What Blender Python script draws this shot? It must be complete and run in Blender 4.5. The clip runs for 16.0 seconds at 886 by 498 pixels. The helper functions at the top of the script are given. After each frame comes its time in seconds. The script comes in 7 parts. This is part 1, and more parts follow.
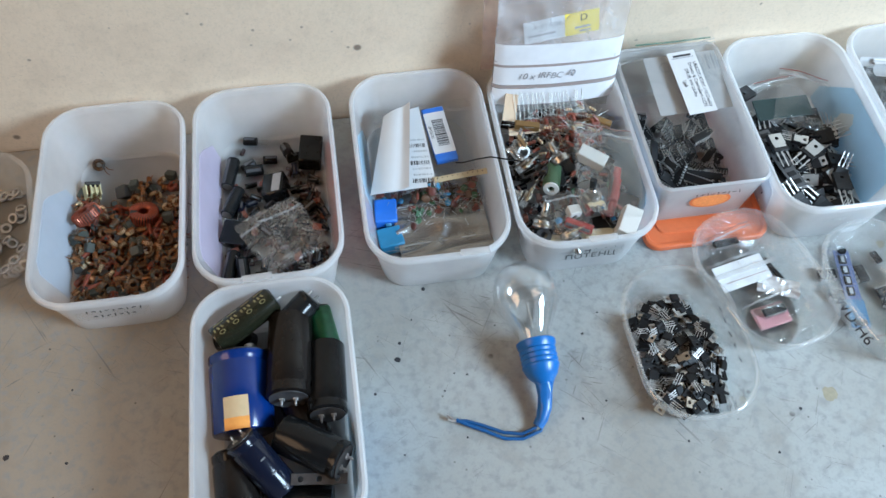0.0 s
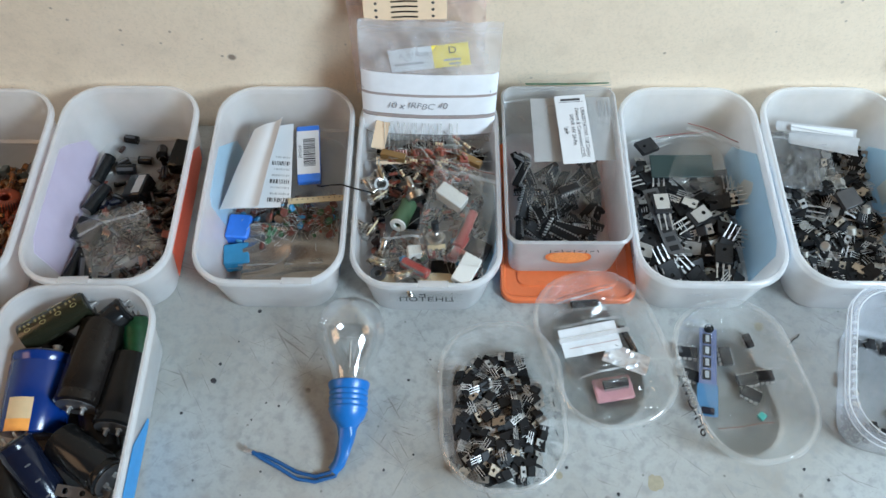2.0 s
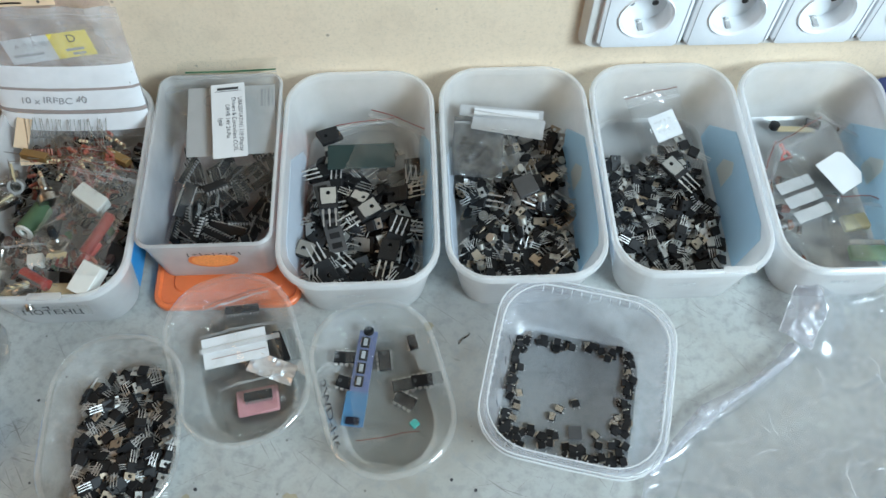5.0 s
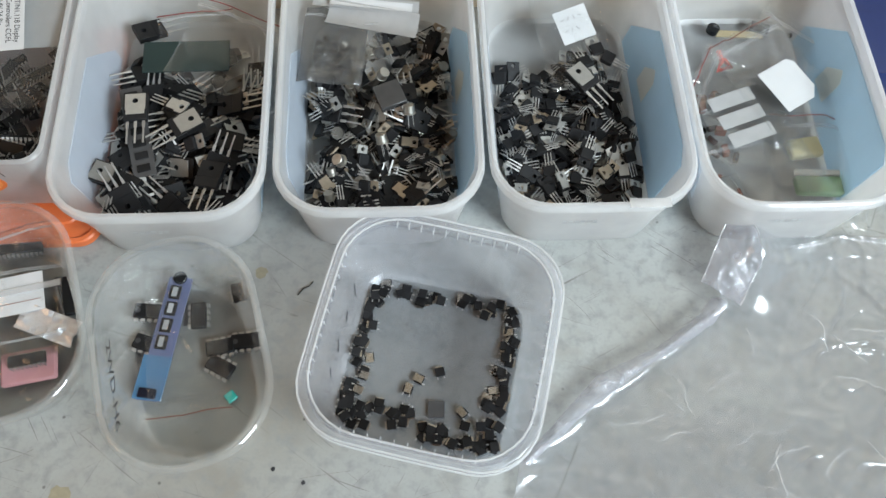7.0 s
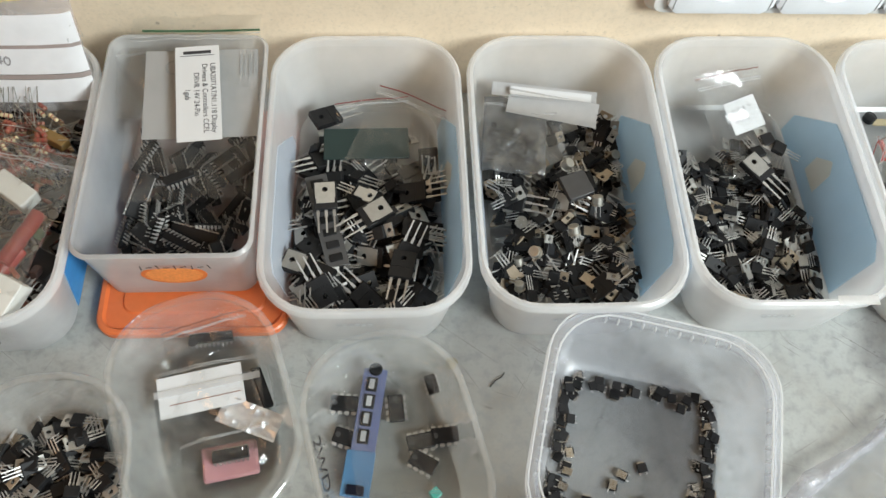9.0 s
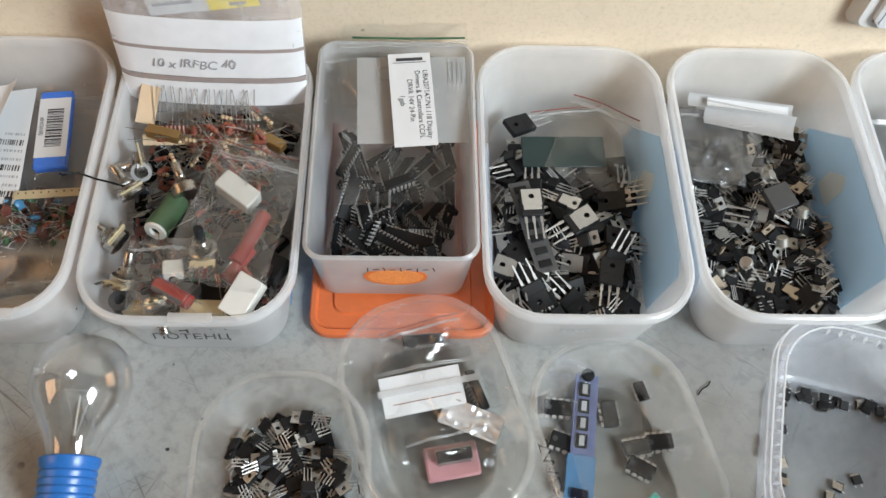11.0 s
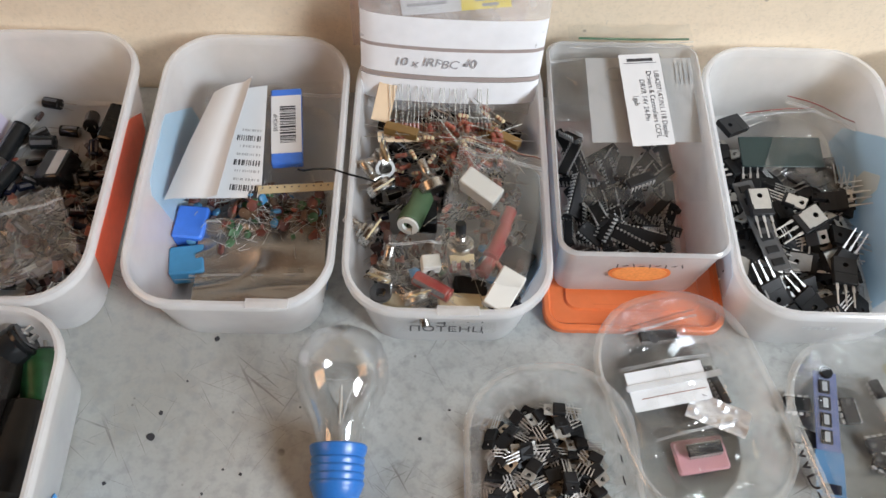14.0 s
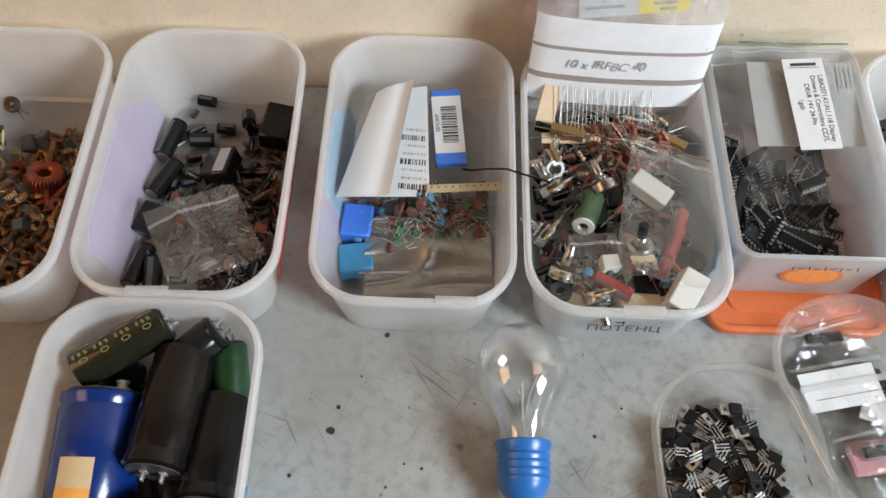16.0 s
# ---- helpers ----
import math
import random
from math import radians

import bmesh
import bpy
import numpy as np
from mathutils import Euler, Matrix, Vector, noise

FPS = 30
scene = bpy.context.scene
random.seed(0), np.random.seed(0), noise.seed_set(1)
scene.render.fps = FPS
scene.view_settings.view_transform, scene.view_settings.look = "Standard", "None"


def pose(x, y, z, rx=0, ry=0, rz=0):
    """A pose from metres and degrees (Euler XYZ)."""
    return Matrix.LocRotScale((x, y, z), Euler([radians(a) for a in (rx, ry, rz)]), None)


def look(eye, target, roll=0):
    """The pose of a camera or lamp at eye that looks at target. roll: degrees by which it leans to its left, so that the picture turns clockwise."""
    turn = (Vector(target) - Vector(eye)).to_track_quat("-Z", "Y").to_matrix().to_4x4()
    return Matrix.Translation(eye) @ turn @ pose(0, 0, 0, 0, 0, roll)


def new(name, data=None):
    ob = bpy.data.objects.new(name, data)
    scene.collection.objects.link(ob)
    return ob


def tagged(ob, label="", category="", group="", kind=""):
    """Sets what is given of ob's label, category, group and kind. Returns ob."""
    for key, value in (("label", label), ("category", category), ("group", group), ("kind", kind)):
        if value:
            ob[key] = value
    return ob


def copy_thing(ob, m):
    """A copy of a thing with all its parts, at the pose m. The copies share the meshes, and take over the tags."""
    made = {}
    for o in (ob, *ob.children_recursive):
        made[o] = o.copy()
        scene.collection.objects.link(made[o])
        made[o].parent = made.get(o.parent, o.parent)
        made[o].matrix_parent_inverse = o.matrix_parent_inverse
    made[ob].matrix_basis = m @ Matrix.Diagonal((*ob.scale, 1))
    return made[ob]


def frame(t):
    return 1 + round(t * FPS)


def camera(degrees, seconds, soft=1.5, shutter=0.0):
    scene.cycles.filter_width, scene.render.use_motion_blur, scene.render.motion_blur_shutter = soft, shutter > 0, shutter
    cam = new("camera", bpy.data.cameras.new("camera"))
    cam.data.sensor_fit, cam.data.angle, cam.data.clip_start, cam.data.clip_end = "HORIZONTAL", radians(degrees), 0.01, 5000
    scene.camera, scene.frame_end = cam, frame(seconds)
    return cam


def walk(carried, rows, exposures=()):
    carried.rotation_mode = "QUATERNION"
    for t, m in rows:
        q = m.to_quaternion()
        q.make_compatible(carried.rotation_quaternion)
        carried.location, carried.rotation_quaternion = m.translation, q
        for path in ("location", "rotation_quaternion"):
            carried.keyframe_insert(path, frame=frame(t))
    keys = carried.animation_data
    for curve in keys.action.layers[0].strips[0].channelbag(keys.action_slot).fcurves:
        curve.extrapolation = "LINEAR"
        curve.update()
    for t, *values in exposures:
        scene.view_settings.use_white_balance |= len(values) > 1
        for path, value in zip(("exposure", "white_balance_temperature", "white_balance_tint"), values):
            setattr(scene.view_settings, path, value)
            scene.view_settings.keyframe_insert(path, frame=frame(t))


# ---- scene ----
cam = camera(56.9, 16.0)
PATH = [
    (0.0, (-0.1625, -0.2546, 0.6343), (-0.0673, 0.2424, -0.2281), 2.60),
    (0.5, (-0.1202, -0.2363, 0.6241), (-0.0534, 0.2702, -0.2355), 3.04),
    (1.0, (-0.0517, -0.2390, 0.6264), (-0.0369, 0.2704, -0.2340), 1.91),
    (1.5, (-0.0012, -0.2314, 0.6220), (0.0013, 0.2745, -0.2406), 1.08),
    (2.0, (0.0444, -0.2284, 0.6281), (0.0376, 0.2728, -0.2372), -0.34),
    (2.5, (0.0845, -0.2232, 0.6275), (0.0705, 0.2760, -0.2388), -1.05),
    (3.0, (0.1278, -0.2185, 0.6262), (0.1058, 0.2813, -0.2397), -1.92),
    (3.5, (0.1686, -0.2117, 0.6214), (0.1497, 0.2780, -0.2502), -2.62),
    (4.0, (0.2204, -0.2051, 0.6088), (0.2216, 0.2826, -0.2641), -1.22),
    (4.5, (0.2634, -0.1985, 0.6017), (0.2773, 0.2920, -0.2696), 0.49),
    (5.0, (0.3009, -0.1963, 0.5921), (0.3283, 0.2871, -0.2828), 1.10),
    (7.5, (0.3969, -0.1342, 0.4551), (0.4597, 0.2893, -0.4486), 6.66),
    (8.0, (0.3659, -0.1265, 0.4600), (0.4396, 0.3099, -0.4367), 8.33),
    (8.5, (0.3177, -0.1203, 0.4681), (0.3818, 0.3394, -0.4177), 6.66),
    (9.0, (0.2700, -0.1149, 0.4746), (0.3316, 0.3596, -0.4035), 5.81),
    (9.5, (0.2266, -0.1124, 0.4739), (0.2782, 0.3624, -0.4047), 4.86),
    (12.0, (0.1180, -0.1184, 0.4767), (0.1388, 0.3680, -0.3968), 3.66),
    (12.5, (0.0943, -0.1196, 0.4763), (0.1021, 0.3662, -0.3977), 2.59),
    (13.0, (0.0658, -0.1224, 0.4775), (0.0789, 0.3596, -0.3985), 3.28),
    (13.5, (0.0336, -0.1214, 0.4775), (0.0488, 0.3595, -0.3991), 3.70),
    (14.0, (0.0162, -0.1232, 0.4791), (0.0318, 0.3596, -0.3965), 2.87),
    (14.5, (-0.0023, -0.1262, 0.4801), (0.0136, 0.3569, -0.3953), 2.92),
    (15.0, (-0.0195, -0.1256, 0.4812), (-0.0067, 0.3555, -0.3954), 2.75),
    (15.5, (-0.0432, -0.1264, 0.4814), (-0.0325, 0.3566, -0.3941), 2.68),
    (16.0, (-0.0843, -0.1287, 0.4828), (-0.0804, 0.3536, -0.3932), 2.36),
]
EXPOSURES = [(0.0, -0.06, 5550, 4), (2.0, -0.21, 5850, 4), (3.0, -0.25, 6050, 10), (4.0, -0.37, 6200, 9), (5.0, -0.46, 6100, 2), (7.5, -0.51, 6950, 9), (9.0, -0.4, 7250, 9), (12.0, -0.25, 6750, 12), (14.5, -0.17, 6900, 14), (15.5, -0.14, 6950, 14), (16.0, -0.19, 6800, 11)]
walk(cam, [(t, look(eye, target, roll)) for t, eye, target, roll in PATH], EXPOSURES)

# ---- world, windows' light ----
world = bpy.data.worlds.new("daylight")
scene.world = world
world.use_nodes = True
wn = world.node_tree.nodes
sky = wn.new("ShaderNodeTexSky")
sky.sky_type = "NISHITA"
sky.sun_disc = False
sky.sun_elevation = radians(38)
sky.sun_rotation = radians(130)
world.node_tree.links.new(sky.outputs[0], wn["Background"].inputs[0])
wn["Background"].inputs[1].default_value = 0.1


def window_lamp(name, eye, target, w, h, watts, colour, spread=180):
    d = bpy.data.lights.new(name, "AREA")
    d.shape, d.size, d.size_y, d.energy, d.color = "RECTANGLE", w, h, watts, colour
    d.spread = radians(spread)
    ob = new(name, d)
    ob.matrix_world = look(eye, target)
    return ob


window_lamp("window_light_east", (1.56, -0.95, 1.25), (0.55, -0.12, 0.0), 0.68, 0.68, 39.0, (0.76, 0.89, 1.0), 118)
window_lamp("window_light_west", (-1.36, -0.45, 1.15), (0.0, -0.3, 0.4), 0.8, 0.8, 9.0, (1.0, 0.58, 0.29))
sun = new("sun", bpy.data.lights.new("sun", "SUN"))
sun.data.energy, sun.data.angle, sun.data.color = 2.0, radians(0.5), (1.0, 0.95, 0.88)
sun.matrix_world = look((1.0, 3.0, 3.0), (0, 0, 0))

# ---- mesh helpers ----
MM = 0.001


class Shape:
    """Vertices and faces, gathered piece by piece."""

    def __init__(self):
        self.v, self.f = [], []

    def add(self, pts, faces, m=None):
        k = len(self.v)
        self.v += [tuple(m @ Vector(p)) if m else tuple(p) for p in pts]
        self.f += [[k + i for i in q] for q in faces]
        return self

    def loft(self, rings, caps=(True, True), closed=False, m=None):
        n = len(rings[0])
        pts = [p for r in rings for p in r]
        faces = []
        last = len(rings) if closed else len(rings) - 1
        for i in range(last):
            a, b = i * n, ((i + 1) % len(rings)) * n
            for j in range(n):
                faces.append([a + j, a + (j + 1) % n, b + (j + 1) % n, b + j])
        if not closed and caps[0]:
            faces.append(list(range(n))[::-1])
        if not closed and caps[1]:
            faces.append([(len(rings) - 1) * n + j for j in range(n)])
        return self.add(pts, faces, m)

    def box(self, x, y, z, sx, sy, sz, c=0.0, m=None):
        """A box round (x, y, z) with chamfered edges."""
        c = c or 0.08 * min(sx, sy, sz)

        def ring(h, inset):
            a, b = sx / 2 - inset, sy / 2 - inset
            k = c
            return [(x + px, y + py, h) for px, py in ((-a + k, -b), (a - k, -b), (a, -b + k), (a, b - k), (a - k, b), (-a + k, b), (-a, b - k), (-a, -b + k))]
        lo, hi = z - sz / 2, z + sz / 2
        return self.loft([ring(lo, c), ring(lo + c, 0), ring(hi - c, 0), ring(hi, c)], m=m)

    def lathe(self, profile, n=16, m=None, caps=(True, True)):
        """Round the z axis: rows of radius, height."""
        rings = [[(r * math.cos(6.28319 * j / n), r * math.sin(6.28319 * j / n), h) for j in range(n)] for r, h in profile]
        return self.loft(rings, caps, m=m)

    def tube(self, path, r, n=6, m=None, closed=False):
        path = [Vector(p) for p in path]
        rings = []
        side = None
        for i, p in enumerate(path):
            a = path[i - 1] if i or closed else p
            b = path[(i + 1) % len(path)] if i + 1 < len(path) or closed else p
            d = (b - a).normalized()
            if side is None:
                side = d.orthogonal().normalized()
            side = (side - d * side.dot(d)).normalized()
            up = d.cross(side)
            rings.append([tuple(p + r * (math.cos(6.28319 * j / n) * side + math.sin(6.28319 * j / n) * up)) for j in range(n)])
        return self.loft(rings, closed=closed, m=m)

    def plate(self, outline, z0, z1, m=None):
        """A flat plate from an outline (anticlockwise)."""
        return self.loft([[(x, y, z0) for x, y in outline], [(x, y, z1) for x, y in outline]], m=m)

    def holed(self, w, y0, y1, hx, hy, r, z0, z1, m=None, n=16):
        """A plate with a round hole."""
        ring, outer = [], []
        for j in range(n):
            a = 6.28319 * (j + 0.5) / n
            cx, cy = math.cos(a), math.sin(a)
            ring.append((hx + r * cx, hy + r * cy))
            reach = [((w / 2 - hx) / cx if cx > 0 else (-w / 2 - hx) / cx) if abs(cx) > 1e-6 else 9, ((y1 - hy) / cy if cy > 0 else (y0 - hy) / cy) if abs(cy) > 1e-6 else 9]
            k = min(reach)
            outer.append((hx + k * cx, hy + k * cy))
        for corner in ((w / 2, y1), (-w / 2, y1), (-w / 2, y0), (w / 2, y0)):
            i = min(range(n), key=lambda q: (outer[q][0] - corner[0]) ** 2 + (outer[q][1] - corner[1]) ** 2)
            outer[i] = corner
        rings = [[(x, y, z0) for x, y in outer], [(x, y, z1) for x, y in outer], [(x, y, z1) for x, y in ring], [(x, y, z0) for x, y in ring]]
        return self.loft(rings, closed=True, m=m)

    def mesh(self, name, material, smooth=35):
        me = bpy.data.meshes.new(name)
        me.from_pydata(self.v, [], self.f)
        if isinstance(material, (list, tuple)):
            for k in material:
                me.materials.append(k)
        else:
            me.materials.append(material)
        bm = bmesh.new()
        bm.from_mesh(me)
        bmesh.ops.recalc_face_normals(bm, faces=bm.faces)
        bm.to_mesh(me)
        bm.free()
        me.shade_smooth()
        me.set_sharp_from_angle(angle=radians(smooth))
        return me


def part(name, shape, material, parent=None, label="", m=None, smooth=35):
    ob = new(name, shape if isinstance(shape, bpy.types.Mesh) else shape.mesh(name, material, smooth))
    ob.parent = parent
    if m is not None:
        ob.matrix_basis = m
    return tagged(ob, label)


def thing(name, label, category, group="", kind="", m=None):
    ob = tagged(new(name), label, category, group, kind)
    ob.empty_display_size = 0.01
    if m is not None:
        ob.matrix_basis = m
    return ob


def rounded(w, l, r, z, n=6, bow=0.0):
    """A rounded rectangle at height z, anticlockwise, with sides bowed outwards."""
    pts = []
    for cx, cy, a0 in ((1, -1, -90), (1, 1, 0), (-1, 1, 90), (-1, -1, 180)):
        for i in range(n + 1):
            a = radians(a0 + 90 * i / n)
            x, y = cx * (w / 2 - r) + r * math.cos(a), cy * (l / 2 - r) + r * math.sin(a)
            pts.append((x, y, z))
        end = {(1, -1): (w / 2, l / 2 - r), (1, 1): (-(w / 2 - r), l / 2), (-1, 1): (-w / 2, -(l / 2 - r)), (-1, -1): (w / 2 - r, -l / 2)}[(cx, cy)]
        lx, ly, _ = pts[-1]
        for k in (0.25, 0.5, 0.75):
            pts.append((lx + (end[0] - lx) * k, ly + (end[1] - ly) * k, z))
    if bow:
        pts = [(x * (1 + bow * (1 - (2 * y / l) ** 2)), y * (1 + bow * (1 - (2 * x / w) ** 2)), zz) for x, y, zz in pts]
    return pts


SEEDS = random.Random(7)


def words(text, size, material, parent, m, name="lettering", thin=1.0):
    """Flat letters as a mesh part."""
    cu = bpy.data.curves.new(name, "FONT")
    cu.body, cu.size, cu.align_x, cu.align_y = text, size, "CENTER", "CENTER"
    cu.extrude = 0.00003
    tmp = new(name, cu)
    me = bpy.data.meshes.new_from_object(tmp.evaluated_get(bpy.context.evaluated_depsgraph_get()))
    bpy.data.objects.remove(tmp)
    bpy.data.curves.remove(cu)
    me.materials.clear()
    me.materials.append(material)
    return part(name, me, material, parent, m=m @ Matrix.Diagonal((thin, 1, 1, 1)))


# ---- materials ----
def surface(name, colour, rough=0.5, metal=0.0, vary=0.15, scale=180.0, bump=0.1, loose=0.12, tint=None, fine=1500.0, coat=0.0, shine=0.5):
    """A solid surface: colour in two scales of noise, a little different from thing to thing."""
    mt = bpy.data.materials.new(name)
    mt.use_nodes = True
    n, ln = mt.node_tree.nodes, mt.node_tree.links
    b = n["Principled BSDF"]
    tc = n.new("ShaderNodeTexCoord")
    n1, n2 = n.new("ShaderNodeTexNoise"), n.new("ShaderNodeTexNoise")
    n1.inputs["Scale"].default_value, n2.inputs["Scale"].default_value = scale, fine
    n1.inputs["Detail"].default_value, n2.inputs["Detail"].default_value = 4, 2
    ln.new(tc.outputs["Object"], n1.inputs["Vector"])
    ln.new(tc.outputs["Object"], n2.inputs["Vector"])
    mix = n.new("ShaderNodeMix")
    mix.data_type = "RGBA"
    lo = [c * (1 - vary) for c in (tint or colour)]
    mix.inputs["A"].default_value = (*lo, 1)
    mix.inputs["B"].default_value = (*[min(1, c * (1 + vary)) for c in colour], 1)
    ln.new(n1.outputs["Fac"], mix.inputs["Factor"])
    hs = n.new("ShaderNodeHueSaturation")
    info = n.new("ShaderNodeObjectInfo")
    mr = n.new("ShaderNodeMapRange")
    mr.inputs["To Min"].default_value, mr.inputs["To Max"].default_value = 1 - loose, 1 + loose
    ln.new(info.outputs["Random"], mr.inputs["Value"])
    ln.new(mr.outputs["Result"], hs.inputs["Value"])
    ln.new(mix.outputs["Result"], hs.inputs["Color"])
    ln.new(hs.outputs["Color"], b.inputs["Base Color"])
    rr = n.new("ShaderNodeMapRange")
    rr.inputs["To Min"].default_value, rr.inputs["To Max"].default_value = max(0.02, rough - 0.1), min(1, rough + 0.12)
    ln.new(n2.outputs["Fac"], rr.inputs["Value"])
    ln.new(rr.outputs["Result"], b.inputs["Roughness"])
    b.inputs["Metallic"].default_value = metal
    b.inputs["Specular IOR Level"].default_value = shine
    b.inputs["Coat Weight"].default_value = coat
    if bump:
        bp = n.new("ShaderNodeBump")
        bp.inputs["Strength"].default_value, bp.inputs["Distance"].default_value = bump, 0.0004
        ln.new(n2.outputs["Fac"], bp.inputs["Height"])
        ln.new(bp.outputs["Normal"], b.inputs["Normal"])
    return mt


def sheer(name, colour, clear, through_light=0.5, rough=0.2, ior=1.45, wrinkle=0.0, scale=60.0, cloud=0.1, gloss=1.0):
    """Thin plastic or glass: part of the light goes straight on, part is scattered by the sheet, part is mirrored."""
    mt = bpy.data.materials.new(name)
    mt.use_nodes = True
    n, ln = mt.node_tree.nodes, mt.node_tree.links
    n.remove(n["Principled BSDF"])
    tc = n.new("ShaderNodeTexCoord")
    nz = n.new("ShaderNodeTexNoise")
    nz.inputs["Scale"].default_value, nz.inputs["Detail"].default_value = scale, 5
    ln.new(tc.outputs["Object"], nz.inputs["Vector"])
    di, tr, tp, gl = n.new("ShaderNodeBsdfDiffuse"), n.new("ShaderNodeBsdfTranslucent"), n.new("ShaderNodeBsdfTransparent"), n.new("ShaderNodeBsdfGlossy")
    for k in (di, tr):
        k.inputs["Color"].default_value = (*colour, 1)
    tp.inputs["Color"].default_value = (*[0.5 + 0.5 * c for c in colour], 1) if clear < 0.87 else (0.985, 0.99, 0.99, 1)
    gl.inputs["Color"].default_value = (gloss, gloss, gloss, 1)
    gl.inputs["Roughness"].default_value = rough
    m1, m2, m3 = n.new("ShaderNodeMixShader"), n.new("ShaderNodeMixShader"), n.new("ShaderNodeMixShader")
    m1.inputs[0].default_value = through_light
    ln.new(di.outputs[0], m1.inputs[1])
    ln.new(tr.outputs[0], m1.inputs[2])
    mr = n.new("ShaderNodeMapRange")
    mr.inputs["From Min"].default_value, mr.inputs["From Max"].default_value = 0.3, 0.7
    mr.inputs["To Min"].default_value, mr.inputs["To Max"].default_value = max(0, clear - cloud), min(1, clear + cloud)
    ln.new(nz.outputs["Fac"], mr.inputs["Value"])
    ln.new(mr.outputs["Result"], m2.inputs[0])
    ln.new(m1.outputs[0], m2.inputs[1])
    ln.new(tp.outputs[0], m2.inputs[2])
    fr = n.new("ShaderNodeLayerWeight")
    fr.inputs["Blend"].default_value = 0.5
    pw, ma = n.new("ShaderNodeMath"), n.new("ShaderNodeMath")
    pw.operation, ma.operation = "POWER", "MULTIPLY_ADD"
    pw.inputs[1].default_value = 3.0
    ma.inputs[1].default_value, ma.inputs[2].default_value = ior - 0.95, ((ior - 1) / (ior + 1)) ** 2
    ln.new(fr.outputs["Facing"], pw.inputs[0])
    ln.new(pw.outputs[0], ma.inputs[0])
    ln.new(ma.outputs[0], m3.inputs[0])
    ln.new(m2.outputs[0], m3.inputs[1])
    ln.new(gl.outputs[0], m3.inputs[2])
    if wrinkle:
        bp = n.new("ShaderNodeBump")
        bp.inputs["Strength"].default_value, bp.inputs["Distance"].default_value = wrinkle, 0.004
        ln.new(nz.outputs["Fac"], bp.inputs["Height"])
        for k in (gl, fr):
            ln.new(bp.outputs["Normal"], k.inputs["Normal"])
    ln.new(m3.outputs[0], n["Material Output"].inputs["Surface"])
    return mt


def marked(name, base, dirt, specks, scratches, rough=0.45, spot_scale=45.0, dirt_amount=0.5, bump=0.15, mottle=0.55, warmed=None):
    """Painted board or plaster with smudges, specks and scratches."""
    mt = bpy.data.materials.new(name)
    mt.use_nodes = True
    n, ln = mt.node_tree.nodes, mt.node_tree.links
    b = n["Principled BSDF"]
    tc = n.new("ShaderNodeTexCoord")

    def noise_at(scale, detail, stretch=None, twist=0.0, distort=0.0):
        k = n.new("ShaderNodeTexNoise")
        k.inputs["Scale"].default_value, k.inputs["Detail"].default_value, k.inputs["Distortion"].default_value = scale, detail, distort
        if stretch:
            mp = n.new("ShaderNodeMapping")
            mp.inputs["Scale"].default_value = stretch
            tw = n.new("ShaderNodeMapping")
            tw.inputs["Rotation"].default_value = (0, 0, twist)
            ln.new(tc.outputs["Object"], tw.inputs["Vector"])
            ln.new(tw.outputs[0], mp.inputs["Vector"])
            ln.new(mp.outputs[0], k.inputs["Vector"])
        else:
            ln.new(tc.outputs["Object"], k.inputs["Vector"])
        return k.outputs["Fac"]

    def ramp(sock, lo, hi, to=1.0):
        k = n.new("ShaderNodeMapRange")
        k.inputs["From Min"].default_value, k.inputs["From Max"].default_value, k.inputs["To Max"].default_value = lo, hi, to
        ln.new(sock, k.inputs["Value"])
        return k.outputs["Result"]

    def blend(fac, a, colour):
        k = n.new("ShaderNodeMix")
        k.data_type = "RGBA"
        ln.new(fac, k.inputs["Factor"])
        if isinstance(a, tuple):
            k.inputs["A"].default_value = (*a, 1)
        else:
            ln.new(a, k.inputs["A"])
        k.inputs["B"].default_value = (*colour, 1)
        return k.outputs["Result"]

    def times(a, c):
        k = n.new("ShaderNodeMath")
        k.operation = "MULTIPLY"
        ln.new(a, k.inputs[0])
        ln.new(c, k.inputs[1])
        return k.outputs[0]
    col = blend(ramp(noise_at(5, 6, distort=0.4), 0.42, 0.75, dirt_amount), base, dirt)
    if warmed:  # warm light of one end put into the colour, with an uneven border
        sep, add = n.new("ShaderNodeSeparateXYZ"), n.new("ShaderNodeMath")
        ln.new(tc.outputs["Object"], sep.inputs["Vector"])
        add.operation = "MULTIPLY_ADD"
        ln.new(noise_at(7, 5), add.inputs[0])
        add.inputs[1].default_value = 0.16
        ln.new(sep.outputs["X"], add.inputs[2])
        col = blend(ramp(add.outputs[0], warmed[0], warmed[1], 0.75), col, warmed[2])
    col = blend(ramp(noise_at(38, 5), 0.52, 0.75, 0.45), col, tuple(0.85 * c for c in dirt))
    col = blend(ramp(noise_at(130, 6), 0.48, 0.70, mottle), col, tuple(0.66 * c for c in base))
    col = blend(ramp(noise_at(420, 3), 0.5, 0.8, 0.3), col, tuple(0.6 * c for c in base))
    vo = n.new("ShaderNodeTexVoronoi")
    vo.inputs["Scale"].default_value = spot_scale
    ln.new(tc.outputs["Object"], vo.inputs["Vector"])
    tiny = n.new("ShaderNodeTexVoronoi")
    tiny.inputs["Scale"].default_value = spot_scale * 3.5
    ln.new(tc.outputs["Object"], tiny.inputs["Vector"])
    col = blend(times(ramp(tiny.outputs["Distance"], 0.10, 0.06), ramp(noise_at(21, 2), 0.5, 0.56, 0.6)), col, specks)
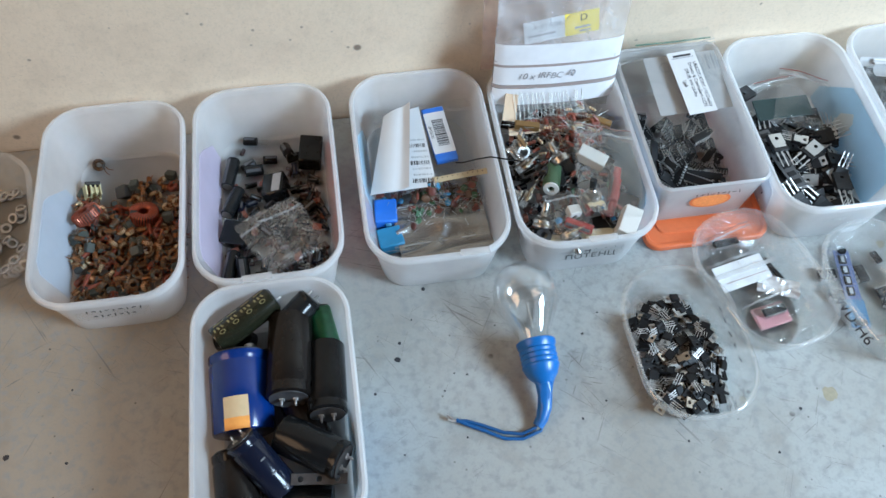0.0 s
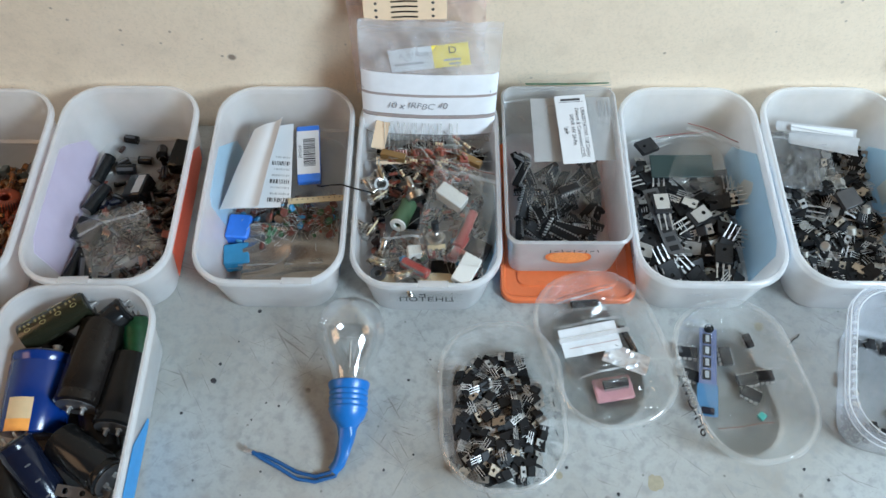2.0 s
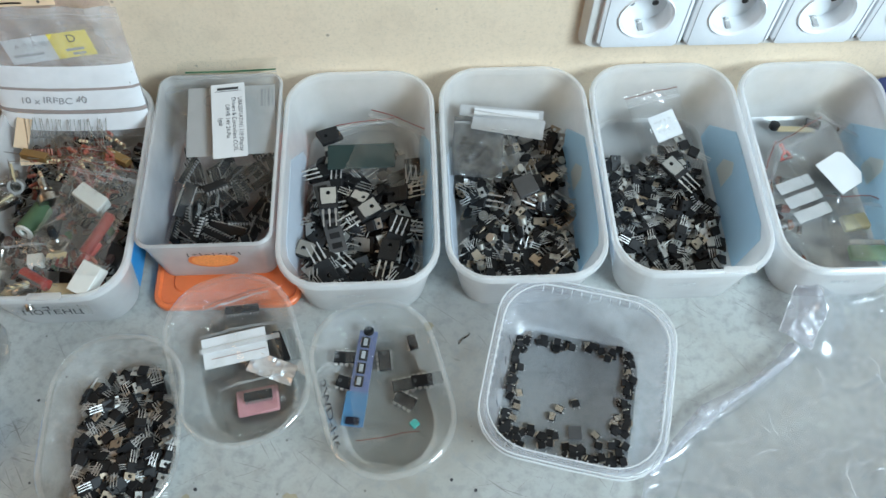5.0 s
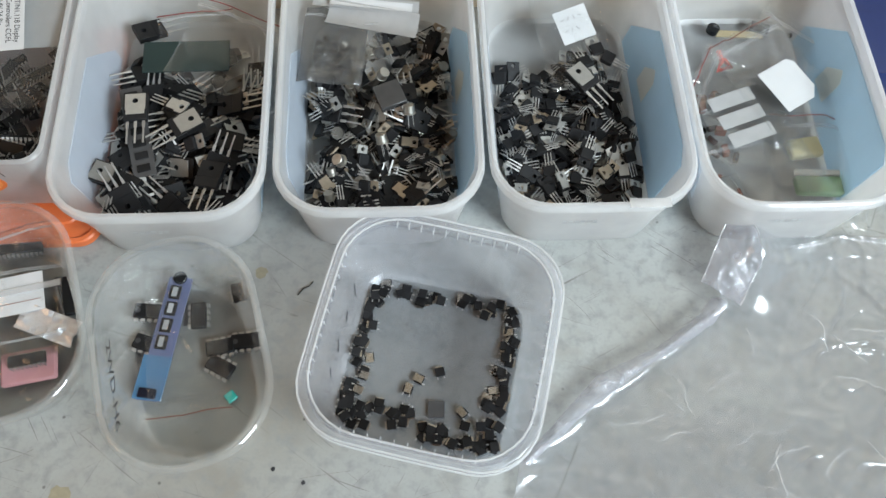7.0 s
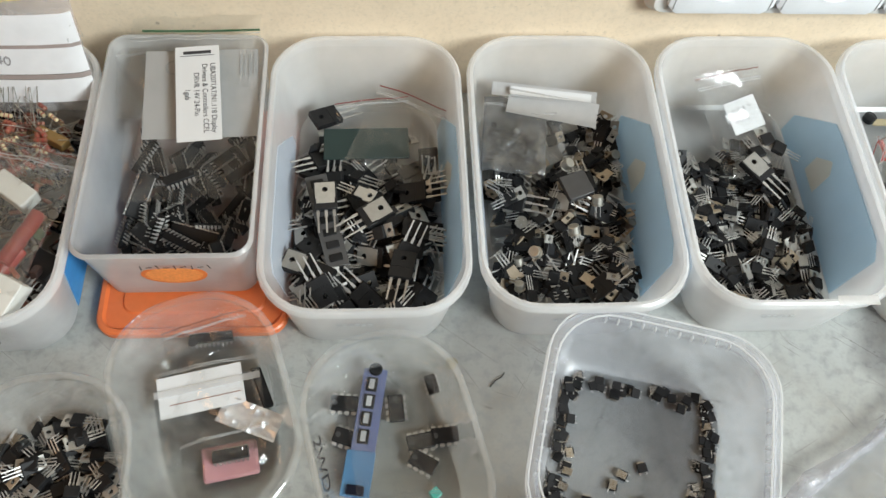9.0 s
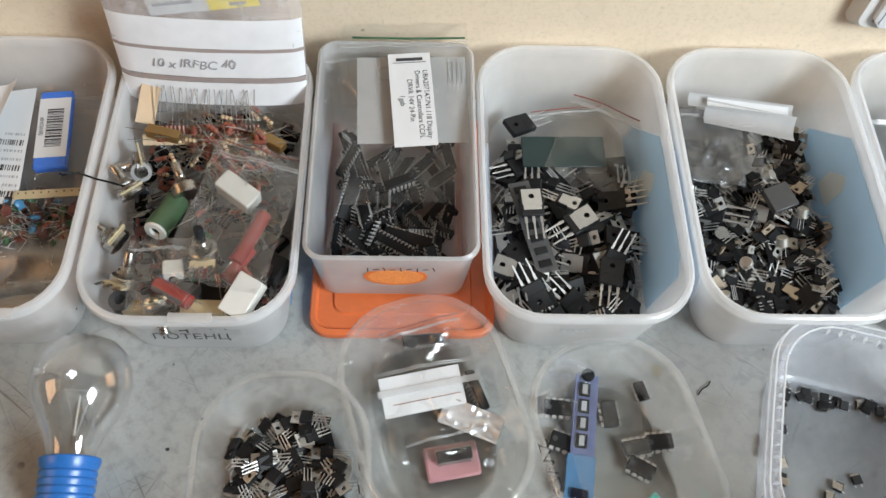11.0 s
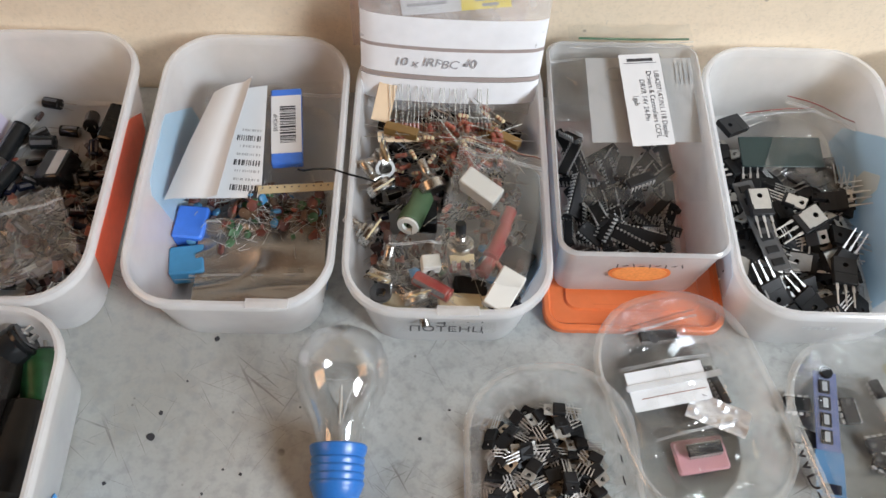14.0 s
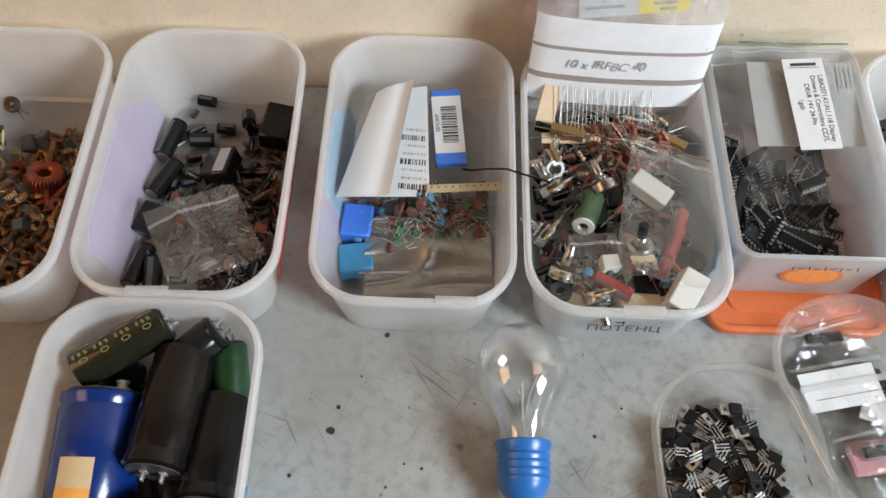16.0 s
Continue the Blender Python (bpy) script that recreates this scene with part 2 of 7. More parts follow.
    dots = times(ramp(vo.outputs["Distance"], 0.075, 0.045), ramp(noise_at(9, 3), 0.52, 0.56, 0.85))
    col = blend(dots, col, specks)
    for turn, scale in ((0.5, 520.0), (-0.9, 460.0), (1.9, 700.0), (2.6, 380.0), (1.1, 600.0)):
        lines = times(ramp(noise_at(scale, 2, (1.0, 0.025, 1.0), turn, 1.2), 0.685, 0.72, 0.85), ramp(noise_at(13 + turn, 2), 0.47, 0.6))
        col = blend(lines, col, scratches)
    ln.new(col, b.inputs["Base Color"])
    ln.new(ramp(noise_at(60, 4), 0.2, 0.8, 1.0), b.inputs["Roughness"])
    k = b.inputs["Roughness"].links[0].from_node
    k.inputs["To Min"].default_value, k.inputs["To Max"].default_value = rough - 0.1, rough + 0.2
    bp = n.new("ShaderNodeBump")
    bp.inputs["Strength"].default_value, bp.inputs["Distance"].default_value = bump, 0.0008
    ln.new(noise_at(240, 4), bp.inputs["Height"])
    ln.new(bp.outputs["Normal"], b.inputs["Normal"])
    return mt


# the board's tan left end is painted-in warm light
TABLE = marked("painted_board", (0.385, 0.40, 0.39), (0.25, 0.225, 0.185), (0.05, 0.045, 0.04), (0.17, 0.16, 0.15), 0.38, 26.0, 0.75, mottle=0.75, warmed=(-0.17, -0.30, (0.33, 0.265, 0.19)))
PLASTER = marked("cream_painted_wall", (0.79, 0.65, 0.485), (0.75, 0.61, 0.455), (0.16, 0.12, 0.09), (0.62, 0.52, 0.4), 0.5, 16.0, 0.4, 0.25, 0.12)
TUB = sheer("milky_polypropylene", (0.94, 0.945, 0.95), 0.52, 0.52, 0.2, 1.45, 0.05, 25.0, 0.05)
RIM = sheer("milky_rim", (0.94, 0.95, 0.96), 0.50, 0.45, 0.14, 1.45, 0.05, 25.0, 0.04)
CLOUDY = sheer("cloudy_plastic", (0.86, 0.88, 0.92), 0.82, 0.45, 0.2, 1.42, 0.05, 30.0, 0.06)
CLEAR = sheer("clear_plastic", (0.94, 0.95, 0.95), 0.92, 0.4, 0.07, 1.5, 0.15, 40.0, 0.04)
FILM = sheer("clear_film", (0.9, 0.9, 0.9), 0.982, 0.4, 0.05, 1.46, 0.18, 60.0, 0.012)
BAGFILM = sheer("bag_film", (0.87, 0.86, 0.85), 0.968, 0.4, 0.06, 1.46, 0.18, 60.0, 0.02)
SHEETFILM = sheer("bag_sheet_film", (0.57, 0.57, 0.62), 0.87, 0.4, 0.15, 1.5, 0.12, 80.0, 0.05)
HEMFILM = sheer("folded_film", (0.80, 0.80, 0.84), 0.78, 0.4, 0.16, 1.45, 0.5, 130.0, 0.1, 0.75)
TALLFILM = sheer("milky_bag_film", (0.93, 0.92, 0.92), 0.76, 0.3, 0.07, 1.7, 0.9, 60.0, 0.08)
CLEANFILM = sheer("smooth_bag_film", (0.88, 0.88, 0.88), 0.986, 0.4, 0.05, 1.36, 0.4, 60.0, 0.008)
GREYSHEET = sheer("thin_grey_sheet", (0.66, 0.66, 0.66), 0.30, 0.4, 0.3, 1.35, 0.2, 60.0, 0.06)
POTMETAL = surface("worn_steel", (0.40, 0.385, 0.36), 0.27, 1.0, 0.25, 300.0, 0.1, 0.2)
CAN = surface("can_metal", (0.36, 0.345, 0.31), 0.46, 1.0, 0.2, 300.0, 0.1, 0.2)
ZIPM = sheer("zip_ridge", (0.9, 0.9, 0.9), 0.68, 0.4, 0.2, 1.5, 0.0, 60.0, 0.05)
CLEARRIM = sheer("clear_rim", (0.94, 0.95, 0.95), 0.91, 0.4, 0.06, 1.65, 0.1, 40.0, 0.04)
PINKFILM = sheer("antistatic_film", (0.88, 0.60, 0.58), 0.88, 0.4, 0.2, 1.4, 0.8, 70.0, 0.1)
GREYFILM = sheer("smoke_film", (0.3, 0.3, 0.3), 0.78, 0.3, 0.15, 1.5, 1.0, 80.0, 0.1)
GLASS = sheer("bulb_glass", (0.9, 0.9, 0.9), 0.985, 0.4, 0.015, 1.75, 0.0, 20.0, 0.0)
BLUEPANEL = sheer("blue_label_inside", (0.58, 0.80, 0.95), 0.50, 0.5, 0.35, 1.3, 0, 30.0, 0.03)
PALEPANEL = sheer("pale_label_inside", (0.72, 0.79, 0.88), 0.55, 0.4, 0.35, 1.3, 0, 30.0, 0.03)
LILACPANEL = sheer("lilac_label_inside", (0.80, 0.73, 0.88), 0.52, 0.4, 0.35, 1.3, 0, 30.0, 0.03)
BEIGEPANEL = sheer("beige_label_inside", (0.90, 0.87, 0.78), 0.50, 0.4, 0.35, 1.3, 0, 30.0, 0.03)
BLUEPRINT = surface("blue_label_print", (0.03, 0.24, 0.56), 0.35, bump=0.0)
REDPRINT = surface("red_label_print", (0.72, 0.10, 0.04), 0.35, bump=0.0)
ORANGE = surface("orange_plastic", (0.70, 0.16, 0.05), 0.35, vary=0.08, bump=0.05)
EPOXY = surface("black_epoxy", (0.012, 0.012, 0.013), 0.5, vary=0.3, loose=0.5, bump=0.15, shine=0.22)
EPOXYGREY = surface("grey_epoxy", (0.05, 0.05, 0.052), 0.45, vary=0.3, loose=0.4)
TIN = surface("tinned_metal", (0.49, 0.48, 0.465), 0.47, 0.75, 0.15, 300.0, 0.2, 0.2)
TAB = surface("nickel_tab", (0.42, 0.41, 0.385), 0.62, 0.8, 0.12, 250.0, 0.15, 0.25)
TABWARM = surface("copper_tinted_tab", (0.40, 0.33, 0.25), 0.62, 0.8, 0.2, 250.0, 0.15, 0.25)
COPPER = surface("enamelled_copper", (0.36, 0.165, 0.065), 0.25, 0.7, 0.35, 200.0, 0.1, 0.35)
COPPERRED = surface("red_enamelled_copper", (0.42, 0.10, 0.05), 0.3, 0.5, 0.3, 200.0, 0.1, 0.2)
FERRITE = surface("dark_ferrite", (0.045, 0.042, 0.038), 0.6, loose=0.4)
FERRITEGREEN = surface("green_grey_core", (0.055, 0.062, 0.05), 0.5, loose=0.3)
CREAM = surface("cream_core", (0.50, 0.41, 0.25), 0.5, loose=0.25)
YELLOW = surface("pale_yellow_plastic", (0.70, 0.63, 0.36), 0.45)
SLEEVE = surface("black_sleeve", (0.010, 0.011, 0.012), 0.16, vary=0.3, loose=0.4, bump=0.03, shine=0.24)
SLEEVEBROWN = surface("black_brown_sleeve", (0.011, 0.009, 0.008), 0.2, vary=0.3, loose=0.3, bump=0.05, shine=0.26)
DARKBROWN = surface("dark_brown_body", (0.045, 0.02, 0.016), 0.35, loose=0.5)
DULLSTRIPE = surface("dull_stripe", (0.09, 0.09, 0.095), 0.4)
NAVY = surface("navy_sleeve", (0.006, 0.008, 0.018), 0.15, loose=0.3, bump=0.02, shine=0.3)
BLUESLEEVE = surface("bright_blue_sleeve", (0.005, 0.028, 0.165), 0.18, vary=0.1, bump=0.03)
OLIVE = surface("olive_sleeve", (0.017, 0.018, 0.010), 0.22, bump=0.05)
GREENWRAP = surface("green_wrap", (0.018, 0.105, 0.04), 0.32, vary=0.7, scale=160.0, bump=0.3)
GOLDINK = surface("pale_gold_print", (0.20, 0.17, 0.07), 0.5, bump=0)
GREYINK = surface("grey_print", (0.34, 0.35, 0.36), 0.5, bump=0)
INK = surface("black_ink", (0.03, 0.03, 0.035), 0.6, bump=0)
PENCIL = surface("faded_pen", (0.30, 0.29, 0.30), 0.6, bump=0)
PAPER = surface("white_paper", (0.60, 0.61, 0.62), 0.6, vary=0.04, scale=60, bump=0.1, loose=0.03)
PAPERTHIN = sheer("thin_paper", (0.93, 0.93, 0.94), 0.05, 0.25, 0.5, 1.2, 0.1, 60.0, 0.05)
TAPEPAPER = surface("peach_paper_tape", (0.72, 0.54, 0.36), 0.6, vary=0.08)
YELLOWPAPER = surface("yellow_label", (0.80, 0.66, 0.10), 0.55, vary=0.06)
ORANGEPAPER = surface("worn_orange_label", (0.75, 0.33, 0.07), 0.6, vary=0.25, scale=120)
CREAMPAPER = surface("worn_cream_label", (0.62, 0.47, 0.27), 0.6, vary=0.15, scale=120)
BLUEBOX = surface("blue_component", (0.04, 0.16, 0.60), 0.4)
CYANBOX = surface("teal_blue_component", (0.035, 0.22, 0.42), 0.4)
DISC = [surface("blue_disc", (0.05, 0.20, 0.36), 0.4), surface("green_disc", (0.05, 0.13, 0.06), 0.45), surface("brown_disc", (0.13, 0.04, 0.03), 0.45), surface("ochre_disc", (0.10, 0.055, 0.03), 0.45)]
REDCAP = surface("red_lacquer", (0.24, 0.03, 0.026), 0.3, vary=0.2)
REDBROWN = surface("red_brown_body", (0.23, 0.08, 0.05), 0.4, loose=0.3)
WHITECER = surface("white_ceramic", (0.60, 0.59, 0.55), 0.5, vary=0.05)
GREENCER = surface("green_cement", (0.05, 0.095, 0.045), 0.5)
BRASS = surface("gold_resistor_case", (0.30, 0.18, 0.065), 0.4, 0.6)
BLUERUBBER = surface("blue_holder", (0.018, 0.125, 0.39), 0.3, vary=0.1, bump=0.1)
BLUEWIRE = surface("blue_wire", (0.018, 0.085, 0.24), 0.34)
WHITEPL = surface("white_socket_plastic", (0.82, 0.84, 0.86), 0.3, vary=0.03, bump=0.02, loose=0.02)
GREYPL = surface("worn_grey_bezel", (0.66, 0.65, 0.62), 0.5, vary=0.2, scale=60)
# shade inside holes and notches, put into the colour of thin discs
DARK = surface("recess_shade", (0.04, 0.04, 0.042), 0.6)
TEAL = surface("teal_part", (0.02, 0.35, 0.30), 0.4)
ANTISTATIC = surface("grey_shield_bag", (0.30, 0.295, 0.285), 0.22, 0.75, 0.3, 90.0, 0.6)
GREENBAG = surface("dark_green_sleeve", (0.010, 0.028, 0.027), 0.5, vary=0.2, scale=60)
PINKFOAM = surface("pink_foam", (0.62, 0.30, 0.33), 0.8, vary=0.12, bump=0.4)
REDPL = surface("red_plastic", (0.65, 0.05, 0.04), 0.35)
STRIPETAN = surface("tan_stripe", (0.33, 0.27, 0.25), 0.6, bump=0)
ROOMPAINT = surface("room_paint", (0.28, 0.175, 0.095), 0.7, vary=0.06, scale=3.0, fine=200)
FLOORING = surface("worn_floor", (0.30, 0.24, 0.18), 0.5, vary=0.2, scale=5.0, fine=120)

# ---- the room and the table ----
WALL_Y = 0.277


def slab(name, cx, cy, cz, sx, sy, sz, material, label, category):
    ob = part(name, Shape().box(cx, cy, cz, sx, sy, sz, 0.004), material)
    return tagged(ob, label, category, kind="structure")


slab("wall_north", 0.25, WALL_Y + 0.06, 0.575, 3.5, 0.12, 2.65, PLASTER, "cream painted wall with specks and smudges behind the table", "wall")
slab("floor", 0.25, -1.1, -0.80, 3.5, 2.9, 0.1, FLOORING, "worn brown floor of the workshop room", "floor")
slab("ceiling", 0.25, -1.1, 1.95, 3.5, 2.9, 0.1, ROOMPAINT, "plain pale ceiling of the room", "ceiling")
slab("wall_south", 0.25, -2.51, 0.575, 3.5, 0.12, 2.65, ROOMPAINT, "plain painted wall of the room", "wall")


def wall_with_window(name, x, y0, y1, wy0, wy1, wz0, wz1):
    s = Shape()
    z0, z1 = -0.75, 1.9
    s.box(x, (y0 + wy0) / 2, (z0 + z1) / 2, 0.12, wy0 - y0, z1 - z0, 0.004)
    s.box(x, (wy1 + y1) / 2, (z0 + z1) / 2, 0.12, y1 - wy1, z1 - z0, 0.004)
    s.box(x, (wy0 + wy1) / 2, (z0 + wz0) / 2, 0.12, wy1 - wy0, wz0 - z0, 0.004)
    s.box(x, (wy0 + wy1) / 2, (wz1 + z1) / 2, 0.12, wy1 - wy0, z1 - wz1, 0.004)
    return tagged(part(name, s, ROOMPAINT), "painted wall with a window opening", "wall", kind="structure")


wall_with_window("wall_east", 1.64, -2.45, WALL_Y, -1.45, -0.4, 0.75, 1.75)
wall_with_window("wall_west", -1.44, -2.45, WALL_Y, -0.9, 0.0, 0.7, 1.6)
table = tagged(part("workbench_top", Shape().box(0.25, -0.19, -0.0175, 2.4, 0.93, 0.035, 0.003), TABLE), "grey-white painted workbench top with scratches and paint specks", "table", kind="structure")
SPOTS = ((-0.146, 0.0105, 2.4), (-0.1425, 0.025, 1.4), (-0.1675, -0.017, 1.2), (-0.0905, -0.0105, 1.0), (-0.111, -0.022, 0.8), (0.0125, 0.012, 1.1), (0.018, -0.049, 0.9), (-0.0045, -0.061, 1.1), (0.136, -0.058, 1.5), (-0.099, -0.063, 1.0), (-0.101, -0.008, 0.8),
         (0.075, -0.091, 1.0), (0.174, -0.078, 1.4), (-0.455, -0.028, 2.6), (-0.409, 0.021, 0.9), (-0.409, -0.039, 1.3), (0.144, -0.11, 1.1), (0.318, -0.058, 1.2), (0.335, -0.066, 1.3), (-0.116, 0.073, 1.8), (-0.13, 0.045, 0.7), (-0.06, 0.03, 0.7), (0.03, 0.03, 0.8), (-0.15, -0.07, 0.9), (-0.43, 0.06, 0.8))
for k, (px, py, r) in enumerate(SPOTS):
    rg = random.Random(k)
    blob = [(r * MM * rg.uniform(0.75, 1.2) * math.cos(6.283 * j / 10), r * MM * rg.uniform(0.75, 1.2) * math.sin(6.283 * j / 10)) for j in range(10)]
    part("paint_spot", Shape().plate(blob, 0, 0.0002), INK, table, "dark dried drop of paint", pose(px, py, 0.0001))

STAIN = surface("dried_stain", (0.30, 0.27, 0.19), 0.5, vary=0.25, scale=300)
for k, (px, py, r) in enumerate(((0.203, -0.069, 6.5), (0.13, -0.064, 3.0), (0.305, 0.062, 4.0))):
    rg = random.Random(50 + k)
    blob = [(r * MM * rg.uniform(0.75, 1.15) * math.cos(6.283 * j / 16), r * MM * rg.uniform(0.75, 1.15) * math.sin(6.283 * j / 16)) for j in range(16)]
    part("stain", Shape().plate(blob, 0, 0.00008), STAIN, table, "pale brown dried stain", pose(px, py, 0.00005))
SCRATCH = surface("scratch_dirt", (0.215, 0.20, 0.18), 0.6, bump=0)
rg = random.Random(63)
for cx, cy, count, spread, along in ((-0.13, 0.045, 12, 0.028, -30), (0.035, 0.03, 5, 0.014, -55), (-0.02, -0.085, 8, 0.03, 20), (0.36, -0.075, 9, 0.03, 10), (0.47, 0.05, 6, 0.02, -35), (0.16, -0.06, 5, 0.03, 5), (-0.11, 0.0, 6, 0.03, 60), (0.30, -0.09, 6, 0.03, 70)):
    for i in range(count):
        a, l = radians(along + rg.gauss(0, 25)), rg.uniform(0.008, 0.034)
        x, y, b = cx + rg.gauss(0, spread), cy + rg.gauss(0, 0.6 * spread), rg.uniform(-0.25, 0.25)
        line = [(x + l * u * math.cos(a + b * u), y + l * u * math.sin(a + b * u)) for u in (0, 0.2, 0.4, 0.6, 0.8, 1.0)]
        w = rg.uniform(0.00004, 0.0001)
        n = (-math.sin(a) * w, math.cos(a) * w)
        outline = [(p[0] - n[0], p[1] - n[1]) for p in line] + [(p[0] + n[0], p[1] + n[1]) for p in line[::-1]]
        part("scratch", Shape().plate(outline, 0, 0.00006), SCRATCH, table, m=pose(0, 0, 0.00004))

# ---- wall sockets ----
SOCKETS = 5
S0, SZ, PITCH = 0.4815, 0.1260, 0.071


def socket_strip():
    t = thing("socket_strip", "white five-gang wall socket strip with a worn grey end bezel", "wall socket", m=pose(S0, WALL_Y, SZ))
    half = PITCH / 2
    length = PITCH * SOCKETS
    back = Shape()
    # bezel with a curved outline, deeper at the wall
    rings = []
    for grow, d in ((0.0, 0.0), (0.0, -0.004), (-0.004, -0.011)):
        rings.append([(x + length / 2 - half, d, z) for x, z, _ in rounded(length + 0.022 + 2 * grow, 0.082 + 2 * grow, 0.008, 0, 4)])
    for d in (-0.011, 0.0):
        rings.append([(x + length / 2 - half, d, z) for x, z, _ in rounded(length - 0.004, 0.066, 0.002, 0, 4)])
    back.loft(rings, closed=True)
    part("bezel", back, GREYPL, t, "grey-white scuffed bezel")
    for i in range(SOCKETS):
        x = i * PITCH
        sock = Shape()
        n = 32
        plate, inner, rim, well, bottom = [], [], [], [], []
        for j in range(n):
            a = 6.28319 * (j + 0.5) / n
            cx, cz = math.cos(a), math.sin(a)
            k = 0.0345 / max(abs(cx), abs(cz))
            plate.append((k * cx, k * cz))
            rim.append((0.0222 * cx, 0.0222 * cz))
            well.append((0.0195 * cx, 0.0195 * cz))
        sock.loft([[(a, -0.010, b) for a, b in plate], [(a * 0.995, -0.0145, b * 0.995) for a, b in plate], [(a * 0.93, -0.0155, b * 0.93) for a, b in plate], [(a, -0.0155, b) for a, b in rim],
                   [(a * 0.97, -0.017, b * 0.97) for a, b in rim], [(a, -0.0155, b) for a, b in well], [(a * 0.97, -0.0005, b * 0.97) for a, b in well]], caps=(False, True))
        sp = part("socket", sock, WHITEPL, t, m=pose(x, 0, 0), smooth=30)
        for s in (-1, 1):
            part("pin_hole", Shape().lathe([(0.0026, 0), (0.0026, 0.0004)], 10), DARK, sp, m=pose(s * 0.0095, -0.0008, 0, 90))
            part("earth_clip", Shape().box(0, 0, 0, 0.004, 0.011, 0.0012, 0.0003).box(0, 0.004, 0.001, 0.003, 0.003, 0.002, 0.0003), TIN, sp, "steel earthing clip", pose(0, -0.007, s * 0.0182))
            part("groove", Shape().box(0, 0, 0, 0.0006, 0.0006, 0.060, 0.0001), GREYINK, sp, m=pose(s * 0.0312, -0.0156, 0))
        if i == 1:
            words("F", 0.013, INK, sp, pose(-0.012, -0.0160, 0.027, 90, 0, -12), "pen_mark")
    return t


socket_strip()

# ---- tubs ----
TW, TL, TH = 0.121, 0.199, 0.065


def tub(label, m, group, w=TW, l=TL, h=TH, bw=0.098, bl=0.179, r=0.029, br=0.022, lip=0.0065, thick=0.0011, over=0.003, material=None, bow=0.012, name="plastic_tub"):
    material = material or TUB
    t = thing(name, label, "tub", group, m=m)
    wi, li = w - 2 * over, l - 2 * over
    out = [rounded(bw - 0.006, bl - 0.006, br, 0.0, 7, bow), rounded(bw, bl, br, 0.003, 7, bow)]
    for k in (0.35, 0.7):
        out.append(rounded(bw + (wi - bw) * k, bl + (li - bl) * k, br + (r - br) * k, 0.003 + (h - lip - 0.003) * k, 7, bow))
    out.append(rounded(wi, li, r, h - lip, 7, bow))
    inn = [rounded(wi - 2 * thick, li - 2 * thick, r - thick, h - lip, 7, bow)]
    for k in (0.7, 0.35, 0.0):
        inn.append(rounded(bw + (wi - bw) * k - 2 * thick, bl + (li - bl) * k - 2 * thick, br, 0.0035 + (h - lip - 0.003) * k, 7, bow))
    inn.append(rounded(bw - 0.008, bl - 0.008, br, 0.0014, 7, bow))
    part("body", Shape().loft(out + inn), material, t)
    rim = [rounded(wi + 0.0004, li + 0.0004, r, h - lip, 7, bow), rounded(w, l, r + over, h - lip, 7, bow), rounded(w + 0.0006, l + 0.0006, r + over, h - lip * 0.5, 7, bow), rounded(w - 0.0006, l - 0.0006, r + over, h - 0.0008, 7, bow),
           rounded(w - 0.003, l - 0.003, r + over, h, 7, bow), rounded(wi - 0.001, li - 0.001, r, h - 0.0004, 7, bow), rounded(wi - 2 * thick, li - 2 * thick, r - thick, h - 0.002, 7, bow), rounded(wi - 2 * thick, li - 2 * thick, r - thick, h - lip, 7, bow)]
    part("rim", Shape().loft(rim, closed=True), {TUB.name: RIM, CLEAR.name: CLEARRIM}.get(material.name, material), t, "thickened rolled rim")
    t["dims"] = (w, l, h, bw, bl)
    return t


def side_panel(t, side, material, y0=-0.066, y1=0.066, z0=0.005, z1=0.056, cut=0.03, name="printed_label", label="", d0=-0.0016, d1=0.0003):
    """A printed panel moulded into a long side, with one corner cut away."""
    w, l, h, bw, bl = t["dims"]
    wi = w - 0.006
    ny, nz = 12, 5
    r0, r1 = 0.022, 0.029
    pts, faces = [], []
    for d in (d0, d1):
        for a in range(nz + 1):
            for b in range(ny + 1):
                y = y0 + (y1 - y0) * b / ny
                top = min(z1, z1 - cut + (y1 - y)) - max(0.0, 0.006 - (y - y0))
                z = z0 + (top - z0) * a / nz
                k = (z - 0.003) / (h - 0.0095)
                lk = bl + (l - 0.006 - bl) * k
                x = (bw + (wi - bw) * k) / 2 * (1 + 0.012 * (1 - (2 * y / lk) ** 2)) + d
                pts.append((side * x, y, z))
    row, half = ny + 1, (ny + 1) * (nz + 1)
    for a in range(nz):
        for b in range(ny):
            q = [a * row + b, a * row + b + 1, (a + 1) * row + b + 1, (a + 1) * row + b]
            faces += [q, [half + i for i in q[::-1]]]
    rim = [b for b in range(row)] + [a * row + ny for a in range(1, nz + 1)] + [nz * row + b for b in range(ny - 1, -1, -1)] + [a * row for a in range(nz - 1, 0, -1)]
    faces += [[rim[i], rim[(i + 1) % len(rim)], half + rim[(i + 1) % len(rim)], half + rim[i]] for i in range(len(rim))]
    part(name, Shape().add(pts, faces), material, t, label)


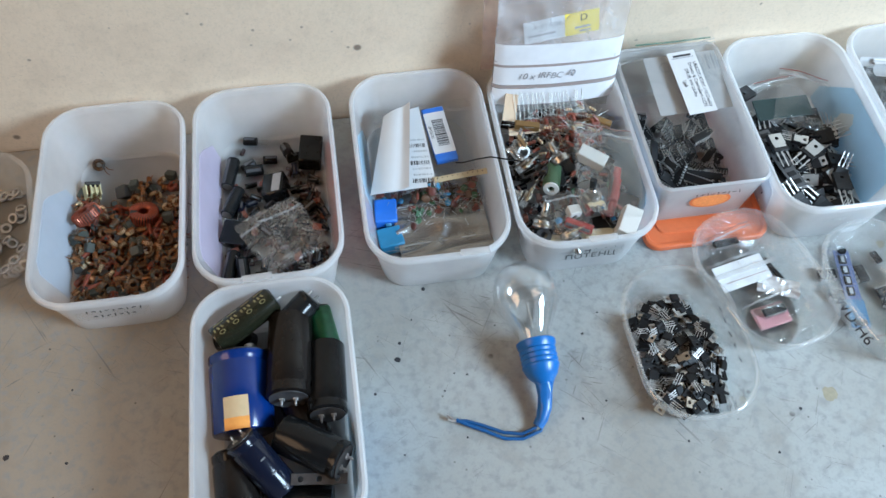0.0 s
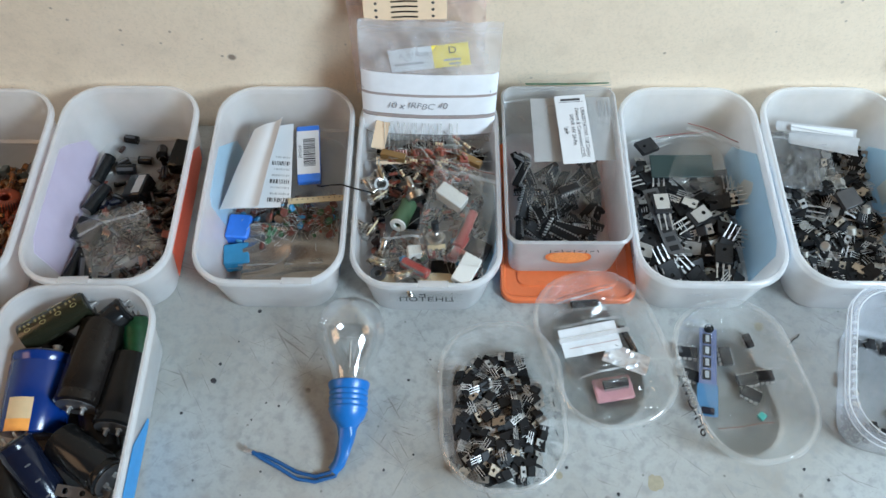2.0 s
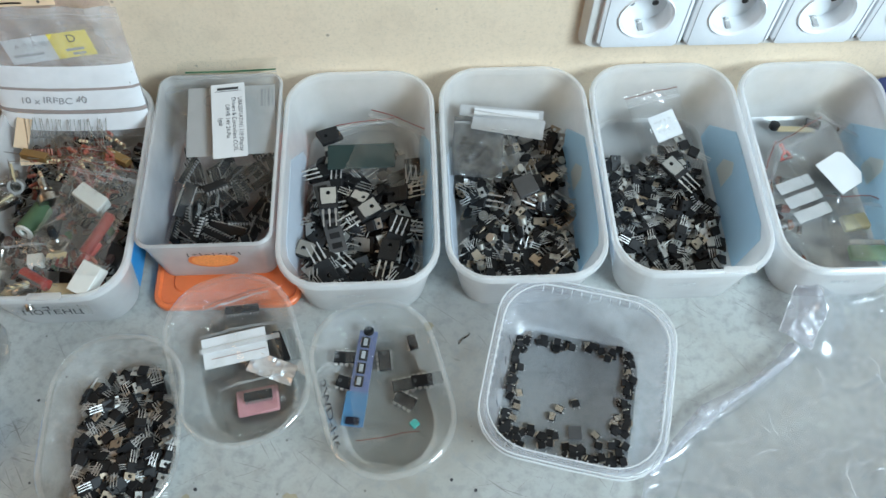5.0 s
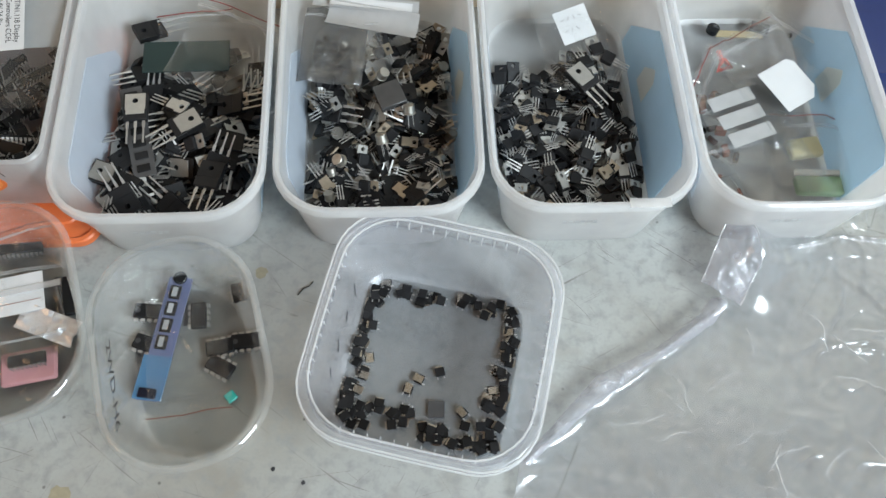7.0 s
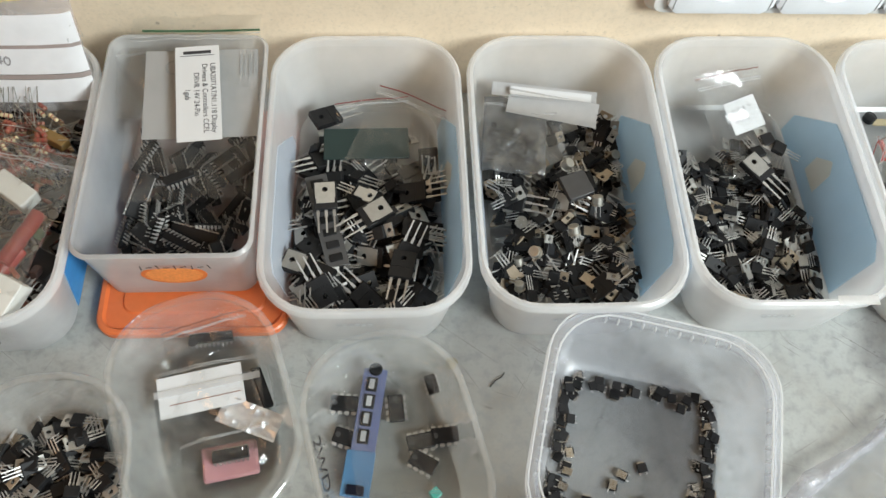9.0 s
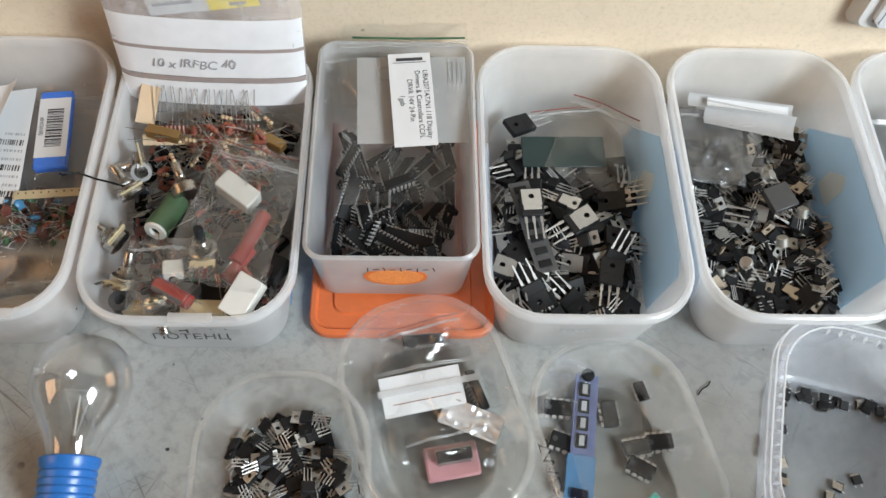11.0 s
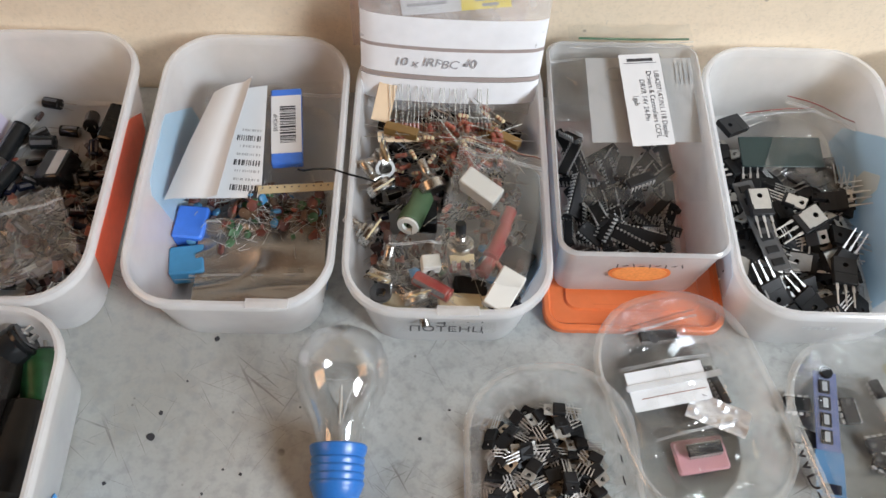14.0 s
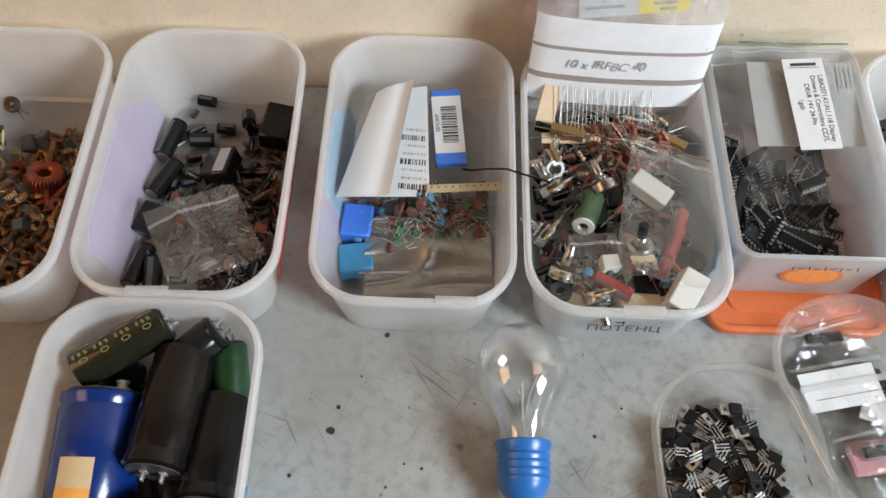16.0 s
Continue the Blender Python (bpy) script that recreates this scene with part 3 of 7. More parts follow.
ROW = "white tubs along the wall"
YC = 0.1665
tubs = {}
for key, x, dy, turn, label in (
        ("coils", -0.367, -0.004, 0.0, "milky white plastic tub full of copper coils"),
        ("caps", -0.2385, 0.0, 0.0, "milky white plastic tub of small black capacitors"),
        ("papers", -0.1000, 0.0, 0.0, "milky white plastic tub with bagged parts and paper"),
        ("pots", 0.0265, -0.002, 0.0, "overfull milky white tub of potentiometers and resistors"),
        ("power", 0.2545, 0.001, 0.0, "milky white plastic tub of large power transistors"),
        ("mixed", 0.3805, 0.002, 0.0, "milky white plastic tub of mixed transistors"),
        ("small", 0.5055, 0.002, 0.0, "milky white tub half full of small transistors"),
        ("bags", 0.6300, 0.0, 0.0, "milky white plastic tub of small clear bags")):
    tubs[key] = tub(label, pose(x, YC + dy, 0, 0, 0, turn), ROW)
tubs["big"] = tub("milky white plastic tub of large capacitors", pose(-0.240, -0.036, 0), "white tubs in front")
for key in ("power", "mixed", "small", "bags"):
    side_panel(tubs[key], 1, BLUEPANEL, cut=0.034, label="blue moulded-in label")
    side_panel(tubs[key], 1, BEIGEPANEL, 0.005, 0.024, 0.016, 0.042, 0.012, "label_picture", "beige blot on the blue label", -0.0017, 0.0001)
    side_panel(tubs[key], -1, PALEPANEL, -0.065, 0.05, 0.012, 0.05, 0.028, label="pale blue moulded-in label")
side_panel(tubs["papers"], -1, BLUEPANEL, -0.02, 0.068, label="blue moulded-in label")
side_panel(tubs["caps"], -1, LILACPANEL, -0.066, 0.068, label="lilac moulded-in label")
side_panel(tubs["coils"], -1, PALEPANEL, -0.06, 0.04, label="pale moulded-in label")
side_panel(tubs["pots"], 1, BLUEPANEL, -0.062, 0.03, label="blue moulded-in label")
side_panel(tubs["pots"], 1, BLUEPRINT, -0.062, 0.062, d0=0.0004, d1=0.0008, name="outer_label", label="bright blue printed label")
side_panel(tubs["caps"], 1, REDPRINT, -0.062, 0.062, d0=0.0004, d1=0.0008, name="outer_label", label="red printed label")
side_panel(tubs["papers"], 1, BLUEPRINT, -0.062, -0.03, 0.008, 0.02, d0=0.0004, d1=0.0008, name="outer_label", cut=0.005)

side_panel(tubs["big"], 1, BLUEPANEL, -0.062, 0.0, 0.008, 0.04, label="blue moulded-in label")
side_panel(tubs["big"], 1, BLUEPRINT, -0.062, 0.01, 0.008, 0.044, d0=0.0004, d1=0.0008, name="outer_label", label="bright blue printed label")


def front_note(t, strokes, z=0.040, tape=True):
    """A strip of clear tape with pen writing on the front side; strokes: x, z, width, height in mm, tilt."""
    w, l, h, bw, bl = t["dims"]
    lean = math.degrees(math.atan2((l - 0.006 - bl) / 2, h - 0.0095))
    y = -(bl + (l - 0.006 - bl) * (z - 0.003) / (h - 0.0095)) / 2 * 1.012
    m = pose(0, y - 0.0005, z, 90 - lean)
    if tape:
        part("tape", Shape().box(0, 0, 0, 0.058, 0.017, 0.0002, 0.00005), FILM, t, "strip of clear tape", m)
    for x, zz, sx, sz, a in strokes:
        part("pen_stroke", Shape().box(0, 0, 0, max(sx, 1.1) * MM, max(sz, 1.1) * MM, 0.0001, 0.00003), INK if tape else GREYINK, t, m=m @ pose(x * MM, zz * MM, 0.00035, 0, 0, a))
    return m


front_note(tubs["coils"], [(-19 + 5.2 * i, 3.5 - 0.3 * (i % 3), 3.4 if i % 2 else 0.8, 0.8 if i % 2 else 4.4, 9 * (i % 4) - 14) for i in range(9)] + [(-14 + 5 * i, -4, 3.2 if i % 2 == 0 else 0.8, 0.8 if i % 2 == 0 else 3.8, 11 * (i % 3) - 8) for i in range(7)])
note = front_note(tubs["pots"], [(4 + 4.2 * i, 4.5, 2.8 if i % 2 else 0.7, 0.7 if i % 2 else 2.6, 8 * (i % 3)) for i in range(5)] + [(-3, 2, 5, 0.7, 3), (-1, 1.5, 0.7, 4.5, 0)])
words("ПОТЕНЦ", 0.0085, INK, tubs["pots"], note @ pose(0.0, -0.0052, 0.0003), "pen_writing", 1.25)
for key, dz in (("power", 0), ("mixed", 1), ("small", 2), ("bags", 3)):
    tag_rows = [(-16 + 3.6 * i, 2.2 - 1.6 * j, 2.6, 0.7, 0) for i in range(6) for j in range(2)]
    front_note(tubs[key], tag_rows, 0.036, False)

for key, x, turn in (("caps", -0.010, 2), ("papers", 0.026, 0), ("small", 0.028, 0), ("pots", 0.006, 0)):
    part("rim_tape", Shape().box(0, 0, 0, 0.024, 0.006, 0.0003, 0.0001), ZIPM, tubs[key], "piece of clear tape over the rim", pose(x, -0.0985, TH + 0.0005, 0, 0, turn))

# the square tub on its orange lid
lid = thing("orange_lid", "flat orange plastic lid lying under a tub", "lid", m=pose(0.147, 0.166, 0.0002))
ld = [rounded(0.113, 0.166, 0.012, 0.0, 5), rounded(0.116, 0.169, 0.013, 0.0012, 5), rounded(0.116, 0.169, 0.013, 0.0062, 5), rounded(0.114, 0.167, 0.012, 0.007, 5), rounded(0.109, 0.162, 0.01, 0.007, 5), rounded(0.106, 0.159, 0.009, 0.0046, 5), rounded(0.088, 0.14, 0.008, 0.0042, 5), rounded(0.086, 0.138, 0.008, 0.0056, 5)]
part("plate", Shape().loft(ld), ORANGE, lid)
part("moulded_rib", Shape().box(0, -0.066, 0.0052, 0.052, 0.0012, 0.001, 0.0003), ORANGE, lid)
SQ = dict(w=0.101, l=0.163, h=0.062, bw=0.090, bl=0.150, r=0.010, br=0.010, lip=0.004, over=0.0015, bow=0.0)
tubs["chips"] = tub("cloudy square plastic tub of chips standing on a lid", pose(0.141, 0.183, 0.0076), ROW, material=sheer("greyish_plastic", (0.80, 0.80, 0.80), 0.52, 0.45, 0.22, 1.42, 0.04, 25.0, 0.06), **SQ)
pic = [(0.019 * math.cos(6.283 * j / 24), 0.0095 * math.sin(6.283 * j / 24)) for j in range(24)]
front = tubs["chips"]
mf = pose(0.002, -0.0785, 0.034, 86)
part("fruit_picture", Shape().plate(pic, 0, 0.0003), surface("orange_print", (0.70, 0.17, 0.04), 0.4, vary=0.2, scale=400), front, "printed orange slice", mf)
ring = [(0.0165 * math.cos(6.283 * j / 24), 0.0078 * math.sin(6.283 * j / 24)) for j in range(24)]
part("fruit_flesh", Shape().plate(ring, 0.0003, 0.0005), surface("light_orange_print", (0.74, 0.25, 0.07), 0.4, vary=0.3, scale=500), front, "", mf)
for i in range(9):
    part("pen_stroke", Shape().box(0, 0, 0, (0.0035 if i % 2 else 0.0008), (0.0008 if i % 2 else 0.004), 0.0001, 0.00003), INK, front, m=pose(-0.014 + 0.0048 * i, -0.0802, 0.046 + 0.0004 * (i % 3), 86) @ pose(0, 0, 0.0003, 0, 0, 9 * (i % 3)))

# clear shallow tubs in front
OVAL = dict(w=0.093, l=0.130, h=0.042, bw=0.068, bl=0.104, r=0.036, br=0.030, lip=0.004, over=0.003, thick=0.0007, bow=0.03, material=CLEAR, name="clear_tub")
FRONT = "clear tubs in front"
tubs["g1"] = tub("shallow clear plastic tub of small transistors", pose(0.085, -0.021, 0, 0, 0, 2), FRONT, **OVAL)
tubs["g2"] = tub("shallow clear plastic tub with bagged chips", pose(0.166, 0.026, 0, 0, 0, 17), FRONT, **OVAL)
tubs["g3"] = tub("shallow clear plastic tub with a few chips", pose(0.2705, 0.001, 0, 0, 0, 14), FRONT, **{**OVAL, "w": 0.090})
tubs["g0"] = tub("shallow clear plastic tub of small metal rings", pose(-0.487, 0.175, 0, 0, 0, 8), FRONT, **OVAL)
tubs["g4"] = tub("cloudy square tub with tiny chips along its edges", pose(0.4085, -0.001, 0, 0, 0, -15), FRONT, w=0.125, l=0.130, h=0.058, bw=0.102, bl=0.104, r=0.026, br=0.018, lip=0.009, over=0.004, thick=0.0009, bow=0.02, material=CLOUDY, name="square_tub")
for i in range(44):  # ribs of its rim
    side, half, other = i // 11, (0.065 if (i // 11) % 2 == 0 else 0.064), (0.064 if (i // 11) % 2 == 0 else 0.065)
    u = -0.035 + 0.007 * (i % 11)
    out = half * (1 + 0.02 * (1 - (u / other) ** 2))
    part("rib", Shape().box(0, 0, 0, 0.0008, 0.0030, 0.0046, 0.0003), RIM, tubs["g4"], m=pose(0, 0, 0, 0, 0, 90 * side) @ pose(u, -out + 0.0058, 0.0535))


for grow, h in ((0.0008, 0.0570), (0.0010, 0.0492), (-0.0085, 0.0578)):
    line = rounded(0.125 + grow, 0.130 + grow, 0.030, h, 7, 0.02)
    part("rim_bead", Shape().tube(line, 0.0006, 6, closed=True), RIM, tubs["g4"], "raised bead of the rim")


def pen_marks(t, rows):
    kinds = (((0, 0.4), (0.7, 0.45)), ((0, 0.45), (0.6, 0.4)), ((0, 0.4), (0.75, 0.4)), ((0, 0.42), (0.5, 0.46)), ((0, 0.4), (0.65, 0.44)))
    for k, (x, y, z, a, s) in enumerate(rows):
        part("pen_stroke", Shape().tube([(u * s, v * s, 0) for u, v in kinds[k % 5]], 0.0004, 5), INK, t, m=pose(x, y, z, 0, 0, a))


pen_marks(tubs["g1"], [(0.0375, 0.028 - 0.0115 * i, 0.027, -80, 0.007) for i in range(5)])
words("2WD-H6", 0.0125, INK, tubs["g3"], pose(-0.0405, -0.006, 0.0245, 0, -58, 0) @ pose(0, 0, 0, 0, 0, -90), "pen_writing", 1.1)
pen_marks(tubs["g4"], [(-0.0565, 0.026 - 0.017 * i, 0.032, -75, 0.010) for i in range(4)])


# ---- the lamp bulb with its holder ----
def bulb():
    t = thing("light_bulb", "clear glass light bulb in a blue holder lying on the bench", "light bulb")
    top, foot = Vector((-0.034, 0.071, 0.029)), Vector((-0.0325, -0.030, 0.0175))
    z = (top - foot).normalized()
    x = Vector((1, 0, 0))
    x = (x - z * x.dot(z)).normalized()
    y = z.cross(x)
    m = Matrix((x, y, z)).transposed().to_4x4()
    m.translation = foot
    t.matrix_basis = m
    thin_wall = 0.0006
    g = [(0.0125, 0.030), (0.0135, 0.036), (0.0165, 0.044), (0.0215, 0.053), (0.0258, 0.062), (0.0276, 0.071), (0.0268, 0.081), (0.0235, 0.090), (0.0175, 0.0965), (0.009, 0.1003), (0.0012, 0.1015)]
    g = g + [(max(0.0006, r - thin_wall), h - (thin_wall if h > 0.09 else 0)) for r, h in g[::-1]]
    part("glass", Shape().lathe(g, 48, caps=(False, False)), GLASS, t, "clear glass envelope")
    mount = part("stem", Shape().lathe([(0.0045, 0.030), (0.004, 0.036), (0.0022, 0.044), (0.0024, 0.060), (0.001, 0.063)], 12), GLASS, t)
    for s in (-1, 1):
        part("lead_in_wire", Shape().tube([(s * 0.001, 0, 0.044), (s * 0.004, 0, 0.058), (s * 0.009, 0, 0.070)], 0.0003, 5), TIN, t)
        part("support", Shape().tube([(0, s * 0.0005, 0.060), (s * 0.004, s * 0.002, 0.073)], 0.0002, 5), TIN, t)
    part("stem_rod", Shape().lathe([(0.0007, 0.044), (0.0007, 0.066)], 8), WHITECER, t)
    part("filament", Shape().tube([(0.009 * math.cos(a * 0.3), 0.004 * math.sin(a * 0.3), 0.070 + 0.0006 * math.sin(a * 2.5)) for a in range(0, 12)], 0.00025, 5), TIN, t)
    part("cap", Shape().lathe([(0.0128, 0.024), (0.0132, 0.031), (0.0127, 0.0318)], 24), TIN, t)
    prof = [(0.0055, -0.004), (0.0085, -0.001), (0.0122, 0.003), (0.0142, 0.0075)]
    for i in range(4):
        h = 0.009 + 0.0042 * i
        prof += [(0.0146, h), (0.0152, h + 0.001), (0.0152, h + 0.0024), (0.0145, h + 0.0033)]
    prof += [(0.0158, 0.0275), (0.0163, 0.031), (0.0158, 0.0318), (0.0132, 0.0318)]
    part("holder", Shape().lathe(prof, 32), BLUERUBBER, t, "blue rubber lamp holder with ribs")
    inv = m.inverted()
    neck = [((-0.0325, -0.0285, 0.0172), 0.0090), ((-0.0328, -0.034, 0.0155), 0.0074), ((-0.0334, -0.042, 0.0130), 0.0062), ((-0.0352, -0.051, 0.0100), 0.0054), ((-0.0385, -0.0585, 0.0068), 0.0047), ((-0.0430, -0.0635, 0.0050), 0.0040)]
    rings = []
    for i, (c, r) in enumerate(neck):
        c = Vector(c)
        d = (Vector(neck[min(i + 1, 5)][0]) - Vector(neck[max(i - 1, 0)][0])).normalized()
        side = d.cross(Vector((0, 0, 1))).normalized()
        up = side.cross(d)
        rings.append([tuple(inv @ (c + r * (1 + 0.10 * math.sin(5 * i + 2 * a)) * (math.cos(6.28319 * a / 14) * side + 0.82 * math.sin(6.28319 * a / 14) * up))) for a in range(14)])
    part("neck", Shape().loft(rings), BLUERUBBER, t, "shrunken shiny blue sleeve")
    for k, dx in enumerate((-0.002, 0.002)):
        pts = [(-0.0385 + dx, -0.0585, 0.0068), (-0.043 + dx, -0.064 - 0.003 * k, 0.004), (-0.056, -0.067 - 0.004 * k, 0.0025), (-0.070, -0.064 - 0.005 * k, 0.0025), (-0.086, -0.056 - 0.004 * k, 0.003), (-0.098, -0.051 - 0.003 * k, 0.004), (-0.106, -0.050 + 0.001 * k, 0.0045)]
        w = part("wire", Shape().tube([inv @ Vector(p) for p in pts], 0.0015, 8), BLUEWIRE, t, "blue insulated wire")
        part("bare_end", Shape().tube([inv @ Vector(p) for p in (pts[-1], (-0.1095, -0.0495 + 0.002 * k, 0.005), (-0.1125, -0.048 + 0.004 * k, 0.0052))], 0.0009, 6), TIN, t, "stripped copper end")
    return t


bulb()


# ---- the crumpled clear sheet on the bench ----
def film_sheet():
    t = thing("plastic_bag", "large crumpled clear plastic bag lying on the bench", "plastic bag", m=pose(0, 0, 0))
    n, k = 220, 220
    pts, faces = [], []
    left = [(0.442, -0.30), (0.446, -0.10), (0.455, -0.061), (0.493, -0.034), (0.546, 0.001), (0.585, 0.030), (0.593, 0.060), (0.596, 0.082)]
    for i in range(n + 1):
        v = i / n
        q = v * (len(left) - 1)
        a = min(int(q), len(left) - 2)
        f = q - a
        x0 = left[a][0] * (1 - f) + left[a + 1][0] * f
        y0 = left[a][1] * (1 - f) + left[a + 1][1] * f
        for j in range(k + 1):
            u = j / k
            x = x0 + (0.86 - x0) * u
            y = y0 + (min(0.060, 0.055 - 0.05 * u) - 0.0 - y0) * u * v * 0.4
            p = Vector((x * 9, y * 9, 0))
            def crease(q):
                return max(0.0, 1 - 26 * abs(noise.noise(q)))
            calm = min(1.0, max(0.0, 2.6 * noise.noise(p * 0.7 + Vector((3, 8, 2))) + 0.25))
            fold = 0.0035 * (0.5 + noise.noise(p * 0.8)) + (0.4 + calm) * 0.0011 * crease(p * 0.9 + Vector((2, 5, 0))) + calm * (0.0030 * crease(p * 1.5 + Vector((7, 1, 0))) + 0.0024 * crease(p * 3.1 + Vector((1, 9, 0))) + 0.0010 * crease(p * 5.5))
            fold = max(0.0, fold)
            edge = math.exp(-u * 60) * (0.003 + 0.008 * abs(noise.noise(Vector((v * 9, 1, 1)))))
            peak = 0.030 * math.exp(-((x - 0.609) / 0.018) ** 2 - ((y - 0.062) / 0.026) ** 2)
            pts.append((x, y, 0.0012 + fold * (0.35 + 0.65 * min(1, u * 5)) + edge + peak))
    for i in range(n):
        for j in range(k):
            a = i * (k + 1) + j
            faces.append([a, a + 1, a + k + 2, a + k + 1])
    s = Shape().add(pts, faces)
    s.add([(x, y, max(0.0006, z - 0.0005)) for x, y, z in pts], [q[::-1] for q in faces])
    part("film", s, SHEETFILM, t, smooth=60)
    outer = [(0.455, -0.061), (0.472, -0.044), (0.504, -0.013), (0.542, 0.003), (0.571, 0.023), (0.580, 0.034)]
    inner = [(0.460, -0.063), (0.491, -0.038), (0.516, -0.020), (0.537, -0.007), (0.578, 0.016), (0.590, 0.030)]
    strip, ns, nw = [], 70, 10
    for i in range(ns + 1):
        q = i / ns * (len(outer) - 1)
        a = min(int(q), len(outer) - 2)
        f = q - a
        p0 = Vector(outer[a]).lerp(Vector(outer[a + 1]), f)
        p1 = Vector(inner[a]).lerp(Vector(inner[a + 1]), f)
        for j in range(nw + 1):
            p = p0.lerp(p1, j / nw)
            c = 1 - min(1.0, 4 * abs(noise.noise(Vector((p.x * 60, p.y * 60, 4)))))
            strip.append((p.x + 0.0012 * noise.noise(Vector((q * 5, j, 3))), p.y, 0.009 + 0.003 * math.sin(3.14 * j / nw) + 0.003 * c * c + 0.002 * noise.noise(Vector((p.x * 40, p.y * 40, 8)))))
    quads = [[i * (nw + 1) + j, i * (nw + 1) + j + 1, (i + 1) * (nw + 1) + j + 1, (i + 1) * (nw + 1) + j] for i in range(ns) for j in range(nw)]
    fold = Shape().add(strip, quads)
    fold.add([(x, y, z - 0.0006) for x, y, z in strip], [q[::-1] for q in quads])
    flap, nf = [], 24
    a, b2, c, d = Vector((0.574, 0.042, 0.016)), Vector((0.595, 0.026, 0.014)), Vector((0.614, 0.056, 0.022)), Vector((0.599, 0.089, 0.026))
    for i in range(nf + 1):
        for j in range(nf + 1):
            v, u = i / nf, j / nf
            q = (a * (1 - u) + b2 * u) * (1 - v) + (d * (1 - u) + c * u) * v
            flap.append(tuple(q + Vector((0, 0, 0.006 * math.sin(3.14 * u) * v + 0.003 * noise.noise(q * 90) + 0.0012 * noise.noise(q * 260)))))
    quads = [[i * (nf + 1) + j, i * (nf + 1) + j + 1, (i + 1) * (nf + 1) + j + 1, (i + 1) * (nf + 1) + j] for i in range(nf) for j in range(nf)]
    fl = Shape().add(flap, quads)
    fl.add([(x, y, z - 0.0005) for x, y, z in flap], [q[::-1] for q in quads])
    part("folded_flap", fl, HEMFILM, t, "shiny flap standing up", smooth=60)
    # milky tube round the flap in place of its edge glint
    part("flap_edge", Shape().tube([flap[i * (nf + 1)] for i in range(nf + 1)] + [flap[nf * (nf + 1) + j] for j in range(1, nf + 1)] + [flap[i * (nf + 1) + nf] for i in range(nf - 1, -1, -1)], 0.0005, 5), ZIPM, t, "pale line for the glint of the creased edge")
    # crease glints of the sheet, drawn as thin milky tubes
    rg = random.Random(91)
    for k in range(34):
        x, y, a = rg.uniform(0.50, 0.74), rg.uniform(-0.11, 0.03), rg.uniform(0, 6.28)
        if x - 0.455 < (y + 0.061) * 1.25 + 0.02:
            continue
        line = []
        for i in range(rg.randrange(6, 14)):
            line.append((x, y, 0.0085 + 0.001 * rg.random()))
            a += rg.gauss(0, 0.25)
            x, y = x + 0.0032 * math.cos(a), y + 0.0032 * math.sin(a)
        part("crease", Shape().tube(line, rg.uniform(0.0002, 0.0004), 4), ZIPM, t)
    part("folded_hem", fold, HEMFILM, t, "folded shiny edge strip", smooth=60)
    return t


film_sheet()

# ---- electronic parts: one function for each kind ----
def lead(parent, x, y, z, length, w=0.8, t=0.5, shoulder=1.3, name="lead", turn=0, mesh_cache={}):
    key = (length, w, t, shoulder)
    if key not in mesh_cache:
        s = Shape()
        sh = 0.3 * length
        s.box(0, -sh / 2 * MM, 0, shoulder * MM, sh * MM, t * MM, 0.08 * MM)
        s.box(0, -(length + sh - 0.4) / 2 * MM, 0, w * MM, (length - sh + 0.4) * MM, t * 0.98 * MM, 0.08 * MM)
        mesh_cache[key] = s.mesh(name, TIN)
    return part(name, mesh_cache[key], TIN, parent, m=pose(x * MM, y * MM, z * MM, 0, 0, turn))


def to220(kind):
    names = {"metal": "small black transistor with a bright metal tab", "full": "small all-black plastic transistor with three leads", "warm": "small black transistor with a copper-tinted tab"}
    s = Shape()
    body = EPOXY
    if kind == "full":
        s.box(0, 3 * MM, 2.2 * MM, 10 * MM, 9.2 * MM, 4.3 * MM, 0.4 * MM)
        s.holed(10 * MM, 7.4 * MM, 14 * MM, 0, 11 * MM, 1.7 * MM, 0.4 * MM, 3.0 * MM)
    else:
        s.box(0, 3 * MM, 2.35 * MM, 9.9 * MM, 9.2 * MM, 4.3 * MM, 0.5 * MM)
    ob = part("transistor", s, body)
    tagged(ob, names[kind], "transistor", "loose transistors")
    if kind != "full":
        p = Shape().holed(10.1 * MM, 7.6 * MM, 14.2 * MM, 0, 11 * MM, 1.85 * MM, 0.0, 1.3 * MM)
        p.box(0, 4.1 * MM, 0.55 * MM, 8.2 * MM, 7.2 * MM, 1.1 * MM, 0.1 * MM)
        part("tab", p, TAB if kind == "metal" else TABWARM, ob, "metal cooling tab with a hole")
    for x in (-2.54, 0, 2.54):
        lead(ob, x, -1.5, 2.5, 12.6)
    return ob


def to247():
    s = Shape().holed(15.7 * MM, 0.0, 13 * MM, 0, 7.0 * MM, 1.9 * MM, 0.3 * MM, 4.9 * MM)
    s.box(0, -3.9 * MM, 2.6 * MM, 15.7 * MM, 8 * MM, 4.6 * MM, 0.4 * MM)
    ob = tagged(part("power_transistor", s, EPOXY), "large flat black power transistor with three long leads", "transistor", "loose transistors")
    p = Shape().holed(13.6 * MM, 0.2 * MM, 12.6 * MM, 0, 7.0 * MM, 2.0 * MM, 0.0, 0.8 * MM)
    p.box(0, -1.6 * MM, 0.4 * MM, 12.4 * MM, 3.8 * MM, 0.8 * MM, 0.1 * MM)
    part("tab", p, TAB, ob, "bright metal back plate")
    for x in (-5.4, 0, 5.4):
        lead(ob, x, -7.6, 2.4, 17.5, 1.2, 0.6, 2.0)
    return ob


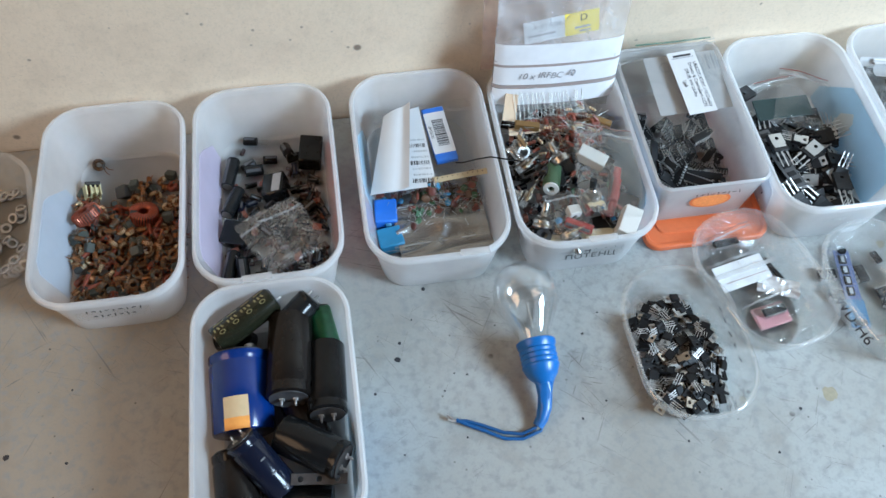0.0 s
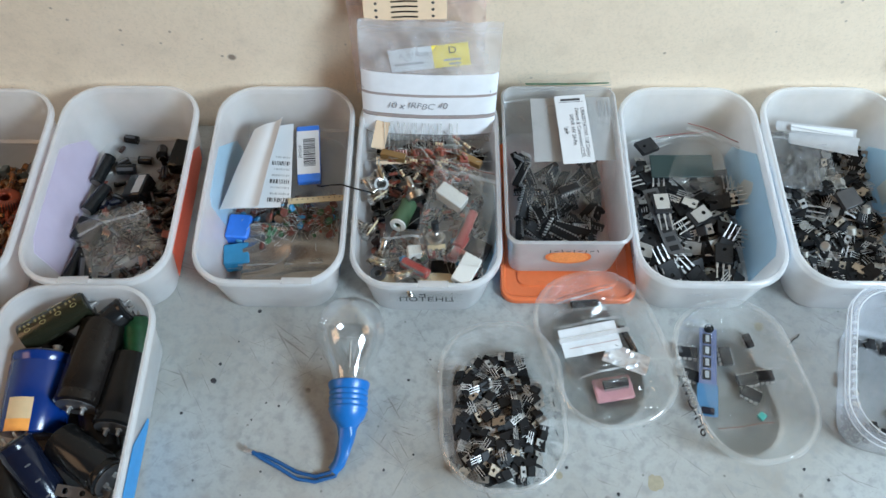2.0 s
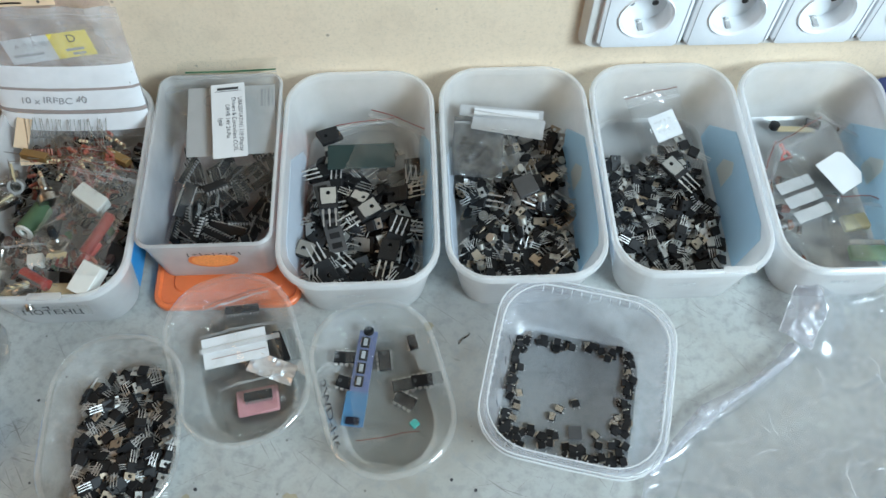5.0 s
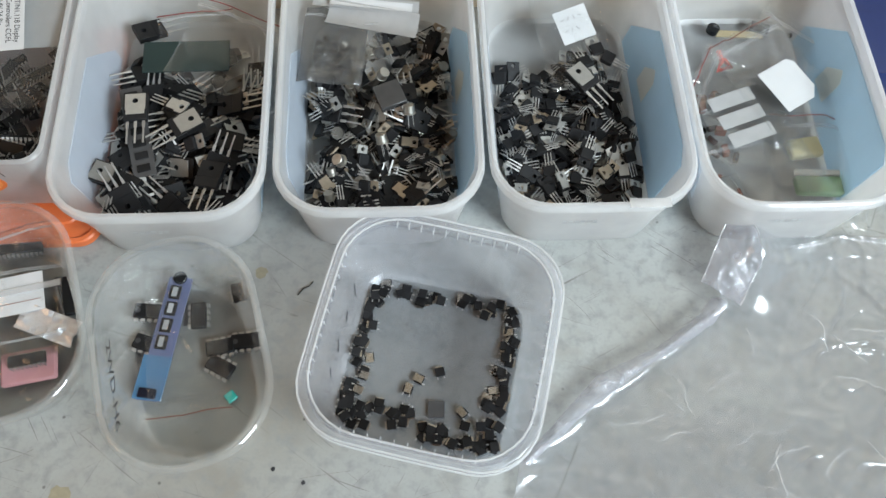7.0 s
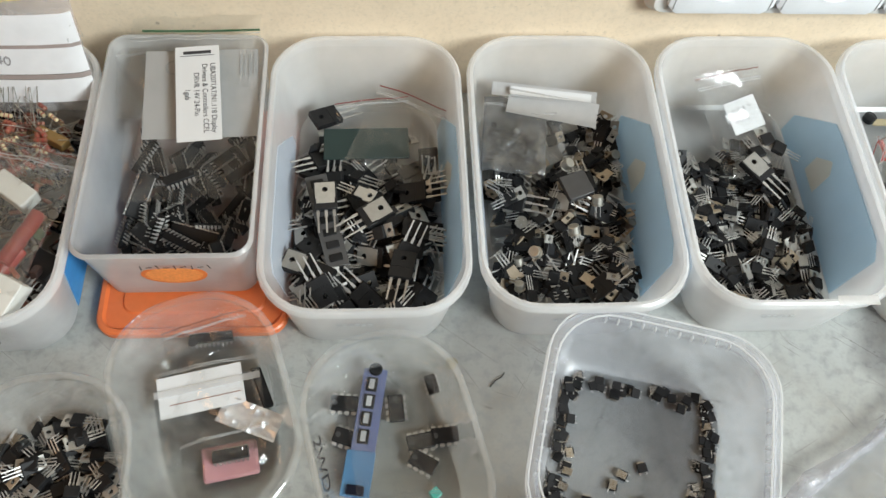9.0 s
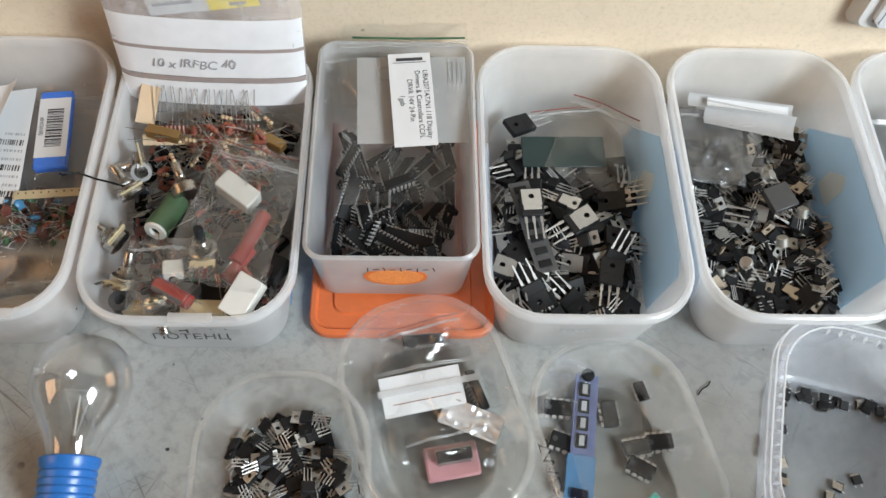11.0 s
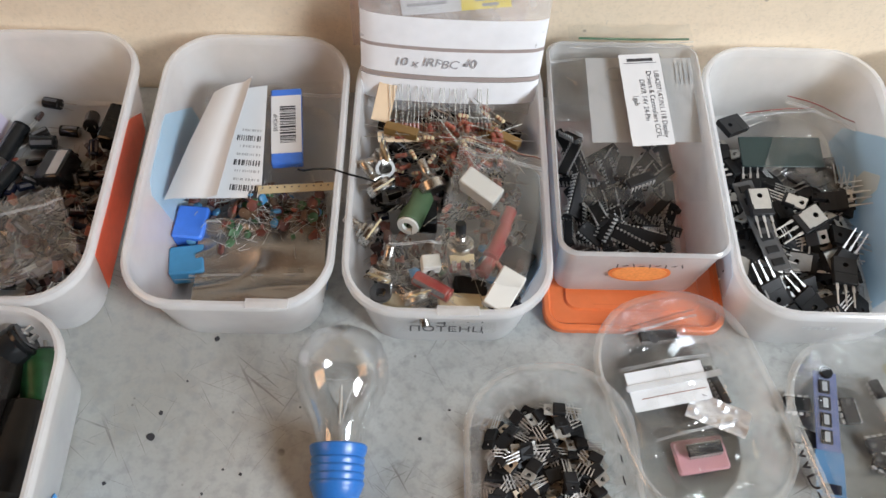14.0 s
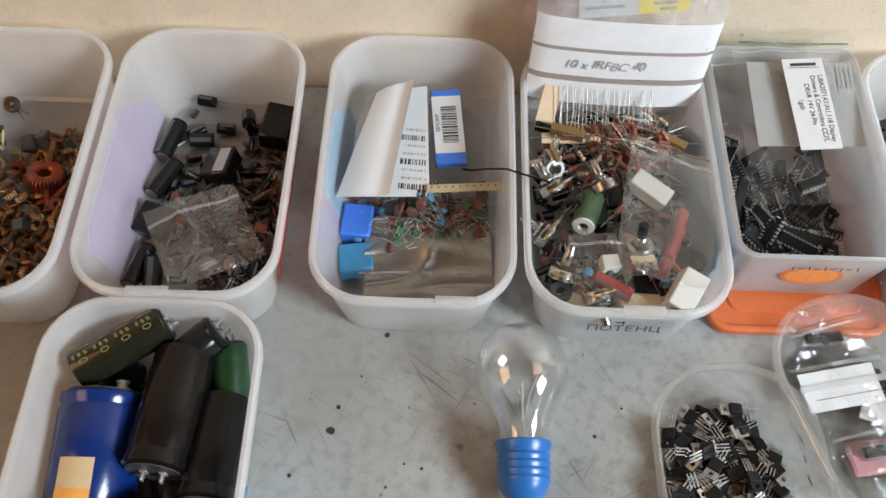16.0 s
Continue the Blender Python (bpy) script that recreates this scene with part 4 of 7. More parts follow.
def to92():
    n = 10
    prof = [(2.3 * math.cos(math.pi * j / n), 2.3 * math.sin(math.pi * j / n)) for j in range(n + 1)]
    s = Shape().loft([[(x * MM, y0 * MM, (z + 0.1) * MM) for x, z in prof] for y0 in (0, 4.5)])
    ob = tagged(part("small_transistor", s, EPOXY), "tiny black half-round transistor with thin leads", "transistor", "loose transistors")
    legs = Shape()
    for x in (-1.27, 0, 1.27):
        legs.box(x * MM, -6 * MM, 1.0 * MM, 0.45 * MM, 12 * MM, 0.4 * MM, 0.06 * MM)
    tagged(part("lead_comb", legs, TIN, ob), kind="stuff")
    return ob


def metal_can():
    s = Shape().lathe([(4.6 * MM, 0), (4.6 * MM, 0.6 * MM), (4.0 * MM, 0.8 * MM), (4.0 * MM, 6.0 * MM), (3.6 * MM, 6.5 * MM)], 20)
    ob = tagged(part("metal_can_transistor", s, CAN), "round silvery metal-can transistor", "transistor", "loose transistors")
    for a in (0, 2.1, 4.2):
        part("lead", Shape().tube([(2 * MM * math.cos(a), 2 * MM * math.sin(a), 0), (2.4 * MM * math.cos(a), 2.4 * MM * math.sin(a), -10 * MM)], 0.25 * MM, 5), TIN, ob)
    return ob


def dpak():
    s = Shape().box(0, 0, 1.25 * MM, 6.5 * MM, 6.0 * MM, 2.2 * MM, 0.25 * MM)
    ob = tagged(part("chip_transistor", s, EPOXY), "tiny square black surface-mount transistor", "transistor", "tiny surface-mount parts")
    part("tab", Shape().box(0, 3.2 * MM, 0.3 * MM, 5.3 * MM, 2.4 * MM, 0.5 * MM).box(0, 0.2 * MM, 0.15 * MM, 4.8 * MM, 5.2 * MM, 0.35 * MM), POTMETAL, ob)
    for x in (-2.3, 2.3):
        part("lead", Shape().box(0, 0, 0, 0.8 * MM, 2.2 * MM, 0.5 * MM), TIN, ob, m=pose(x * MM, -3.8 * MM, 0.5 * MM, -12))
    return ob


def chip(pins, wide=6.4, pitch=2.54, high=3.4, drop=4.2):
    n = pins // 2
    l = pitch * n
    s = Shape().box(0, 0, 0, wide * MM, l * MM, high * MM, 0.35 * MM)
    ob = tagged(part("chip", s, EPOXY), "black chip with two rows of bright metal pins", "chip", "loose chips")
    row = Shape()
    for i in range(n):
        y = (i - (n - 1) / 2) * pitch * MM
        row.box(0.3 * MM, y, 0, 1.0 * MM, 0.62 * pitch * MM, 0.3 * MM).box(0.75 * MM, y, -0.22 * drop * MM, 0.3 * MM, 0.62 * pitch * MM, 0.5 * drop * MM).box(0.75 * MM, y, -0.7 * drop * MM, 0.3 * MM, 0.3 * pitch * MM, 0.62 * drop * MM)
    row = row.mesh("pin_row", TIN)
    for s in (-1, 1):
        tagged(part("pin_row", row, TIN, ob, "row of bright metal pins", pose(s * wide / 2 * MM, 0, 0, 0, 0, 0 if s > 0 else 180)), kind="stuff")
    part("notch", Shape().lathe([(0.9 * MM, 0), (0.9 * MM, 0.12 * MM)], 10), DARK, ob, m=pose(0, (l / 2 - 1.4) * MM, (high / 2) * MM))
    return ob


def electrolytic(d, l, sleeve, label, leads=10.0):
    r = d / 2
    s = Shape().lathe([(0.85 * r * MM, 0), (r * MM, 0.3 * MM), (r * MM, 1.2 * MM), (0.93 * r * MM, 1.6 * MM), (r * MM, 2.0 * MM), (r * MM, (l - 0.5) * MM), (0.88 * r * MM, l * MM)], 18, m=pose(0, -l / 2 * MM, r * MM, -90))
    ob = tagged(part("capacitor", s, sleeve), label, "capacitor", "small capacitors")
    part("top", Shape().lathe([(0.8 * r * MM, 0), (0.8 * r * MM, 0.1 * MM)], 14, m=pose(0, (l / 2) * MM, r * MM, -90)), CAN, ob, "bare aluminium top")
    a0 = SEEDS.uniform(0.6, 2.4)
    band = [[((r + 0.06) * MM * math.cos(a0 + 0.16 * k), y * MM, r * MM + (r + 0.06) * MM * math.sin(a0 + 0.16 * k)) for k in range(5)] + [((r - 0.05) * MM * math.cos(a0 + 0.16 * k), y * MM, r * MM + (r - 0.05) * MM * math.sin(a0 + 0.16 * k)) for k in range(4, -1, -1)] for y in (-l / 2 + 2.2, l / 2 - 0.8)]
    part("stripe", Shape().loft(band), DULLSTRIPE, ob)
    for x in (-0.22, 0.22):
        part("lead", Shape().tube([(x * d * MM, -l / 2 * MM, r * MM), (1.3 * x * d * MM, (-l / 2 - 0.5 * leads) * MM, 0.9 * r * MM), (1.6 * x * d * MM, (-l / 2 - leads) * MM, 0.8 * r * MM)], 0.28 * MM, 5), CAN, ob)
    return ob


def disc_cap(material, d=7.0):
    r = d / 2
    s = Shape().lathe([(0.5 * r * MM, 0), (0.9 * r * MM, 0.5 * MM), (r * MM, 1.4 * MM), (0.9 * r * MM, 2.3 * MM), (0.5 * r * MM, 2.9 * MM)], 14)
    s.box(0, -0.9 * r * MM, 1.4 * MM, 0.9 * d * MM, 1.6 * MM, 1.8 * MM, 0.4 * MM)
    ob = tagged(part("disc_capacitor", s, material), "small coloured disc capacitor with bent wire leads", "capacitor", "small capacitors")
    for k in (-1, 1):
        part("lead", Shape().tube([(k * 2.3 * MM, -r * MM, 1.4 * MM), (k * 2.6 * MM, (-r - 6) * MM, 2.2 * MM), (k * 4.6 * MM, (-r - 13) * MM, 4.2 * MM), (k * 4.0 * MM, (-r - 15) * MM, 3.2 * MM)], 0.17 * MM, 5), TIN, ob)
    return ob


def resistor(material, l=7.0, r=1.3, wire=17):
    prof = [(0.5 * r, 0), (r, 0.5), (1.1 * r, 0.13 * l), (r, 0.25 * l), (r, 0.75 * l), (1.1 * r, 0.87 * l), (r, l - 0.5), (0.5 * r, l)]
    s = Shape().lathe([(a * MM, b * MM) for a, b in prof], 10, m=pose(0, -l / 2 * MM, r * MM, -90))
    ob = tagged(part("resistor", s, material), "small brown axial resistor with long wire leads", "resistor", "loose resistors")
    bands = Shape()
    for pos in (0.25, 0.6):
        bands.lathe([(1.12 * r * MM, 0), (1.12 * r * MM, 0.6 * MM)], 10, m=pose(0, (-l / 2 + pos * l) * MM, r * MM, -90))
    part("banding", bands, REDCAP, ob)
    for k in (-1, 1):
        bend = SEEDS.uniform(-3, 3)
        part("lead", Shape().tube([(0, k * l / 2 * MM, r * MM), (0, k * (l / 2 + 3) * MM, r * MM), (bend * 0.5 * MM, k * (l / 2 + wire * 0.6) * MM, (r + 1.5) * MM), (bend * MM, k * (l / 2 + wire) * MM, (r + 2) * MM)], 0.24 * MM, 5), CAN, ob)
    return ob


def toroid(big, wire_mat, core_mat, r_in, r_out, h, turns, gap=0.12):
    label = "toroid inductor wound with shiny copper wire" if not big else "large ring inductor wound with reddish copper wire"
    core = Shape()
    n = 24
    prof = ((r_in, 0.1 * h), (r_in + 0.1 * h, 0), (r_out - 0.1 * h, 0), (r_out, 0.1 * h), (r_out, 0.9 * h), (r_out - 0.1 * h, h), (r_in + 0.1 * h, h), (r_in, 0.9 * h))
    core.loft([[(a * MM * math.cos(6.28319 * j / n), a * MM * math.sin(6.28319 * j / n), b * MM) for a, b in prof] for j in range(n)], closed=True, m=pose(0, 0, 0.0006))
    ob = tagged(part("toroid_inductor", core, core_mat), label, "inductor", "loose inductors")
    t = 0.34 * (6.28 * r_in / turns) if not big else 0.62
    t = max(0.3, min(0.62, t))
    coil = []
    for k in range(turns):
        loop = [(r_in - t, -0.4 * t), (r_out + t, -0.4 * t), (r_out + t, h + 0.4 * t), (r_in - t, h + 0.4 * t)]
        for i, (p, q) in enumerate(loop):
            p2, q2 = loop[(i + 1) % 4]
            for f in (0.12, 0.88):
                a = 6.28319 * (1 - gap) * (k + (i + f) / 4) / turns
                coil.append(((p + (p2 - p) * f) * MM * math.cos(a), (p + (p2 - p) * f) * MM * math.sin(a), (q + (q2 - q) * f) * MM + 0.0006))
    w = Shape().tube(coil, t * MM, 5)
    part("winding", w, wire_mat, ob, "copper winding")
    for k in (0, 1):
        a = -0.35 - 0.4 * k
        part("wire_end", Shape().tube([(r_out * MM * math.cos(a), r_out * MM * math.sin(a), 0.001), ((r_out + 4) * MM * math.cos(a - 0.2), (r_out + 4) * MM * math.sin(a - 0.2), 0.002), ((r_out + 9) * MM * math.cos(a - 0.1), (r_out + 9) * MM * math.sin(a - 0.1), 0.004)], 0.4 * MM, 5), wire_mat, ob)
    return ob


def rod_coil(wire_mat, core_mat, d=6.0, l=13.0, turns=9):
    s = Shape().lathe([(0.34 * d * MM, 0), (0.38 * d * MM, 0.4 * MM), (0.38 * d * MM, (l - 0.4) * MM), (0.34 * d * MM, l * MM)], 12, m=pose(0, -l / 2 * MM, d / 2 * MM, -90))
    ob = tagged(part("rod_inductor", s, core_mat), "short rod inductor with a copper wire coil", "inductor", "loose inductors")
    pts = []
    for i in range(turns * 10):
        a = 6.28319 * i / 10
        pts.append((0.43 * d * MM * math.cos(a), (-0.38 * l + 0.76 * l * i / (turns * 10)) * MM, d / 2 * MM + 0.43 * d * MM * math.sin(a)))
    pts = [(pts[0][0] + 1 * MM, pts[0][1] - 7 * MM, pts[0][2])] + pts + [(pts[-1][0] + 2 * MM, pts[-1][1] + 6 * MM, pts[-1][2] - 1 * MM)]
    part("winding", Shape().tube(pts, 0.26 * MM * l / turns, 5), wire_mat, ob, "copper winding")
    return ob


def drum_choke(wire_mat, core_mat, d=8.0, h=9.0):
    r = d / 2
    s = Shape().lathe([(r * MM, 0), (r * MM, 1.6 * MM), (0.6 * r * MM, 1.8 * MM), (0.6 * r * MM, (h - 1.8) * MM), (r * MM, (h - 1.6) * MM), (r * MM, h * MM)], 16)
    ob = tagged(part("drum_choke", s, core_mat), "small drum-shaped choke wound with copper wire", "inductor", "loose inductors")
    prof = []
    for k in range(7):
        z = 1.8 + (h - 3.6) * k / 7
        prof += [(0.84 * r * MM, z * MM), (0.92 * r * MM, (z + 0.28 * (h - 3.6) / 7 * 2) * MM)]
    part("winding", Shape().lathe(prof, 16), wire_mat, ob, "copper winding")
    for k in (-1, 1):
        part("lead", Shape().tube([(k * 1.5 * MM, 0, 0), (k * 2.2 * MM, 0.6 * MM, -6 * MM)], 0.3 * MM, 5), TIN, ob)
    return ob


def bobbin():
    s = Shape()
    for x in (-6, -2, 2, 6):
        s.box(x * MM, 0, 5 * MM, 1.4 * MM, 12 * MM, 10 * MM, 0.3 * MM)
    s.box(0, 0, 5 * MM, 12.6 * MM, 6 * MM, 5 * MM, 0.3 * MM).box(0, 0, 1 * MM, 14.5 * MM, 14 * MM, 2 * MM, 0.3 * MM)
    ob = tagged(part("transformer", s, YELLOW), "small transformer on a pale yellow bobbin", "transformer")
    part("core", Shape().box(0, 5.2 * MM, 7 * MM, 13 * MM, 3 * MM, 9 * MM, 0.4 * MM), FERRITE, ob, "dark ferrite core")
    part("winding", Shape().box(-4 * MM, 0, 5 * MM, 2.6 * MM, 9 * MM, 8 * MM, 0.9 * MM), COPPER, ob)
    return ob


def block(name, sx, sy, sz, material, label, category, stripe=None, legs=0):
    ob = tagged(part(name, Shape().box(0, 0, sz / 2 * MM, sx * MM, sy * MM, sz * MM, min(sx, sy, sz) * 0.07 * MM), material), label, category)
    if stripe:
        part("print", Shape().box(0, 0, sz * MM, 0.62 * sx * MM, 0.78 * sy * MM, 0.15 * MM, 0.03 * MM), stripe, ob)
    for k in range(legs):
        part("lead", Shape().tube([((k - (legs - 1) / 2) * 3 * MM, -sy / 2 * MM, 1.2 * MM), ((k - (legs - 1) / 2) * 3.2 * MM, (-sy / 2 - 5) * MM, 1.4 * MM)], 0.35 * MM, 5), TIN, ob)
    return ob


def potentiometer(dark=False):
    s = Shape().lathe([(7.6 * MM, 0), (8.2 * MM, 0.6 * MM), (8.2 * MM, 6 * MM), (7.4 * MM, 6.8 * MM), (3.6 * MM, 7.0 * MM)], 22)
    ob = tagged(part("potentiometer", s, POTMETAL), "metal potentiometer with a long shaft and solder tags", "potentiometer", "loose potentiometers")
    part("bushing", Shape().lathe([(r * MM, z * MM) for k in range(5) for r, z in ((3.6, 7 + k * 1.2), (3.2, 7.6 + k * 1.2))], 14), POTMETAL, ob, "threaded bushing")
    part("nut", Shape().lathe([(5.4 * MM, 8.0 * MM), (5.6 * MM, 8.3 * MM), (5.6 * MM, 9.6 * MM), (5.2 * MM, 9.9 * MM)], 6), POTMETAL, ob)
    part("shaft", Shape().lathe([(2.9 * MM, 12 * MM), (3.0 * MM, 12.4 * MM), (3.0 * MM, 21 * MM), (2.6 * MM, 21.6 * MM)], 14), SLEEVE if dark else POTMETAL, ob, "plastic shaft" if dark else "steel shaft")
    part("tag_board", Shape().box(0, -10 * MM, 3.2 * MM, 14 * MM, 6 * MM, 1.2 * MM), CREAM, ob)
    for x in (-5, 0, 5):
        part("solder_tag", Shape().holed(2.6 * MM, -20 * MM, -12.4 * MM, 0, -17 * MM, 0.7 * MM, 2.6 * MM, 3.0 * MM), POTMETAL, ob, m=pose(x * MM, 0, 1.2 * MM))
    return ob


def ring_washer(ro=5.0, ri=2.7, h=1.6):
    n = 18
    prof = ((ri, 0.2 * h), (ri + 0.3, 0), (ro - 0.3, 0), (ro, 0.2 * h), (ro, 0.8 * h), (ro - 0.3, h), (ri + 0.3, h), (ri, 0.8 * h))
    s = Shape().loft([[(a * MM * math.cos(6.28319 * j / n), a * MM * math.sin(6.28319 * j / n), b * MM) for a, b in prof] for j in range(n)], closed=True)
    return tagged(part("metal_ring", s, TIN), "small bright metal ring lying in a clear tub", "ring", "small metal rings")


MADE = {}


def put(key, build, m):
    """The first of a kind is built, the others are copies."""
    if key not in MADE:
        MADE[key] = build()
        MADE[key].matrix_basis = m
        return MADE[key]
    return copy_thing(MADE[key], m)


class Buried:
    """The pieces deep in a heap, too many to tell apart: one mesh."""

    def __init__(self):
        self.v, self.f, self.mats, self.slots, self.n = [], [], [], [], 0

    def add(self, key, build, m):
        if key not in MADE:
            return put(key, build, m)
        top = MADE[key]
        for o in (top, *top.children):
            mm = m if o is top else m @ o.matrix_basis
            me = o.data
            co = np.empty(3 * len(me.vertices))
            me.vertices.foreach_get("co", co)
            a = np.array(mm)
            self.v.append(co.reshape(-1, 3) @ a[:3, :3].T + a[:3, 3])
            if me.materials[0] not in self.mats:
                self.mats.append(me.materials[0])
            k = self.mats.index(me.materials[0])
            for p in me.polygons:
                self.f.append([self.n + i for i in p.vertices])
                self.slots.append(k)
            self.n += len(me.vertices)

    def done(self, name, label, category):
        me = bpy.data.meshes.new(name)
        me.from_pydata(np.concatenate(self.v).tolist(), [], self.f)
        for k in self.mats:
            me.materials.append(k)
        me.polygons.foreach_set("material_index", self.slots)
        me.update()
        return tagged(new(name, me), label, category, kind="stuff")


class Heap:
    """A heap in a tub: each piece comes to lie on what is there already."""

    def __init__(self, m, w, l, floor, seed, cell=0.002):
        self.m, self.w, self.l, self.c, self.rg = m, w, l, cell, random.Random(seed)
        self.nx, self.ny = int(w / cell), int(l / cell)
        self.h = np.full((self.nx, self.ny), floor)
        gx, gy = np.meshgrid((np.arange(self.nx) + 0.5) * cell - w / 2, (np.arange(self.ny) + 0.5) * cell - l / 2, indexing="ij")
        self.gx, self.gy = gx, gy

    def drop(self, sx, sy, sz, x, y, turn, wild=12.0, flip=False, side=0.0, sink=60, true=1.35):
        a = radians(turn)
        ca, sa = math.cos(a), math.sin(a)
        ex, ey = abs(ca) * sx / 2 + abs(sa) * sy * true / 2, abs(sa) * sx / 2 + abs(ca) * sy * true / 2
        x = max(-self.w / 2 + ex, min(self.w / 2 - ex, x)) if 2 * ex < self.w else 0.0
        y = max(-self.l / 2 + ey, min(self.l / 2 - ey, y)) if 2 * ey < self.l else 0.0
        out = (2 * abs(x) + ex) / self.w + (2 * abs(y) + ey) / self.l
        if out > 1.75:  # keep clear of the rounded corners
            x, y = x * 1.75 / out, y * 1.75 / out
        u = (self.gx - x) * ca + (self.gy - y) * sa
        v = -(self.gx - x) * sa + (self.gy - y) * ca
        on = (abs(u) < sx / 2) & (abs(v) < sy / 2)
        if not on.any():
            return pose(0, 0, 0.02)
        hh, uu, vv = self.h[on], u[on], v[on]
        base = float(np.percentile(hh, sink))
        def slope(q, reach):
            lo, hi = hh[q < 0], hh[q > 0]
            return 0.0 if not len(lo) or not len(hi) else (float(hi.mean()) - float(lo.mean())) / (reach / 2)
        gu, gv = slope(uu, sx), slope(vv, sy)
        ax = max(-32.0, min(32.0, math.degrees(math.atan(gv)))) + self.rg.uniform(-wild, wild)
        ay = max(-32.0, min(32.0, -math.degrees(math.atan(gu)))) + self.rg.uniform(-wild, wild)
        rise = 0.5 * (abs(math.sin(radians(ax))) * sy + abs(math.sin(radians(ay))) * sx) * 0.35
        self.h[on] = np.maximum(hh, base + 0.72 * sz + uu * math.tan(radians(-ay)) * 0.6 + vv * math.tan(radians(ax)) * 0.6)
        m = pose(x, y, base + rise, 0, 0, turn) @ pose(0, 0, 0, ax, ay, 0)
        if flip:
            m = m @ pose(0, 0, sz, 0, 180, 0)
        if side:
            m = m @ pose(0, 0, sz / 2, 0, side, 0)
        return self.m @ m


def inside(key):
    return tubs[key].matrix_basis.copy()


def zip_bag(label, m, w, h, film=None, zip_mat=None, puff=0.004, seed=1, bend=0.0, name="zip_bag", group="small clear bags", line=None, zip_at=0.88):
    """A flat press-seal bag: two films joined at the edges, with a ridged closure near the top. Origin in its middle."""
    t = thing(name, label, "bag", group, m=m)
    nx, ny = 36, 40
    rg = Vector((seed * 3.7, seed * 1.9, 0))
    pts, faces = [], []

    def place(u, v, s):
        x, y = (u - 0.5) * w, (v - 0.5) * h
        swell = (16 * u * (1 - u) * v * (1 - v)) ** 0.5 * (0.4 + 0.6 * (1 - v))
        wr = noise.noise(Vector((x * 50, y * 38, 0)) + rg) * 0.0030
        for scale, high in ((38, 0.0026), (80, 0.0005)):  # sharp creases
            c = 1 - min(1.0, 3.2 * abs(noise.noise(Vector((x * scale + 0.4 * y * scale, y * 0.7 * scale, 5)) + rg)))
            wr += high * c * c
        wr += s * 0.0006 * noise.noise(Vector((x * 200, y * 160, 2)) + rg)
        return (x, y, s * puff * swell + wr + bend * ((2 * v - 1) ** 2) + 0.002 * noise.noise(Vector((x * 20, y * 20, 9)) + rg))
    for s in (1, -1):
        for i in range(ny + 1):
            for j in range(nx + 1):
                pts.append(place(j / nx, i / ny, s))
    k = (nx + 1) * (ny + 1)
    for i in range(ny):
        for j in range(nx):
            a = i * (nx + 1) + j
            q = [a, a + 1, a + nx + 2, a + nx + 1]
            faces += [q, [k + z for z in q[::-1]]]
    part("film", Shape().add(pts, faces), film or BAGFILM, t, smooth=60)
    for dv in (0.0, 0.022):
        path = [tuple(Vector(place(j / 12, zip_at - dv, 1)) + Vector((0, 0, 0.0004))) for j in range(13)]
        part("zip", Shape().tube(path, 0.00028, 5), zip_mat or ZIPM, t, "press-seal ridge")
    if line:
        path = [tuple(Vector(place(j / 12, 0.965, 1)) + Vector((0, 0, 0.0003))) for j in range(13)]
        part("coloured_line", Shape().tube(path, 0.00035, 5), line, t, "red edge line")
    return t


def card(parent, name, x, y, z, w, h, material, label="", turn=0, curl=0.0):
    s = Shape()
    n = 8
    rings = []
    for i in range(n + 1):
        v = i / n - 0.5
        zz = curl * (4 * v * v)
        rings.append([(-w / 2, v * h, zz), (w / 2, v * h, zz), (w / 2, v * h, zz + 0.0002), (-w / 2, v * h, zz + 0.0002)])
    return part(name, s.loft(rings), material, parent, label, pose(x, y, z, 0, 0, turn))


# ---- coils ----
hp = Heap(inside("coils"), 0.098, 0.172, 0.002, 11)
kinds = [("ring_a", lambda: toroid(False, COPPER, FERRITEGREEN, 3.0, 6.0, 4.5, 18), 13, 13, 6), ("ring_b", lambda: toroid(False, COPPER, CREAM, 2.6, 5.2, 4.0, 12, 0.3), 11, 11, 5), ("ring_c", lambda: toroid(False, COPPERRED, FERRITE, 2.8, 5.8, 4.6, 16), 12, 12, 6),
         ("rod_a", lambda: rod_coil(COPPER, FERRITE, 6, 14, 9), 6, 15, 6), ("rod_b", lambda: rod_coil(COPPER, FERRITEGREEN, 8, 12, 7), 8, 13, 8), ("rod_c", lambda: rod_coil(COPPERRED, FERRITE, 5, 18, 14), 5, 19, 5),
         ("drum_a", lambda: drum_choke(COPPER, FERRITE, 8, 9), 9, 9, 9), ("drum_b", lambda: drum_choke(COPPER, FERRITEGREEN, 10, 8), 10, 10, 8), ("rod_d", lambda: block("ferrite_choke", 9, 11, 9, FERRITEGREEN, "dark green-grey ferrite choke", "inductor", legs=2), 9, 11, 9)]
deep = Buried()
